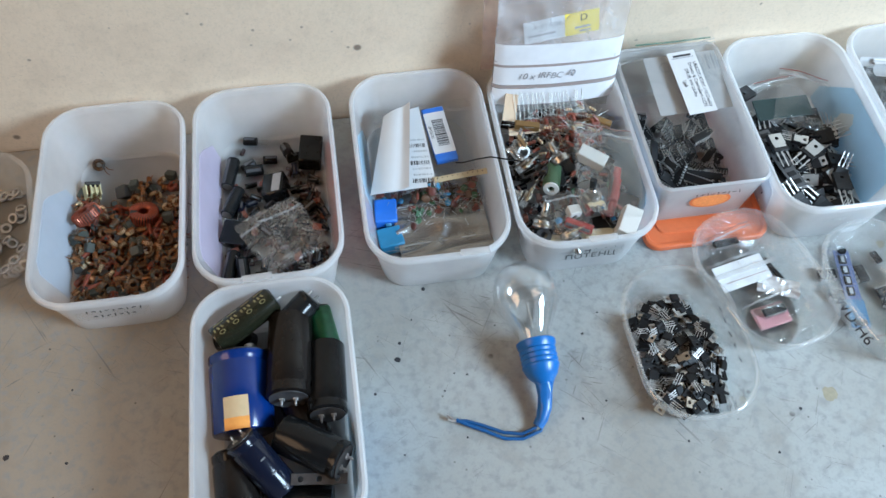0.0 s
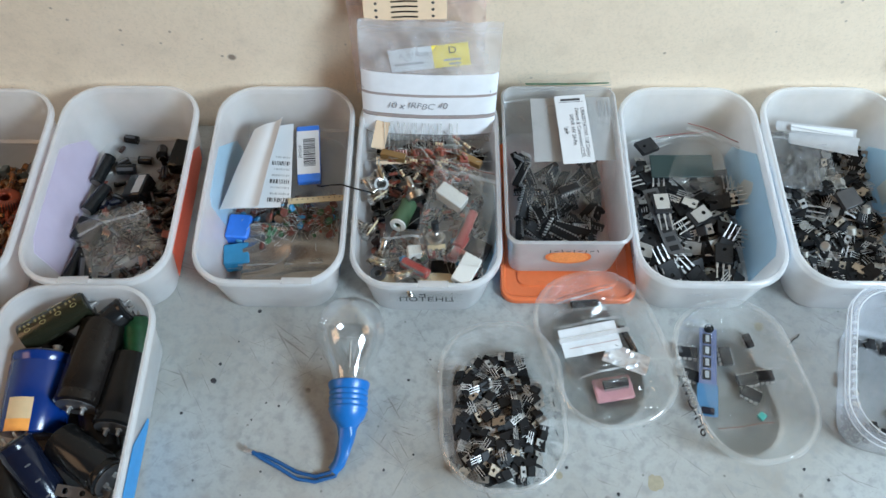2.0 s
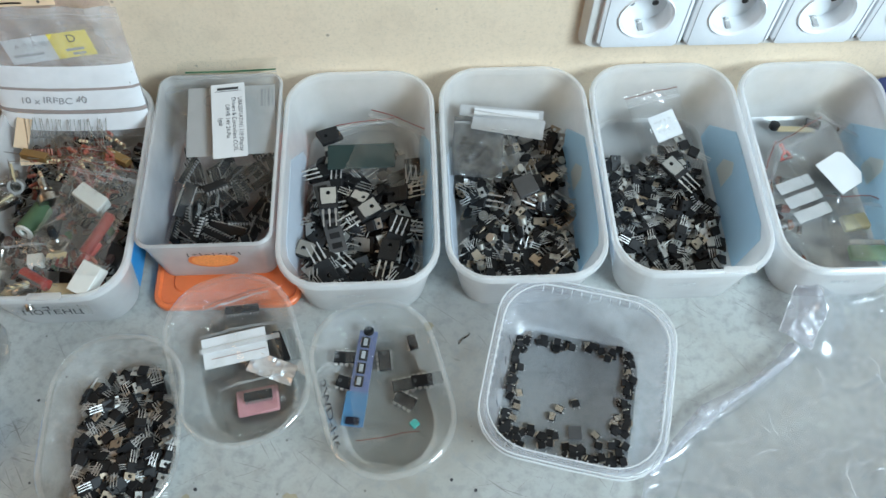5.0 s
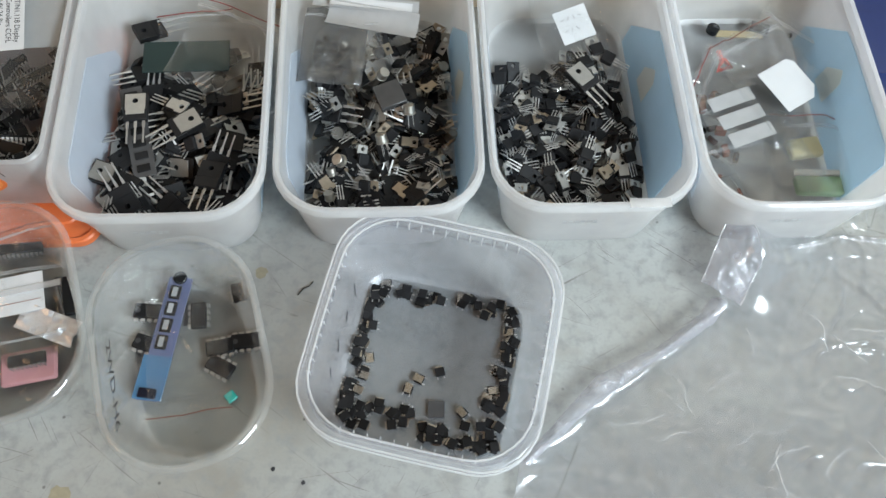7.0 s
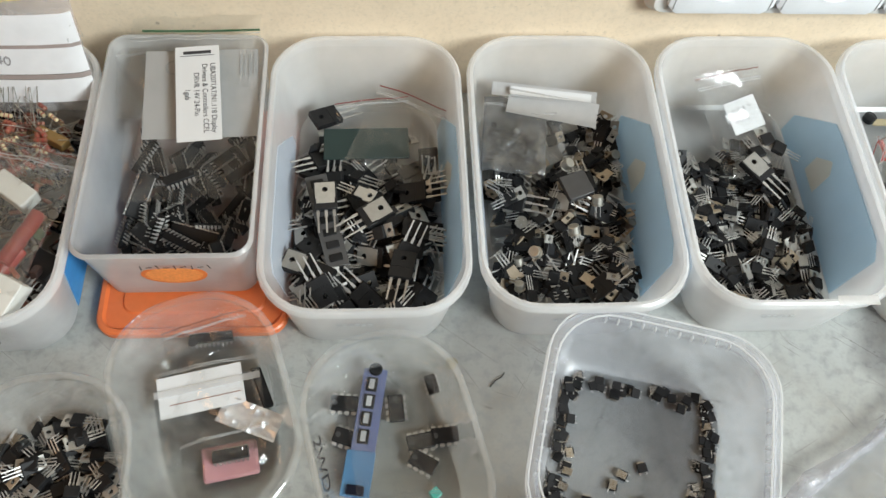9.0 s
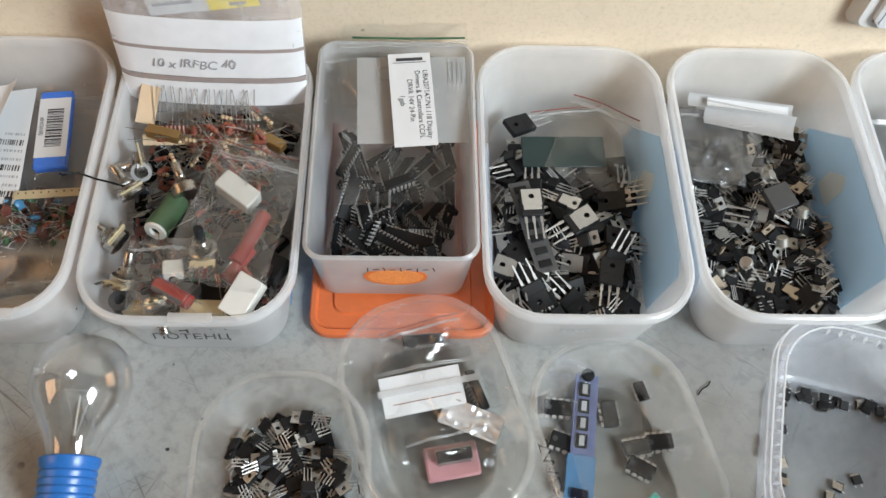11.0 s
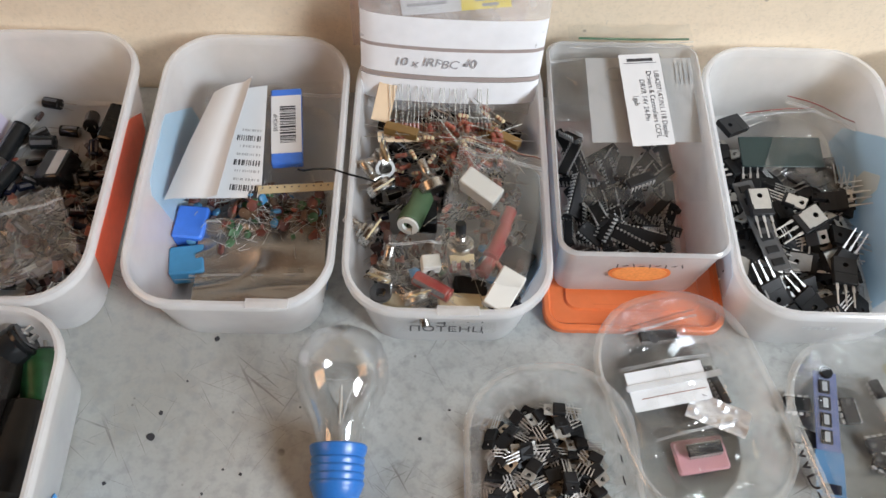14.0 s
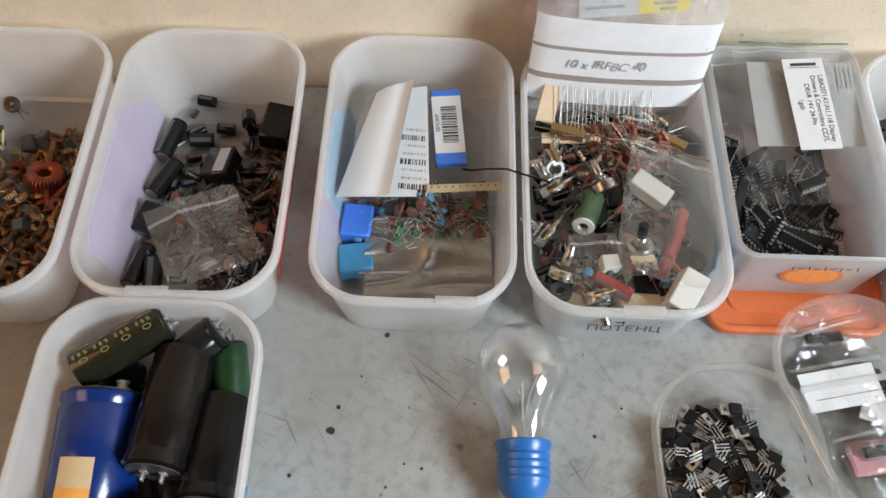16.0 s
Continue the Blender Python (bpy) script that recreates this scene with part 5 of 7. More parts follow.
for i in range(300):
    key, build, sx, sy, sz = kinds[hp.rg.choice((0, 1, 1, 2, 3, 3, 4, 5, 3, 6, 7, 8, 0, 1))]
    y = hp.rg.triangular(-0.086, 0.060, -0.012)
    (deep.add if i < 130 else put)(key, build, hp.drop(0.9 * sx * MM, 0.9 * sy * MM, 0.7 * sz * MM, hp.rg.uniform(-0.047, 0.047), y, hp.rg.uniform(0, 360), 30, side=90 if key.startswith("drum") and hp.rg.random() < 0.7 else (hp.rg.choice((0, 0, 55, 80)) if key.startswith("ring") else 0), sink=50, true=1.0) @ Matrix.Diagonal((0.9, 0.9, 0.9, 1)))
deep.done("coil_heap", "heap of small copper coils deep in the tub", "inductors")
put("big_ring", lambda: toroid(True, COPPERRED, FERRITE, 5.5, 11.5, 9, 30, 0.06), hp.drop(0.024, 0.024, 0.012, -0.034, 0.012, 20, 8))
put("big_ring", None, hp.drop(0.024, 0.024, 0.012, 0.014, 0.009, 200, 14))
put("bobbin", bobbin, hp.drop(0.015, 0.014, 0.011, -0.036, 0.046, 15, 6))
put("lone_ring", lambda: toroid(False, COPPER, FERRITE, 3.0, 5.2, 4.0, 16), pose(-0.399, 0.243, 0.004, 35))
put("choke_block", lambda: block("ferrite_choke", 13, 11, 11, FERRITE, "black square ferrite choke", "inductor", legs=2), hp.drop(0.013, 0.011, 0.011, -0.002, 0.044, -15, 6))

# ---- small capacitors ----
hp = Heap(inside("caps"), 0.098, 0.172, 0.002, 12)
E1 = ("ea", lambda: electrolytic(5, 11, SLEEVE, "small black capacitor with bent leads"), 5, 11, 5)
E2 = ("eb", lambda: electrolytic(8, 13, SLEEVEBROWN, "small dark brown capacitor with bent leads"), 8, 13, 8)
E3 = ("ec", lambda: electrolytic(6.3, 11, NAVY, "small navy capacitor with bent leads"), 6.3, 11, 6.3)
E4 = ("ed", lambda: block("film_capacitor", 4, 7, 6, REDBROWN, "small dark red film capacitor", "capacitor", legs=2), 4, 7, 6)
E5 = ("ee", lambda: electrolytic(4, 7, DARKBROWN, "tiny dark capacitor with thin leads"), 4, 7, 4)
E6 = ("ef", lambda: resistor(REDBROWN, 6.5, 1.2, 9), 3, 20, 3)
E7 = ("eg", lambda: block("film_capacitor", 4, 7, 5, DARKBROWN, "small brown film capacitor", "capacitor", legs=2), 5, 9, 8)
for i in range(210):
    key, build, sx, sy, sz = hp.rg.choice((E1, E3, E4, E5, E5, E5, E6, E7, E1, E5, E7, E3))
    x, y = hp.rg.triangular(-0.05, 0.05, 0.030), hp.rg.triangular(-0.088, 0.06, -0.03)
    put(key, build, hp.drop(sx * MM, sy * MM, sz * MM, x, y, hp.rg.uniform(0, 360), 14))
for i in range(26):
    key, build, sx, sy, sz = hp.rg.choice((E1, E1, E2, E3, E5))
    put(key, build, hp.drop(sx * MM, sy * MM, sz * MM, hp.rg.uniform(-0.047, 0.047), hp.rg.uniform(-0.085, 0.075), hp.rg.uniform(0, 360), 6))
put("long_cap", lambda: electrolytic(12, 31, SLEEVE, "long black capacitor lying on its side", 4), hp.drop(0.012, 0.031, 0.012, -0.040, 0.047, 168, 3))
put("long_cap", None, hp.drop(0.012, 0.031, 0.012, -0.043, 0.013, 160, 3))
put("long_cap", None, hp.drop(0.012, 0.031, 0.012, -0.044, -0.055, 170, 5))
put("long_cap", None, hp.drop(0.012, 0.031, 0.012, -0.032, -0.066, 190, 5))
put("cap_mid", lambda: electrolytic(10, 17, SLEEVE, "short black capacitor lying on its side", 4), hp.drop(0.010, 0.017, 0.010, -0.018, 0.050, 95, 3))
put("cap_mid", None, hp.drop(0.010, 0.017, 0.010, 0.016, 0.062, 20, 3))
put("eb", None, pose(-0.258, 0.250, 0.003, 0, 0, 80))
put("relay", lambda: block("relay", 21, 30, 16, SLEEVE, "black box-shaped relay lying in the tub", "relay"), pose(-0.2025, 0.224, 0.006, 0, 6, -8))
put("square_cap", lambda: block("box_capacitor", 20, 25, 14, SLEEVE, "black box capacitor with a grey printed label", "capacitor", legs=2), hp.drop(0.02, 0.025, 0.014, 0.004, 0.020, -5, 3))
card(MADE["square_cap"], "grey_label", 0.004, 0, 0.0141, 0.008, 0.021, GREYINK, "grey printed label")
put("black_block", lambda: block("relay", 24, 22, 14, SLEEVE, "dark square relay with a scuffed top", "relay"), hp.drop(0.024, 0.022, 0.014, -0.034, -0.022, -20, 6))
b = zip_bag("clear press-seal bag with loose diodes", pose(-0.229, 0.116, 0.047, -3, 3, 28), 0.058, 0.062, seed=3, puff=0.005, zip_at=0.80)
for i in range(7):
    put("ee", None, pose(-0.222 + SEEDS.uniform(-0.02, 0.02), 0.112 + SEEDS.uniform(-0.018, 0.012), 0.030 + SEEDS.uniform(0, 0.004), SEEDS.uniform(-10, 10), 0, SEEDS.uniform(0, 360)))

# ---- papers, discs, blue blocks ----
hp = Heap(inside("papers"), 0.098, 0.172, 0.002, 13)
shield = thing("shielding_bag", "shiny grey antistatic bag under the loose parts", "bag", m=pose(-0.0915, 0.120, 0.017, 4, 0, 3))
s, pts, faces = Shape(), [], []
for i in range(49):
    for j in range(49):
        x, y = (j / 48 - 0.5) * 0.082, (i / 48 - 0.5) * 0.060
        pts.append((x, y, 0.004 * noise.noise(Vector((x * 14, y * 60, 3))) + 0.0030 * (1 - min(1, 4 * abs(noise.noise(Vector((x * 14, y * 48, 1)))))) ** 2))
faces = [[i * 49 + j, i * 49 + j + 1, i * 49 + j + 50, i * 49 + j + 49] for i in range(48) for j in range(48)]
s.add(pts, faces).add([(x, y, z - 0.0008) for x, y, z in pts], [q[::-1] for q in faces])
part("film", s, ANTISTATIC, shield, smooth=60)
part("seal_edge", Shape().tube([(-0.040 + 0.08 * i / 10, 0.0285, 0.0012 + 0.004 * noise.noise(Vector((i * 0.9, 2, 3)))) for i in range(11)], 0.0007, 6), ZIPM, shield, "pale sealed edge")
clearf = zip_bag("clear bag lying flat under loose parts", pose(-0.098, 0.098, 0.012, 8, 0, 2), 0.075, 0.035, FILM, seed=9, puff=0.003)
hp.h[:, :] = 0.010
for i in range(190):
    k = hp.rg.randrange(5)
    x, y = hp.rg.gauss(0.010, 0.024), hp.rg.gauss(-0.016, 0.011)
    if k < 4:
        put("disc%d" % k, (lambda q: (lambda: disc_cap(DISC[q], 6 + q * 0.6)))(k), hp.drop(0.010, 0.010, 0.0022, x, y, hp.rg.uniform(0, 360), 30))
    else:
        put("ef", None, hp.drop(0.004, 0.016, 0.003, x, y, hp.rg.uniform(0, 360), 25))
put("blue_block", lambda: block("trimmer_block", 20, 24, 17, BLUEBOX, "square blue plastic trimmer block", "component"), pose(-0.1395, 0.146, 0.004, 0, 0, -4))
put("teal_block", lambda: block("trimmer_block", 22, 20, 15, CYANBOX, "teal-blue plastic trimmer block", "component"), pose(-0.1385, 0.120, 0.003, 0, 0, 8))
bag3 = zip_bag("clear zip bag with a small blue box inside", pose(-0.090, 0.2035, 0.031, 4, 0, 2), 0.098, 0.092, seed=5, puff=0.007)
bluecase = thing("barcode_box", "small blue box with a white barcode label", "box", m=pose(-0.0815, 0.2115, 0.033, 3, 0, 6))
part("case", Shape().box(0, 0, 0.003, 0.0205, 0.060, 0.006, 0.0008), BLUEBOX, bluecase)
lab = card(bluecase, "label", 0, 0.001, 0.0061, 0.0200, 0.046, PAPER, "white barcode label")
rg = random.Random(4)
yy = -0.015
while yy < 0.014:
    wbar = rg.choice((0.0004, 0.0007, 0.0011))
    part("bar", Shape().box(0.001, yy, 0.0004, 0.0105, wbar, 0.0001, 0.00002), INK, lab)
    yy += wbar + rg.choice((0.0004, 0.0007))
words("SRVOHP", 0.0038, INK, lab, pose(-0.0070, 0.001, 0.0004, 0, 0, 90))
sheet = thing("folded_paper", "folded white delivery note with printed rows", "paper", m=pose(-0.1245, 0.196, 0.042, 4, 2, -2))
rings = []
for i in range(11):  # the folded leaf, curling up towards its loose top corner
    u = i / 10
    x0, x1 = -0.0255 + 0.034 * u, -0.0075 + 0.025 * u
    y0, y1 = -0.047 + 0.002 * u, 0.035 + 0.010 * u
    z = 0.004 * math.sin(3.1 * u) + 0.007 * max(0, u - 0.75) * 4
    rings.append([(x0, y0, z), ((x0 + x1) / 2, (y0 + y1) / 2, z + 0.003), (x1, y1, z + 0.002), (x1, y1, z + 0.0023), ((x0 + x1) / 2, (y0 + y1) / 2, z + 0.0033), (x0, y0, z + 0.0003)])
part("front_leaf", Shape().loft(rings), PAPER, sheet)
back = part("back_leaf", Shape().plate([(-0.020, -0.045), (0.034, -0.040), (0.026, 0.046), (0.002, 0.040)], -0.0014, -0.001), PAPER, sheet)
rg = random.Random(21)
for row in range(8):
    y, x1 = -0.034 + 0.0062 * row, 0.0310 - 0.0006 * row
    x0 = 0.0150 - 0.0002 * row if row % 3 else 0.0120
    while x1 > x0:
        wb = rg.choice((0.0005, 0.0008, 0.0012))
        part("print_bar", Shape().box(0, 0, 0, wb, 0.0042 if row % 3 == 0 else 0.0018, 0.0001, 0.00002), INK if row % 3 == 0 else GREYINK, back, m=pose(x1, y, -0.0009))
        x1 -= wb + rg.choice((0.0006, 0.0010))
part("company_mark", Shape().box(0, 0, 0, 0.0055, 0.0055, 0.0001, 0.00002), INK, back, m=pose(0.0285, -0.0385, -0.0009))
wire = thing("black_wire", "thin black wire hanging over the rims of two tubs", "wire")
part("strand", Shape().tube([(-0.071, 0.178, 0.036), (-0.066, 0.173, 0.042), (-0.056, 0.165, 0.056), (-0.045, 0.159, 0.0655), (-0.034, 0.154, 0.0672), (-0.024, 0.152, 0.066), (-0.017, 0.152, 0.062)], 0.0007, 6), SLEEVE, wire)
strip = thing("component_tape", "strip of pale paper tape with punched holes", "tape", m=pose(-0.068, 0.161, 0.040, 0, 0, 5))
part("paper", Shape().box(0, 0, 0, 0.052, 0.006, 0.0006, 0.0001), CREAM, strip)
for i in range(11):
    part("hole", Shape().lathe([(0.0006, 0), (0.0006, 0.0001)], 8), DARK, strip, m=pose(-0.023 + 0.0046 * i, 0.001, 0.0003))

# ---- potentiometers and resistors ----
hp = Heap(inside("pots"), 0.102, 0.176, 0.024, 14)
for i in range(190):
    key, build, sx, sy, sz = hp.rg.choice((E1, E2, E3, E4, E7, E5, E6, E1))
    put(key, build, hp.drop(sx * MM, sy * MM, sz * MM, hp.rg.uniform(-0.045, 0.045), hp.rg.uniform(-0.085, 0.07), hp.rg.uniform(0, 360), 25))
for i in range(26):
    put("ef", None, hp.drop(0.004, 0.024, 0.003, hp.rg.uniform(-0.045, 0.045), hp.rg.uniform(-0.08, 0.0), hp.rg.uniform(0, 360), 20))
R1 = ("ra", lambda: resistor(REDBROWN, 8, 1.5, 20), 4, 30, 3)
R2 = ("rb", lambda: resistor(CREAM, 7, 1.3, 18), 4, 28, 3)
hp.h[:, :] = np.maximum(hp.h, 0.036)
for i in range(70):
    key, build, sx, sy, sz = hp.rg.choice((R1, R1, R2))
    put(key, build, hp.drop(sx * MM, sy * MM, sz * MM, hp.rg.gauss(0.004, 0.018), hp.rg.gauss(0.022, 0.014), hp.rg.gauss(70, 40), 16))
for i in range(14):
    k = hp.rg.randrange(4)
    put("disc%d" % k, None, hp.drop(0.010, 0.012, 0.003, hp.rg.uniform(-0.045, 0.045), hp.rg.uniform(-0.08, -0.02), hp.rg.uniform(0, 360), 30))
for x, y, z, tilt, turn, dark in ((0.034, 0.108, 0.058, -18, 5, True), (-0.012, 0.092, 0.050, -50, -20, False), (0.018, 0.150, 0.057, 75, -155, False), (-0.014, 0.150, 0.055, -60, 40, False), (-0.012, 0.176, 0.052, -80, 110, False), (-0.018, 0.120, 0.050, -70, 60, False), (0.008, 0.084, 0.052, -110, 200, False)):
    put("pot_dark" if dark else "pot", (lambda d: (lambda: potentiometer(d)))(dark), pose(x, y, z, 0, 0, turn) @ pose(0, 0, 0, tilt))
tube_r = thing("cement_resistor", "green tubular resistor with a white ceramic end", "resistor", m=pose(0.0065, 0.138, 0.053, 78, 0, -18))
part("sleeve", Shape().lathe([(0.0072, -0.013), (0.0076, -0.0125), (0.0076, 0.012), (0.0072, 0.0125)], 20), GREENCER, tube_r)
prof = [(0.0026, 0.011), (0.0065, 0.0122), (0.0070, 0.0132), (0.0066, 0.0142), (0.0034, 0.0144), (0.0027, 0.012)]
part("ceramic_end", Shape().lathe(prof, 20), WHITECER, tube_r, "white ceramic end with a bore")
hp.h[:, :] = np.maximum(hp.h, 0.050)
for i in range(46):
    put(*hp.rg.choice((R1, R1, R1, R2))[:2], hp.drop(0.004, 0.030, 0.003, hp.rg.gauss(0.002, 0.022), hp.rg.gauss(0.026, 0.014), hp.rg.gauss(60, 45), 18))
for i in range(16):
    key, build, sx, sy, sz = hp.rg.choice((E1, E5, E7, R1, E2))
    put(key, build, hp.drop(sx * MM, sy * MM, sz * MM, hp.rg.uniform(-0.045, 0.045), hp.rg.uniform(-0.075, -0.005), hp.rg.uniform(0, 360), 25))
cube = thing("white_box", "small white cardboard box with a pen mark", "box", m=pose(0.0585, 0.0840, 0.052, 16, 10, -28))
part("carton", Shape().box(0, 0, 0.008, 0.015, 0.024, 0.015, 0.0006), WHITECER, cube)
part("pen_mark", Shape().tube([(-0.003, -0.0123, 0.006), (0, -0.0124, 0.010), (-0.001, -0.0124, 0.014), (0, -0.0124, 0.010), (0.003, -0.0123, 0.012)], 0.0004, 5), INK, cube)
for x, y, z, sx, sy, sz, turn in ((0.046, 0.156, 0.047, 26, 13, 11, -35), (0.036, 0.0805, 0.041, 30, 9, 8, 3), (-0.002, 0.0805, 0.040, 20, 8, 8, -4), (0.016, 0.100, 0.052, 11, 9, 8, 10)):
    put("cer%d%d" % (sx, sy), (lambda a, b2, c: (lambda: block("ceramic_resistor", a, b2, c, CREAM if a > 25 and b2 < 10 or a == 20 else WHITECER, "pale ceramic block resistor in the heap", "resistor", legs=0)))(sx, sy, sz), pose(x, y, z, 0, 8, turn))
for x, y, z, turn in ((0.060, 0.128, 0.050, -22), (0.052, 0.106, 0.048, -28), (0.056, 0.116, 0.052, -24), (0.018, 0.086, 0.050, 60), (0.030, 0.112, 0.044, 10)):
    put("redfilm", lambda: electrolytic(9, 24, REDCAP, "glossy red film capacitor in a clear bag", 6), pose(x, y, z, 0, 0, turn))
for x, y, turn in ((-0.004, 0.196, 75), (0.062, 0.192, 60)):
    put("gold", lambda: block("gold_resistor", 7, 22, 6, BRASS, "gold-cased power resistor among loose parts", "resistor", legs=0), pose(x, y, 0.052, 0, 10, turn))
ringp = put("nutring", lambda: tagged(part("metal_bushing", Shape().loft([[(a * MM * math.cos(6.28319 * j / 18), a * MM * math.sin(6.28319 * j / 18), q * MM) for a, q in ((4.2, 0), (6.2, 0), (6.2, 5), (4.2, 5))] for j in range(18)], closed=True), TIN), "bright metal bushing ring", "bushing"), pose(-0.014, 0.171, 0.052, 50, 20))
put("nutring2", lambda: tagged(part("grey_bushing", Shape().loft([[(a * MM * math.cos(6.28319 * j / 18), a * MM * math.sin(6.28319 * j / 18), q * MM) for a, q in ((3, 0), (6.5, 0), (6.5, 9), (3, 9))] for j in range(18)], closed=True), EPOXYGREY), "dark grey plastic bushing", "bushing"), pose(-0.012, 0.0835, 0.042))
for k, (x, y, r) in enumerate(((0.040, 0.090, 10), (0.012, 0.140, 90), (0.068, 0.110, -30))):
    put("dark_block", lambda: block("relay", 18, 16, 12, EPOXY, "small black relay among loose parts", "relay", legs=3), pose(x, y, 0.036, 0, 5, r))
zip_bag("clear bag with red capacitors and a reddish edge", pose(0.052, 0.132, 0.066, -4, 4, -12), 0.056, 0.098, seed=6, puff=0.008, line=REDBROWN)
zip_bag("small clear bag with a red part inside", pose(0.011, 0.092, 0.059, 6, 0, 4), 0.036, 0.050, seed=8, puff=0.006)
# the tall bag standing behind
tall = zip_bag("tall clear zip bag with white writing stripes", pose(0.0275, 0.2385, 0.098, 79, 0, 0) @ pose(0, 0.002, 0, 0, 0, -1.5), 0.116, 0.124, seed=10, puff=0.005, name="writing_bag", film=TALLFILM, zip_at=0.955)
for y, hh, matl, nm in ((0.005, 0.021, PAPERTHIN, "white_stripe"), (-0.0175, 0.019, PAPERTHIN, "white_stripe"), (-0.0400, 0.018, PAPERTHIN, "white_stripe"), (-0.0070, 0.0032, STRIPETAN, "dark_stripe"), (-0.0290, 0.0032, STRIPETAN, "dark_stripe")):
    rings = []
    for j in range(25):
        u = j / 24
        x = (u - 0.5) * 0.115
        z = 0.0068 * (4 * u * (1 - u)) ** 0.5 + 0.0004 * noise.noise(Vector((x * 60, y * 30, 2))) + 0.0016
        rings.append([(x, y - hh / 2, z), (x, y + hh / 2, z + 0.0004), (x, y + hh / 2, z + 0.0002), (x, y - hh / 2, z - 0.0002)])
    part(nm, Shape().loft(rings), matl, tall)
pen = words("10 x IRFBC 40", 0.0088, PENCIL, tall, pose(-0.010, -0.0175, 0.0024, 0, 0, 1), "pen_writing", 1.0)
rg = random.Random(8)
lift = {}
for vert in pen.data.vertices:
    k = round(vert.co.x / 0.0052)
    lift.setdefault(k, rg.gauss(0, 0.0005))
    vert.co.x += 0.28 * vert.co.y
    vert.co.y += lift[k]
    u = (vert.co.x - 0.010) / 0.115 + 0.5
    vert.co.z += 0.0068 * (4 * u * (1 - u)) ** 0.5
slip = thing("part_slip", "white and yellow printed slip inside the tall bag", "label", m=tall.matrix_basis @ pose(0.000, 0.0275, 0.001, 0, 0, 9))
card(slip, "white_part", -0.0155, 0, 0, 0.036, 0.022, PAPER)
card(slip, "yellow_part", 0.0175, 0, 0, 0.030, 0.022, YELLOWPAPER, "yellow printed half")
words("A .01A.58", 0.0062, GREYINK, slip, pose(-0.013, 0.004, 0.0004))
words("D", 0.0095, INK, slip, pose(0.019, 0.005, 0.0004))
for x, y, w in ((-0.018, -0.004, 0.024), (0.018, -0.004, 0.014), (0.020, -0.008, 0.010)):
    part("print_line", Shape().box(x, y, 0.0004, w, 0.0022, 0.0001, 0.00002), GREYINK, slip)
rtape = thing("resistor_tape", "row of axial resistors held in brown paper tape", "tape", m=pose(0.020, 0.212, 0.056, 38, 0, 2))
part("tape", Shape().box(0, -0.016, 0, 0.080, 0.007, 0.0006, 0.0001), TAPEPAPER, rtape)
part("tape", Shape().box(-0.036, 0.002, -0.001, 0.012, 0.034, 0.0006, 0.0001), TAPEPAPER, rtape, "", pose(0, 0, 0, 0, 0, -14))
rg = random.Random(77)
for i in range(26):
    x = -0.032 + 0.0026 * i
    part("wire", Shape().tube([(x, -0.016, 0.0008), (x + rg.gauss(0, 0.0008), 0.002, 0.0008 + rg.gauss(0, 0.0008)), (x + rg.gauss(0, 0.0014), 0.018, 0.0008)], 0.00022, 5), CAN, rtape)
    part("body", Shape().lathe([(0.0006, -0.003), (0.0012, -0.0026), (0.001, 0), (0.0012, 0.0026), (0.0006, 0.003)], 8, m=pose(x, -0.010, 0.0012, 90)), REDBROWN, rtape)
upper = thing("tape_reel_end", "folded peach paper tape with punched holes leaning on the wall", "tape", m=pose(0.009, 0.2585, 0.184, 82, 0, 2))
part("paper", Shape().box(0, 0.01, 0, 0.066, 0.074, 0.0012, 0.0003), TAPEPAPER, upper)
for i in range(4):
    for x in (-0.023, 0.022):
        part("hole", Shape().lathe([(0.0013, 0), (0.0013, 0.0001)], 10), DARK, upper, m=pose(x, -0.0235 + 0.0062 * i, 0.0007))
    part("wire_line", Shape().tube([(-0.011, -0.024 + 0.0048 * i, 0.0008), (0, -0.0234 + 0.0048 * i, 0.001), (0.010, -0.024 + 0.0048 * i, 0.0008)], 0.0007, 5), SLEEVEBROWN, upper)
zip_bag("pink antistatic bag leaning behind the tall bag", pose(0.018, 0.2650, 0.124, 85, 0, 4), 0.112, 0.112, PINKFILM, seed=12, puff=0.003, name="pink_bag")

# ---- chips in the square tub ----
hp = Heap(inside("chips"), 0.086, 0.146, 0.006, 15)
C = [("c16", lambda: chip(16), 8, 21, 5), ("c20", lambda: chip(20), 8, 26, 5), ("c14", lambda: chip(14), 8, 19, 5), ("c28", lambda: chip(24, 9.0), 11, 31, 5)]
for i in range(74):
    key, build, sx, sy, sz = hp.rg.choice(C[:3] if i % 3 else C)
    put(key, build, hp.drop(sx * MM, sy * MM, sz * MM, hp.rg.uniform(-0.04, 0.04), hp.rg.triangular(-0.072, 0.055, -0.04), hp.rg.choice((25, 60, -35, 10, -60, 160, 200)) + hp.rg.uniform(-15, 15), 22, flip=hp.rg.random() < 0.45))
put("c28", None, pose(0.112, 0.166, 0.030, 12, 35, -8))
put("c20", None, pose(0.135, 0.160, 0.028, 10, 160, 6))
put("c14", None, pose(0.1445, 0.158, 0.0625, 0, 0, -66))
slant = pose(0.148, 0.2115, 0.0635, 9.5, 0, 2)
chipbag = zip_bag("clear zip bag with a white printed product label", slant, 0.082, 0.128, seed=14, puff=0.004, name="labelled_bag", film=CLEANFILM)
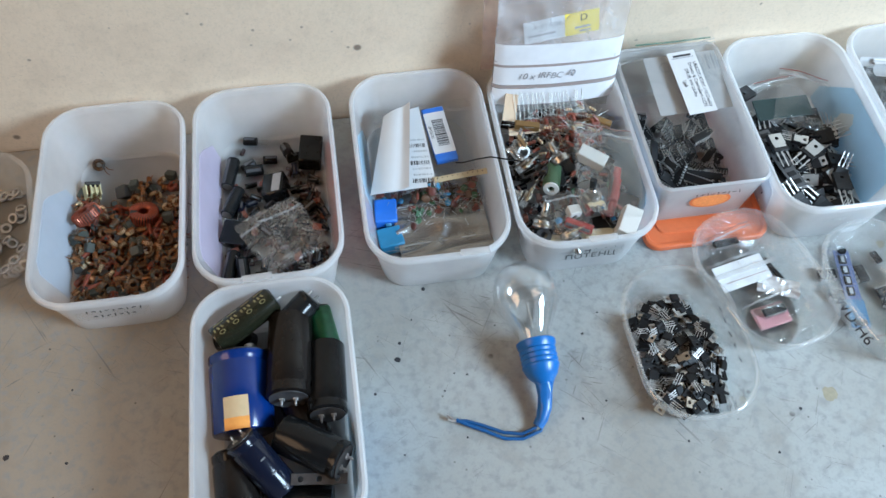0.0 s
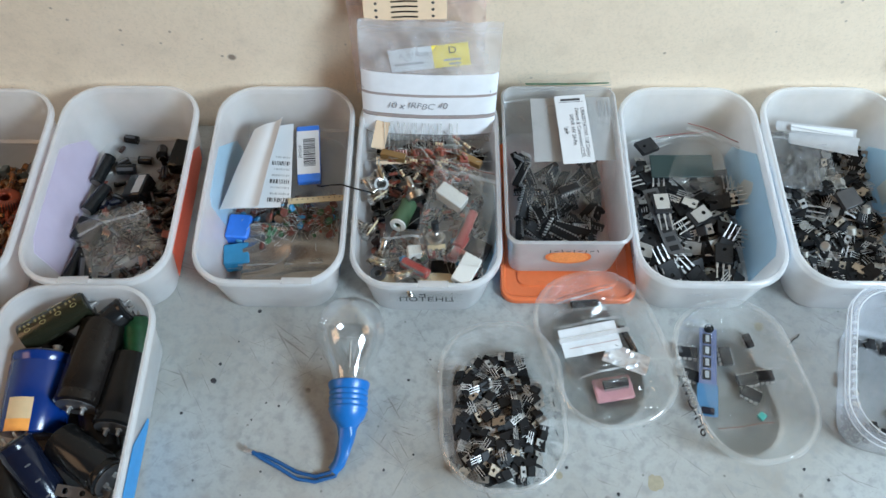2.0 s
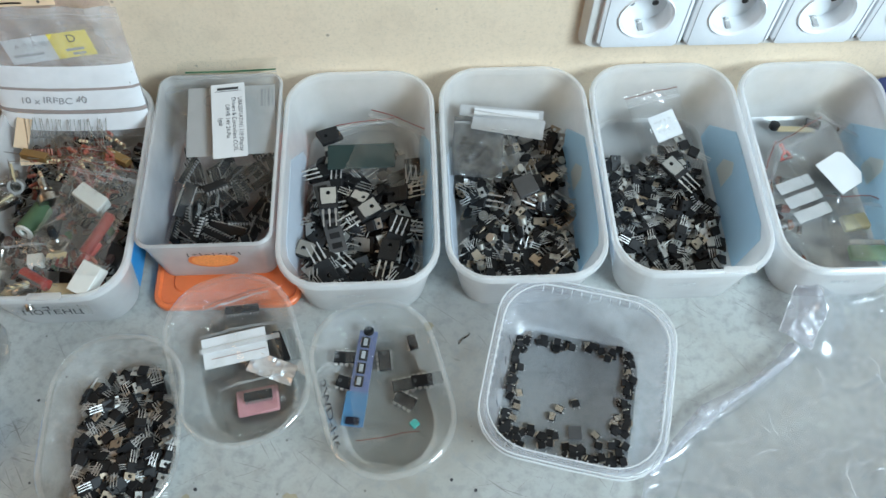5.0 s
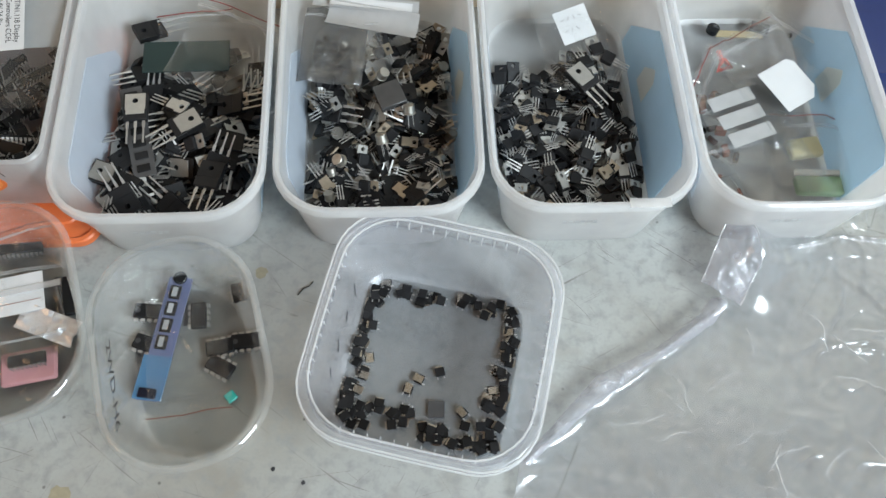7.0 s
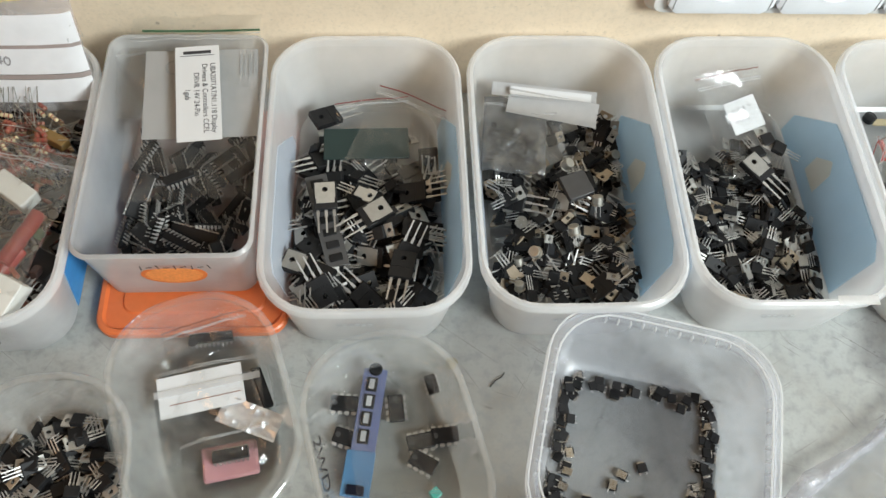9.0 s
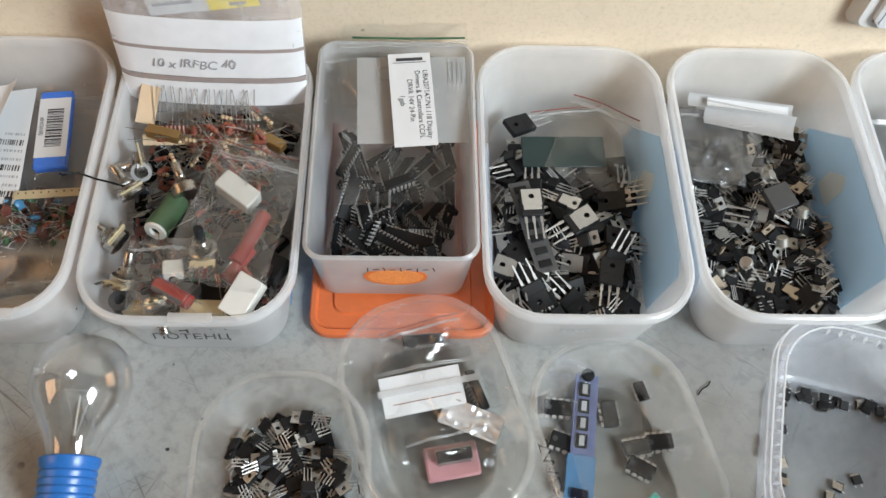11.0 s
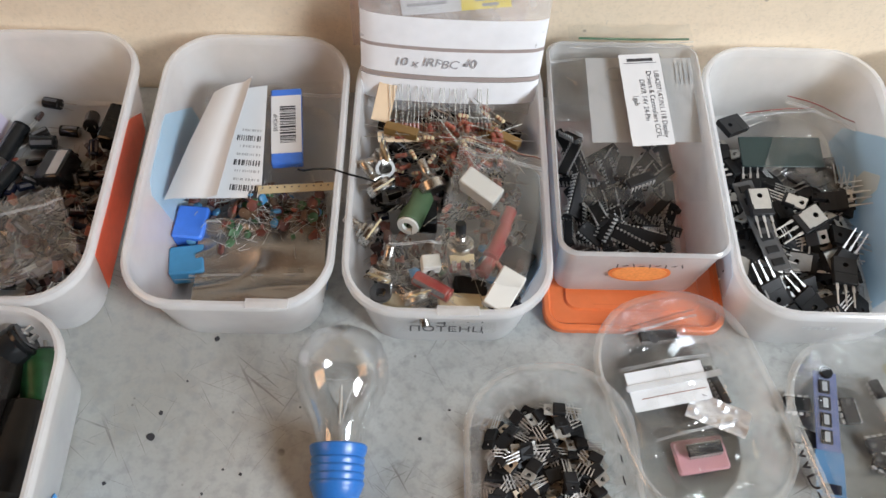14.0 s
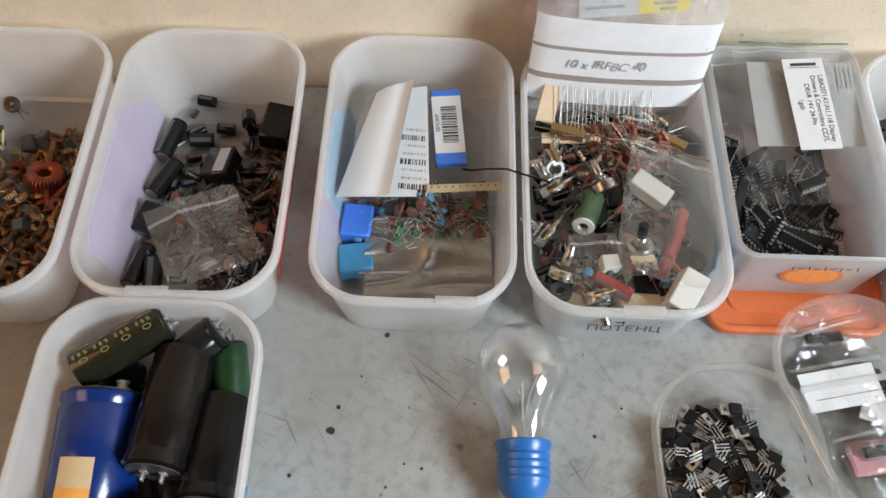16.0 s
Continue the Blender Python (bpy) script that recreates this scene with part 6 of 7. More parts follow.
inner = card(chipbag, "inner_sheet", 0.004, 0.008, -0.0005, 0.070, 0.062, sheer("grey_sheet", (0.62, 0.62, 0.62), 0.25, 0.4, 0.3, 1.3, 0.2, 60.0, 0.05), "pale grey sheet")
words("SD", 0.0155, GREYINK, inner, pose(-0.014, 0.019, 0.0008, 0, 0, 180), "print")
for x, w, hh in ((0.030, 0.0015, 0.016), (0.027, 0.001, 0.016), (0.0245, 0.002, 0.016), (0.033, 0.001, 0.016)):
    part("print_bar", Shape().box(x, 0.019, 0.0008, w, hh, 0.0001, 0.00002), GREYINK, inner)
plabel = card(chipbag, "product_label", 0.004, 0.004, 0.0072, 0.027, 0.066, PAPER, "white product label", turn=3)
part("maker_mark", Shape().box(0, 0, 0, 0.017, 0.0022, 0.0001, 0.00002), INK, plabel, m=pose(0, 0.0285, 0.0004))
part("maker_rule", Shape().box(0, 0, 0, 0.021, 0.0004, 0.0001, 0.00002), INK, plabel, m=pose(0, 0.0262, 0.0004))
for x, text in ((0.0092, "UBA2071AT/N1.118 Display"), (0.0042, "Drivers & Controllers CCFL"), (-0.0010, "DRVR 14V 24-Pin"), (-0.0065, "1gab")):
    words(text, 0.0047, INK, plabel, pose(x, -0.004 if len(text) > 20 else -0.001, 0.0004, 0, 0, -90), thin=0.88)
zip_bag("second clear bag tucked behind the first", pose(0.113, 0.236, 0.056, 12, 0, 4), 0.036, 0.050, seed=15, puff=0.004, film=BAGFILM)
green_edge = thing("green_bag_edge", "thin green sealed edge of a folded bag", "bag", m=pose(0.150, 0.2635, 0.0715))
part("edge", Shape().tube([(-0.038, 0, 0.001), (0, 0.001, 0.0), (0.036, 0.002, 0.0005)], 0.0007, 6), GREENWRAP, green_edge)

# ---- power transistors ----
hp = Heap(inside("power"), 0.098, 0.172, 0.002, 16)
P = [("to247", to247, 16, 40, 5), ("t_metal", lambda: to220("metal"), 10, 28, 4.5), ("t_full", lambda: to220("full"), 10, 28, 4.5)]
deep = Buried()
for i in range(190):
    key, build, sx, sy, sz = hp.rg.choice((P[0], P[0], P[1], P[2], P[2], P[0]))
    k = 0.92
    m = hp.drop(sx * k * MM, sy * 0.62 * MM, sz * 0.8 * MM, hp.rg.uniform(-0.046, 0.046), hp.rg.triangular(-0.086, 0.064, -0.02) if i < 90 else hp.rg.uniform(-0.086, 0.045), hp.rg.uniform(0, 360), 16, flip=hp.rg.random() < (0.15 if key == "to247" else 0.35)) @ Matrix.Diagonal((k, k, k, 1))
    (deep.add if i < 105 else put)(key, build, m)
deep.done("transistor_heap", "heap of black power transistors deep in the tub", "transistors")
ctray = thing("component_strip", "dark strip of carrier tape lying on transistors", "tape", m=pose(0.229, 0.147, 0.030, 3, 0, 14))
part("strip", Shape().box(0, 0, 0, 0.014, 0.066, 0.001, 0.0002), EPOXYGREY, ctray)
for i in range(7):
    part("pocket", Shape().box(0, 0, 0.0008, 0.008, 0.005, 0.0008, 0.0002), EPOXY, ctray, m=pose(0, -0.027 + 0.009 * i, 0))
put("to247", None, pose(0.2285, 0.158, 0.0335, 2, 0, 4) @ pose(0, 0, 0.005, 0, 180, 0))
put("to247", None, pose(0.2575, 0.149, 0.0310, 3, 4, -58) @ pose(0, 0, 0.005, 0, 180, 0))
put("t_metal", None, pose(0.2475, 0.166, 0.030, 4, 0, -118) @ pose(0, 0, 0.005, 0, 180, 0))
put("to247", None, pose(0.2275, 0.232, 0.022, 12, 0, 120))
put("to247", None, pose(0.2755, 0.112, 0.0275, -6, 0, -12))
put("to247", None, pose(0.2145, 0.118, 0.0230, 4, 0, 70) @ pose(0, 0, 0.005, 0, 180, 0))
pouch = thing("dark_sleeve", "dark green plastic sleeve on the transistors", "sleeve", m=pose(0.2535, 0.206, 0.029, 6, 0, 1))
part("film", Shape().box(0, 0, 0, 0.056, 0.023, 0.0016, 0.0004), GREENBAG, pouch)
zip_bag("clear zip bag with a red edge line", pose(0.279, 0.2105, 0.030, 10, 6, -22), 0.060, 0.062, seed=17, puff=0.004, line=REDCAP, film=FILM)
zip_bag("clear zip bag folded against the tub wall", pose(0.259, 0.226, 0.028, 22, 0, 8), 0.050, 0.030, seed=18, puff=0.004, line=REDCAP, film=FILM)

# ---- mixed transistors ----
hp = Heap(inside("mixed"), 0.100, 0.174, 0.008, 17)
K = [P[1], P[2], ("t_warm", lambda: to220("warm"), 10, 28, 4.5), ("to92", to92, 5, 17, 4), ("to92", to92, 5, 17, 4), P[0], ("can", metal_can, 9, 9, 7)]
deep = Buried()
for i in range(290):
    key, build, sx, sy, sz = hp.rg.choice(K if i % 5 else K[:3])
    k = 0.88
    m = hp.drop(sx * k * MM, sy * 0.7 * MM, sz * 0.7 * MM, hp.rg.uniform(-0.047, 0.047), hp.rg.triangular(-0.086, 0.080, -0.01) if i < 160 else hp.rg.uniform(-0.086, 0.062), hp.rg.uniform(0, 360), 24, flip=hp.rg.random() < 0.2 and key[0] == "t", side=hp.rg.choice((0, 80, 150)) if key == "can" else 0) @ Matrix.Diagonal((k, k, k, 1))
    (deep.add if i < 180 else put)(key, build, m)
deep.done("transistor_heap", "heap of mixed black transistors deep in the tub", "transistors")
for x, y in ((0.3815, 0.179), (0.357, 0.116), (0.382, 0.129), (0.399, 0.150)):
    put("can", None, pose(x, y, 0.041, hp.rg.uniform(-40, 20), hp.rg.uniform(-30, 30)))
put("flat_pack", lambda: block("power_module", 17, 17, 5, EPOXYGREY, "dark grey square power module with faint print", "chip", legs=5), pose(0.387, 0.163, 0.040, 5, -4, 20))
papers = thing("folded_papers", "white folded paper and film on the transistors", "paper", m=pose(0.3715, 0.2265, 0.043, 10, 0, -8))
card(papers, "white_sheet", 0, 0.006, 0.003, 0.070, 0.010, GREYSHEET, curl=0.0025)
card(papers, "paper_strip", 0.004, 0.005, 0.0062, 0.054, 0.006, PAPER, curl=0.001)
card(papers, "second_sheet", 0.006, -0.005, 0.003, 0.060, 0.018, GREYSHEET, curl=0.004, turn=-5)
zip_bag("grey film bag holding flat parts", pose(0.351, 0.205, 0.039, 6, 0, -6), 0.042, 0.058, GREYFILM, seed=20, puff=0.004)
zip_bag("narrow smoky bag lying across the parts", pose(0.372, 0.203, 0.042, 3, 0, 6), 0.022, 0.040, seed=21, puff=0.003)

# ---- small transistors ----
hp = Heap(inside("small"), 0.098, 0.172, 0.002, 18)
deep = Buried()
for i in range(235):
    key, build, sx, sy, sz = hp.rg.choice((P[1], P[1], P[2], P[2], K[2], P[2], P[1], P[2]))
    k = 0.86
    m = hp.drop(sx * k * MM, sy * 0.7 * MM, sz * 0.7 * MM, hp.rg.uniform(-0.048, 0.038), hp.rg.triangular(-0.088, 0.060, -0.03) if i < 130 else hp.rg.uniform(-0.086, 0.045), hp.rg.uniform(0, 360), 20, flip=hp.rg.random() < 0.36) @ Matrix.Diagonal((k, k, k, 1))
    (deep.add if i < 140 else put)(key, build, m)
deep.done("transistor_heap", "heap of small black transistors deep in the tub", "transistors")
put("to247", None, pose(0.515, 0.182, 0.028, 6, 0, 38) @ pose(0, 0, 0.005, 0, 180, 0))
z = zip_bag("small clear bag with a paper note and transistors", pose(0.511, 0.222, 0.030, 22, 0, 14), 0.048, 0.076, seed=22, puff=0.005, line=REDBROWN, film=FILM)
nt = card(z, "paper_note", 0.002, 0.004, 0.004, 0.024, 0.023, PAPER, "white handwritten note", turn=8)
for i in range(7):
    part("pen_stroke", Shape().box(0, 0, 0, 0.0028, 0.0005, 0.0001, 0.00003), PENCIL, nt, m=pose(-0.007 + 0.0042 * (i % 4), 0.005 - 0.008 * (i // 4), 0.0005, 0, 0, 50 * i))
for x, y, r in ((0.528, 0.206, 20), (0.517, 0.200, -160), (0.536, 0.200, 60)):
    put("t_metal", None, pose(x, y, 0.026, 8, 0, r))

# ---- little bags ----
zip_bag("clear zip bag with a blank white label", pose(0.645, 0.182, 0.030, 6, 4, 32), 0.062, 0.085, seed=24, puff=0.005, line=REDBROWN, film=BAGFILM)
wl = thing("blank_label", "blank white paper label inside a bag", "label", m=pose(0.648, 0.171, 0.0375, 6, 4, 32))
part("paper", Shape().plate([(-0.015, -0.016), (0.009, -0.016), (0.016, -0.009), (0.016, 0.012), (0.012, 0.016), (-0.015, 0.016)], 0, 0.0003), PAPER, wl)
sb = zip_bag("clear bag with white writing stripes", pose(0.629, 0.134, 0.022, 4, 0, 20), 0.055, 0.095, seed=25, puff=0.005, film=BAGFILM)
for y in (0.036, 0.022, 0.008):
    card(sb, "white_stripe", -0.006, y, 0.0052, 0.032, 0.010, GREYSHEET)
zip_bag("clear bag with green and yellow parts", pose(0.663, 0.118, 0.018, 6, 0, -8), 0.060, 0.080, seed=26, puff=0.005, line=REDCAP, film=BAGFILM)
gl = thing("yellow_part", "yellow-green moulded part inside a bag", "component", m=pose(0.661, 0.137, 0.010, 0, 0, 8))
part("body", Shape().box(0, 0, 0.003, 0.022, 0.014, 0.006, 0.001), YELLOW, gl)
gl = thing("green_part", "pale green moulded part inside a bag", "component", m=pose(0.667, 0.109, 0.008, 0, 0, -3))
part("body", Shape().box(0, 0, 0.003, 0.034, 0.013, 0.006, 0.001), surface("pale_green", (0.25, 0.42, 0.22), 0.5), gl)
part("white_band", Shape().box(0, 0.009, 0.005, 0.034, 0.004, 0.003, 0.0006), WHITECER, gl)
redp = thing("red_part", "bright red bent plastic part", "component", m=pose(0.619, 0.205, 0.012, 0, 0, 10))
part("body", Shape().tube([(0, 0.011, 0.004), (-0.001, 0.002, 0.004), (-0.006, -0.004, 0.003), (0.004, -0.003, 0.003), (0.001, 0.004, 0.004)], 0.0018, 8), REDPL, redp)
strapt = thing("cable_tag", "cream strip with a black round knob", "tag", m=pose(0.640, 0.239, 0.006, 0, 0, -4))
part("strip", Shape().box(0, 0, 0, 0.034, 0.006, 0.0015, 0.0004), CREAM, strapt)
part("knob", Shape().lathe([(0.003, 0), (0.0045, 0.001), (0.0045, 0.005), (0.003, 0.006)], 16), SLEEVE, strapt, "black round knob", pose(-0.020, 0.001, 0))
zip_bag("clear zip bag lying across other bags", pose(0.622, 0.172, 0.024, 8, -4, 62), 0.050, 0.070, seed=41, puff=0.006, line=REDCAP)
zip_bag("crumpled clear bag at the back of the tub", pose(0.655, 0.205, 0.020, 12, 5, -35), 0.052, 0.066, seed=42, puff=0.006)
zip_bag("clear bag of small dark parts", pose(0.610, 0.108, 0.018, 4, 0, 12), 0.048, 0.066, seed=43, puff=0.006)
hp = Heap(inside("bags"), 0.098, 0.172, 0.002, 19)
for i in range(22):
    key, build, sx, sy, sz = hp.rg.choice((E4, E6, E5, E2, E6))
    put(key, build, hp.drop(sx * MM, sy * MM, sz * MM, hp.rg.uniform(-0.048, -0.01), hp.rg.uniform(-0.085, 0.03), hp.rg.uniform(0, 360), 12))
put("eb", None, pose(0.655, 0.243, 0.004, 0, 0, 70))
put("ee", None, pose(0.682, 0.206, 0.004, 0, 0, 50))
put("ee", None, pose(0.680, 0.238, 0.004, 0, 0, 100))
bluec = thing("blue_case", "dark blue plastic case beside the tubs", "case", m=pose(0.738, 0.222, 0.0005))
part("shell", Shape().loft([rounded(0.070, 0.090, 0.008, 0.0, 4), rounded(0.074, 0.094, 0.01, 0.003, 4), rounded(0.074, 0.094, 0.01, 0.036, 4), rounded(0.070, 0.090, 0.009, 0.040, 4)]), surface("dark_blue_plastic", (0.010, 0.025, 0.12), 0.4), bluec)
part("latch", Shape().box(-0.0, -0.0475, 0.020, 0.018, 0.002, 0.010, 0.0005), SLEEVE, bluec, "black latch")


# ---- large capacitors ----
def big_capacitor(d, l, sleeve, label, m, studs="snap", rim=True):
    r = d / 2 * MM
    t = thing("large_capacitor", label, "capacitor", "large capacitors", m=m)
    L = l * MM
    prof = [(0.9 * r, 0.0), (r, 0.0012), (r, 0.09 * L), (0.955 * r, 0.12 * L), (0.955 * r, 0.135 * L), (r, 0.165 * L), (r, L - 0.002), (0.97 * r, L - 0.0006), (0.9 * r, L)] if rim else [(0.92 * r, 0.0), (r, 0.001), (r, L - 0.0015), (0.94 * r, L)]
    part("sleeve", Shape().lathe(prof, 36, m=pose(0, L / 2, 0, 90)), sleeve, t)
    part("end_plate", Shape().lathe([(0.86 * r, 0), (0.86 * r, 0.0006), (0.80 * r, 0.0003)], 28, m=pose(0, L / 2 + 0.0004, 0, -90)), EPOXYGREY, t, "dark end plate")
    for k in (-1, 1):
        if studs == "screw":
            part("terminal", Shape().lathe([(0.0045, 0), (0.0045, 0.003), (0.003, 0.0035), (0.003, 0.0055), (0.0038, 0.006), (0.0038, 0.007)], 14, m=pose(k * 0.36 * r, L / 2 + 0.0006, 0, -90)), TIN, t, "screw terminal")
        else:
            part("terminal", Shape().box(k * 0.3 * r, L / 2 + 0.003, 0, 0.0014, 0.006, 0.004, 0.0003).box(k * 0.3 * r, L / 2 + 0.001, 0, 0.004, 0.0015, 0.0045, 0.0003), TIN, t, "snap-in terminal")
    return t


blue = big_capacitor(47, 62, BLUESLEEVE, "large bright blue capacitor with a worn label", pose(-0.2690, -0.014, 0.031, 8, 0, 1), "screw")
patch = part("label", Shape().loft([[(0.0238 * math.sin(a), y, 0.0238 * math.cos(a)) for a in (-0.45, -0.25, -0.05, 0.15, 0.35)] + [(0.0234 * math.sin(a), y, 0.0234 * math.cos(a)) for a in (0.35, 0.15, -0.05, -0.25, -0.45)] for y in (-0.030, -0.006)]), CREAMPAPER, blue, "torn cream and orange label")
part("label_base", Shape().loft([[(0.0241 * math.sin(a), y, 0.0241 * math.cos(a)) for a in (-0.45, -0.2, 0.05, 0.35)] + [(0.0238 * math.sin(a), y, 0.0238 * math.cos(a)) for a in (0.35, 0.05, -0.2, -0.45)] for y in (-0.031, -0.022)]), ORANGEPAPER, blue)
big_capacitor(35, 68, SLEEVEBROWN, "large black capacitor lying on others", pose(-0.2295, 0.007, 0.041, 3, 0, 176))
big_capacitor(31, 58, SLEEVE, "large glossy black capacitor beside the tub wall", pose(-0.2035, -0.012, 0.034, 4, 0, 178))
ol = big_capacitor(23, 54, OLIVE, "olive-green capacitor with pale printed rings", pose(-0.262, 0.041, 0.047, 4, 0, -57), rim=False)
for i in range(4):
    a = 0.15
    ringp = [(0.0016 * math.cos(6.283 * j / 16), 0.0026 * math.sin(6.283 * j / 16)) for j in range(16)]
    part("printed_ring", Shape().loft([[(x * k2, y * k2, zz) for x, y in ringp] for k2, zz in ((1, 0), (0.72, 0), (0.72, 0.0002), (1, 0.0002))], closed=True), GOLDINK, ol, m=pose(0.0022, -0.019 + 0.0125 * i, 0.0115, 0, 8))
    part("print_line", Shape().box(0, 0, 0, 0.0012, 0.009, 0.0002, 0.00005), GOLDINK, ol, m=pose(-0.0066, -0.018 + 0.0125 * i, 0.0097, 0, -35))
    for k in range(3):
        part("print_mark", Shape().box(0, 0, 0, 0.0030, 0.0016, 0.0002, 0.00005), GOLDINK, ol, m=pose(-0.0022, -0.0235 + 0.0125 * i + 0.0034 * k, 0.01145, 0, -11, 12 * k))
big_capacitor(30, 52, SLEEVE, "large black capacitor lying askew", pose(-0.2175, -0.066, 0.041, 4, 0, -124))
big_capacitor(32, 62, SLEEVEBROWN, "large dark brown capacitor low in the tub", pose(-0.2745, -0.090, 0.028, 4, 0, 4))
t = big_capacitor(26, 50, NAVY, "black capacitor with its terminals facing up", pose(-0.254, -0.074, 0.040, 32, 0, 38))
for i in range(3):
    part("print_line", Shape().box(0, 0, 0, 0.004, 0.0012, 0.0002, 0.00005), DULLSTRIPE, t, m=pose(0.002, 0.006 - 0.013 * i, 0.0131))
big_capacitor(22, 30, SLEEVE, "short black capacitor at the back of the tub", pose(-0.221, 0.043, 0.044, 12, 0, -50))
big_capacitor(22, 34, GREENWRAP, "green-wrapped capacitor half hidden", pose(-0.2035, 0.033, 0.030, 14, 0, 10), rim=False)
big_capacitor(24, 40, SLEEVE, "black capacitor deep in the tub", pose(-0.280, 0.040, 0.018, 0, 0, 60))
big_capacitor(28, 50, SLEEVE, "black capacitor under the others", pose(-0.232, -0.100, 0.018, 0, 0, 80))
big_capacitor(28, 50, SLEEVEBROWN, "black capacitor under the others", pose(-0.225, -0.030, 0.017, 0, 0, 20))
big_capacitor(24, 44, SLEEVE, "black capacitor under the others", pose(-0.262, 0.015, 0.015, 0, 0, 95))
bracket = thing("metal_bracket", "dark metal strip with round holes", "bracket", m=pose(-0.214, -0.090, 0.040, 6, -4, -8))
for i in range(3):
    part("link", Shape().holed(0.014, -0.004, 0.004, 0, 0, 0.0022, 0, 0.0008), EPOXYGREY, bracket, m=pose(-0.0135 + 0.0135 * i, 0, 0))

# ---- clear tubs in front ----
hp = Heap(inside("g1"), 0.076, 0.110, 0.004, 21)
deep = Buried()
for i in range(150):
    key, build, sx, sy, sz = hp.rg.choice((P[1], P[1], P[2], P[1], P[2], P[2], K[2]))
    a, r, k = hp.rg.uniform(0, 6.283), hp.rg.random() ** 0.5, 0.84
    m = hp.drop(sx * k * MM, sy * 0.74 * MM, sz * 0.62 * MM, 0.038 * r * math.cos(a), 0.055 * r * math.sin(a), hp.rg.uniform(0, 360), 18, flip=hp.rg.random() < 0.32) @ Matrix.Diagonal((k, k, k, 1))
    (deep.add if i < 60 else put)(key, build, m)
deep.done("transistor_heap", "heap of small transistors in a clear tub", "transistors")
hp = Heap(inside("g0"), 0.062, 0.100, 0.002, 22)
for i in range(60):
    put("washer", ring_washer, hp.drop(0.010, 0.010, 0.002, hp.rg.uniform(-0.03, 0.03), hp.rg.uniform(-0.05, 0.05), hp.rg.uniform(0, 360), 25))

holed = zip_bag("clear bag with a red line and punched hole", pose(0.162, 0.067, 0.016, 8, 0, 17), 0.050, 0.038, seed=31, puff=0.003, line=REDBROWN, film=FILM)
part("hang_hole", Shape().lathe([(0.0028, 0), (0.0028, 0.0003)], 14), DARK, holed, "round hang hole", m=holed.matrix_basis.inverted() @ pose(0.153, 0.0695, 0.0225))
zb = zip_bag("clear bag with a white card and red print line", pose(0.165, 0.035, 0.014, 4, 0, 12), 0.060, 0.062, seed=32, puff=0.004, film=FILM)
wc = card(zb, "white_card", -0.004, 0.008, 0.0028, 0.048, 0.024, PAPER, "white card")
part("red_rule", Shape().box(0, 0, 0, 0.040, 0.0004, 0.0001, 0.00002), REDBROWN, wc, m=pose(0.002, -0.005, 0.0004))
card(zb, "closure", 0, 0.010, 0.0042, 0.060, 0.004, ZIPM)
foil = thing("foil_blister", "crumpled silver foil blister pack", "packet", m=pose(0.188, 0.026, 0.012, 8, 0, -22))
s, pts = Shape(), []
for i in range(13):
    for j in range(19):
        x, y = (j / 18 - 0.5) * 0.036, (i / 12 - 0.5) * 0.016
        pts.append((x, y, 0.0035 * abs(noise.noise(Vector((x * 190, y * 190, 4)))) + 0.003))
fc = [[i * 19 + j, i * 19 + j + 1, i * 19 + j + 20, i * 19 + j + 19] for i in range(12) for j in range(18)]
s.add(pts, fc).add([(x, y, z - 0.001) for x, y, z in pts], [q[::-1] for q in fc])
part("foil", s, surface("silver_foil", (0.72, 0.73, 0.75), 0.3, 0.55, 0.1, 200, 0.3), foil)
foam = thing("pink_foam", "piece of pink antistatic foam", "foam", m=pose(0.177, 0.004, 0.003, 0, 0, 10))
part("slab", Shape().box(0, 0, 0.002, 0.031, 0.020, 0.004, 0.0012), PINKFOAM, foam)
put("c16", None, pose(0.178, 0.006, 0.0115, 0, 0, 100))
put("c20", None, pose(0.160, 0.078, 0.008, 10, 0, 100))
put("c20", None, pose(0.192, 0.046, 0.008, 0, 30, 22))
zip_bag("crinkled clear bag round a chip", pose(0.181, 0.001, 0.013, 4, 0, 14), 0.056, 0.044, seed=33, puff=0.006, film=FILM)


def soic():
    ob = chip(8, 5.0, 2.2, 2.0, 1.6)
    return tagged(ob, "small square black chip with short legs", "chip", "loose chips")


for x, y, z, r in ((0.2925, 0.047, 0.004, 15), (0.2405, 0.036, 0.005, 85), (0.2425, 0.0155, 0.005, 70), (0.299, 0.0155, 0.005, 95), (0.285, 0.012, 0.006, 100), (0.286, 0.0, 0.006, 60), (0.271, 0.032, 0.006, 5)):
    put("soic", soic, pose(x, y, z, 0, 0, r) @ Matrix.Diagonal((1.35, 1.35, 1.35, 1)))
ctape = thing("carrier_tape", "clear blue-tinted carrier tape with black chips", "tape", m=pose(0.2535, 0.018, 0.009, 0, 0, -9))
BLUETAPE = sheer("blue_tinted_tape", (0.30, 0.36, 0.62), 0.5, 0.4, 0.15, 1.4, 0.1, 60, 0.05)
part("strip", Shape().box(0, 0, 0, 0.014, 0.076, 0.0012, 0.0003), BLUETAPE, ctape)
for i in range(4):
    part("taped_chip", Shape().box(-0.001, 0, 0.001, 0.0065, 0.0085, 0.002, 0.0004), EPOXY, ctape, m=pose(0, 0.028 - 0.0105 * i, 0))
    part("chip_print", Shape().box(-0.001, 0, 0.0021, 0.003, 0.006, 0.0001, 0.00002), GREYINK, ctape, m=pose(0, 0.028 - 0.0105 * i, 0))
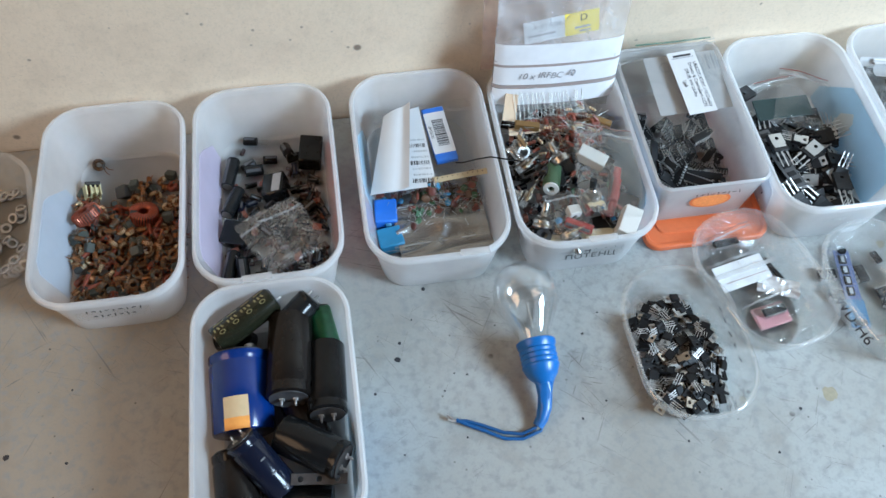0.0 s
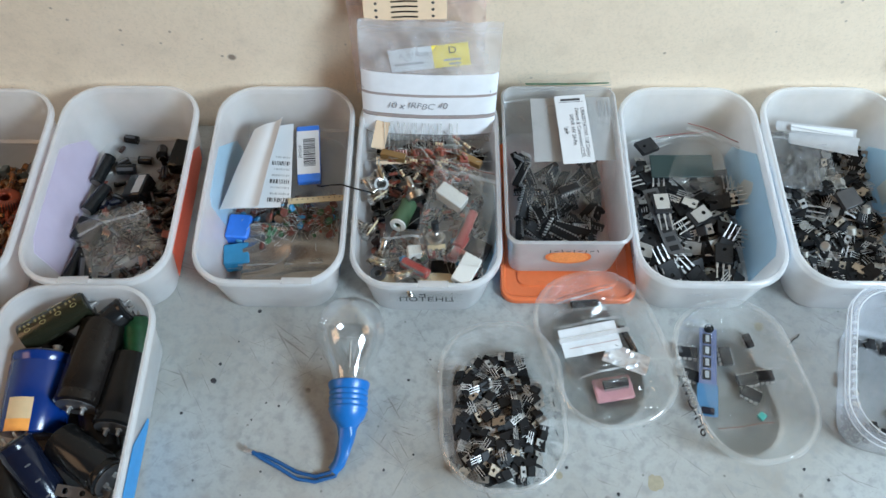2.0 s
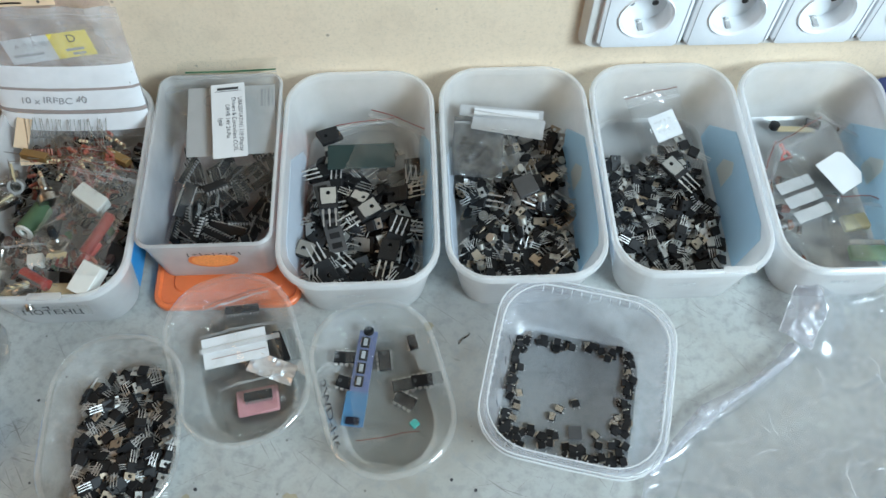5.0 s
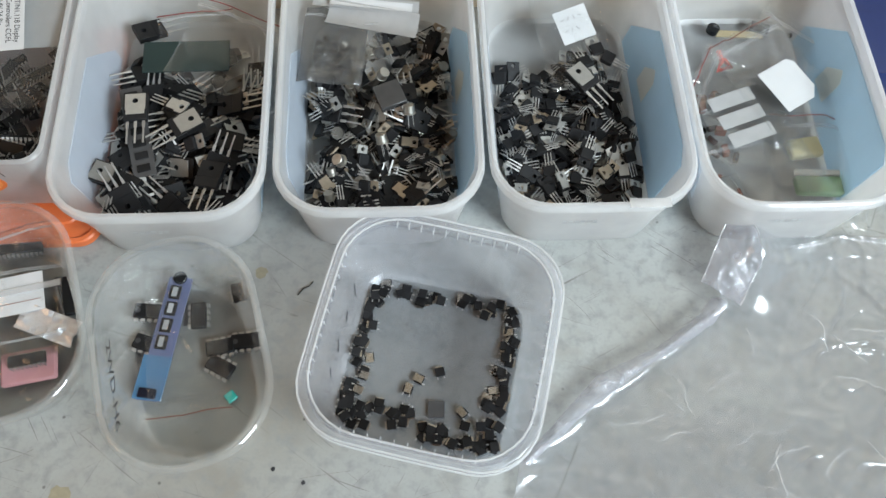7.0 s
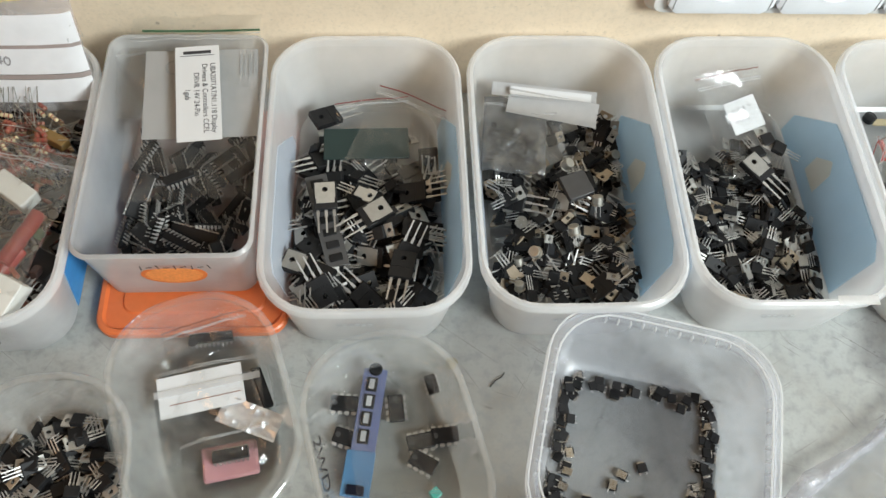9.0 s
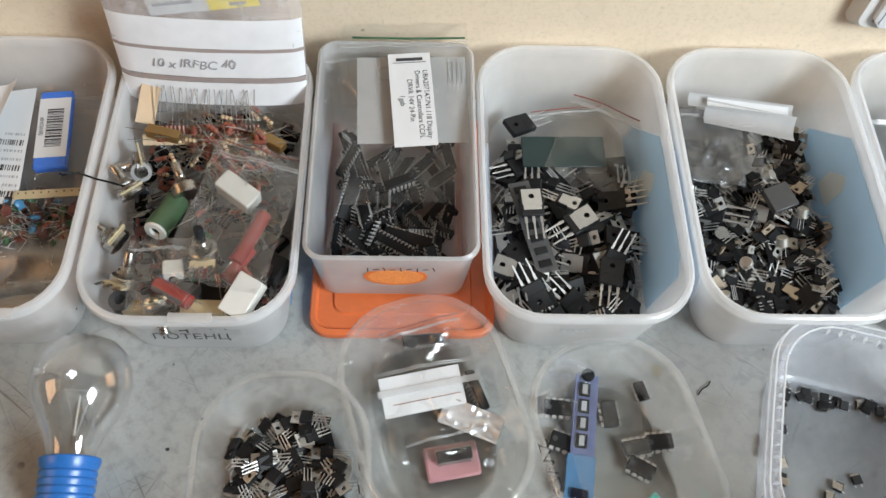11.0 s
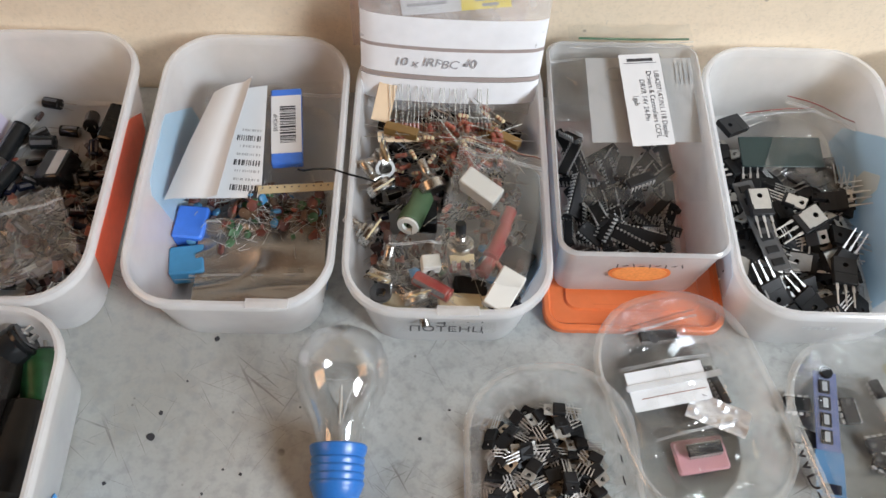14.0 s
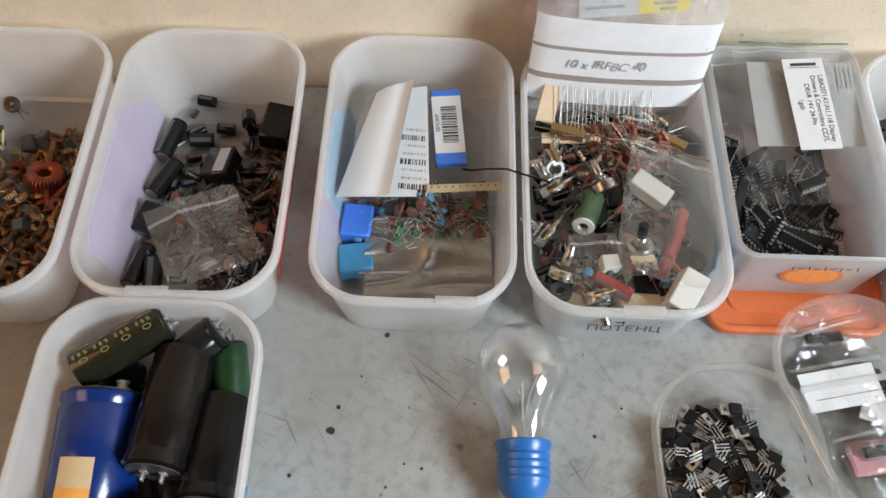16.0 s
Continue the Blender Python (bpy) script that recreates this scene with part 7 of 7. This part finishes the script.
for i in range(14):
    part("sprocket_hole", Shape().box(0.0048, 0, 0.0008, 0.0018, 0.0016, 0.0002, 0.00005), BLUETAPE, ctape, m=pose(0, 0.034 - 0.0042 * i, 0))
part("knob", Shape().lathe([(0.0036, 0), (0.0040, 0.0006), (0.0040, 0.002), (0.0034, 0.0026)], 18), SLEEVE, ctape, "black round end", pose(0.0, 0.037, 0.001))
part("blue_end", Shape().box(0, 0, 0, 0.0165, 0.026, 0.0012, 0.0003), sheer("light_blue_tape", (0.18, 0.42, 0.66), 0.5, 0.4, 0.2, 1.4, 0.1, 60, 0.05), ctape, "light blue tape end", pose(-0.0005, -0.025, 0.0015))
part("end_chip", Shape().box(0, 0, 0, 0.0100, 0.0055, 0.0018, 0.0004), NAVY, ctape, m=pose(-0.0005, -0.0345, 0.003))
zip_bag("clear zip bag with a red line in the tub", pose(0.268, 0.010, 0.013, 3, 0, 8 + 180), 0.046, 0.086, seed=34, puff=0.003, line=REDBROWN, film=CLEANFILM, zip_mat=CLEAR)
bit = thing("teal_chip", "tiny teal square part", "component", m=pose(0.2925, -0.017, 0.002, 0, 0, 40))
part("body", Shape().box(0, 0, 0.0012, 0.006, 0.006, 0.0024, 0.0005), TEAL, bit)

# ---- tiny parts along the walls of the square tub ----
g4 = inside("g4")
rg = random.Random(41)
for i in range(140):
    side = rg.choice((0, 0, 1, 1, 1, 2, 2, 3, 3, 3))
    u = rg.uniform(-0.046, 0.046)
    v = 0.0455 - abs(rg.gauss(0, 0.0042))
    if side == 0:
        v = 0.0455 - abs(rg.gauss(0, 0.009))
    x, y = [(u, -v), (v, u), (u, v), (-v, u)][side]
    if abs(x) > 0.0405 and abs(y) > 0.0405:
        x, y = 0.93 * x, 0.93 * y
    put("dpak", dpak, g4 @ pose(x, y, 0.0018 + (0.0024 if rg.random() < 0.3 else 0.0), rg.uniform(-12, 12), rg.choice((0, 0, 0, 0, 180, 8, -9)), rg.choice((0, 90, 180, 270)) + rg.gauss(0, 16)) @ Matrix.Diagonal((0.92, 0.92, 0.92, 1)))
for x, y, r in ((0.401, -0.010, 60), (0.394, -0.016, -20), (0.413, -0.006, 10), (0.425, -0.031, 40), (0.413, -0.040, 130), (0.402, -0.038, 5), (0.387, -0.030, 70), (0.372, -0.026, 30)):
    put("dpak", None, pose(x, y, 0.0018, 0, 180 * (r % 20 == 0), r) @ pose(0, 0, -0.0023 if r % 20 == 0 else 0) @ Matrix.Diagonal((0.92, 0.92, 0.92, 1)))
put("square_chip", lambda: block("square_chip", 9.5, 9.5, 1.6, EPOXYGREY, "thin dark grey square chip", "chip"), pose(0.410, -0.028, 0.0018, 0, 0, -3))

# ---- twig of wire on the bench ----
tw = thing("wire_clipping", "short dark clipped wire lying on the bench", "wire", m=pose(0.333, 0.050, 0.0008, 0, 0, 42) @ Matrix.Diagonal((0.7, 0.7, 0.7, 1)))
part("strand", Shape().tube([(-0.009, 0, 0), (-0.002, 0.0012, 0.0004), (0.004, -0.0004, 0.0003), (0.009, 0.0008, 0)], 0.0005, 6), SLEEVEBROWN, tw)
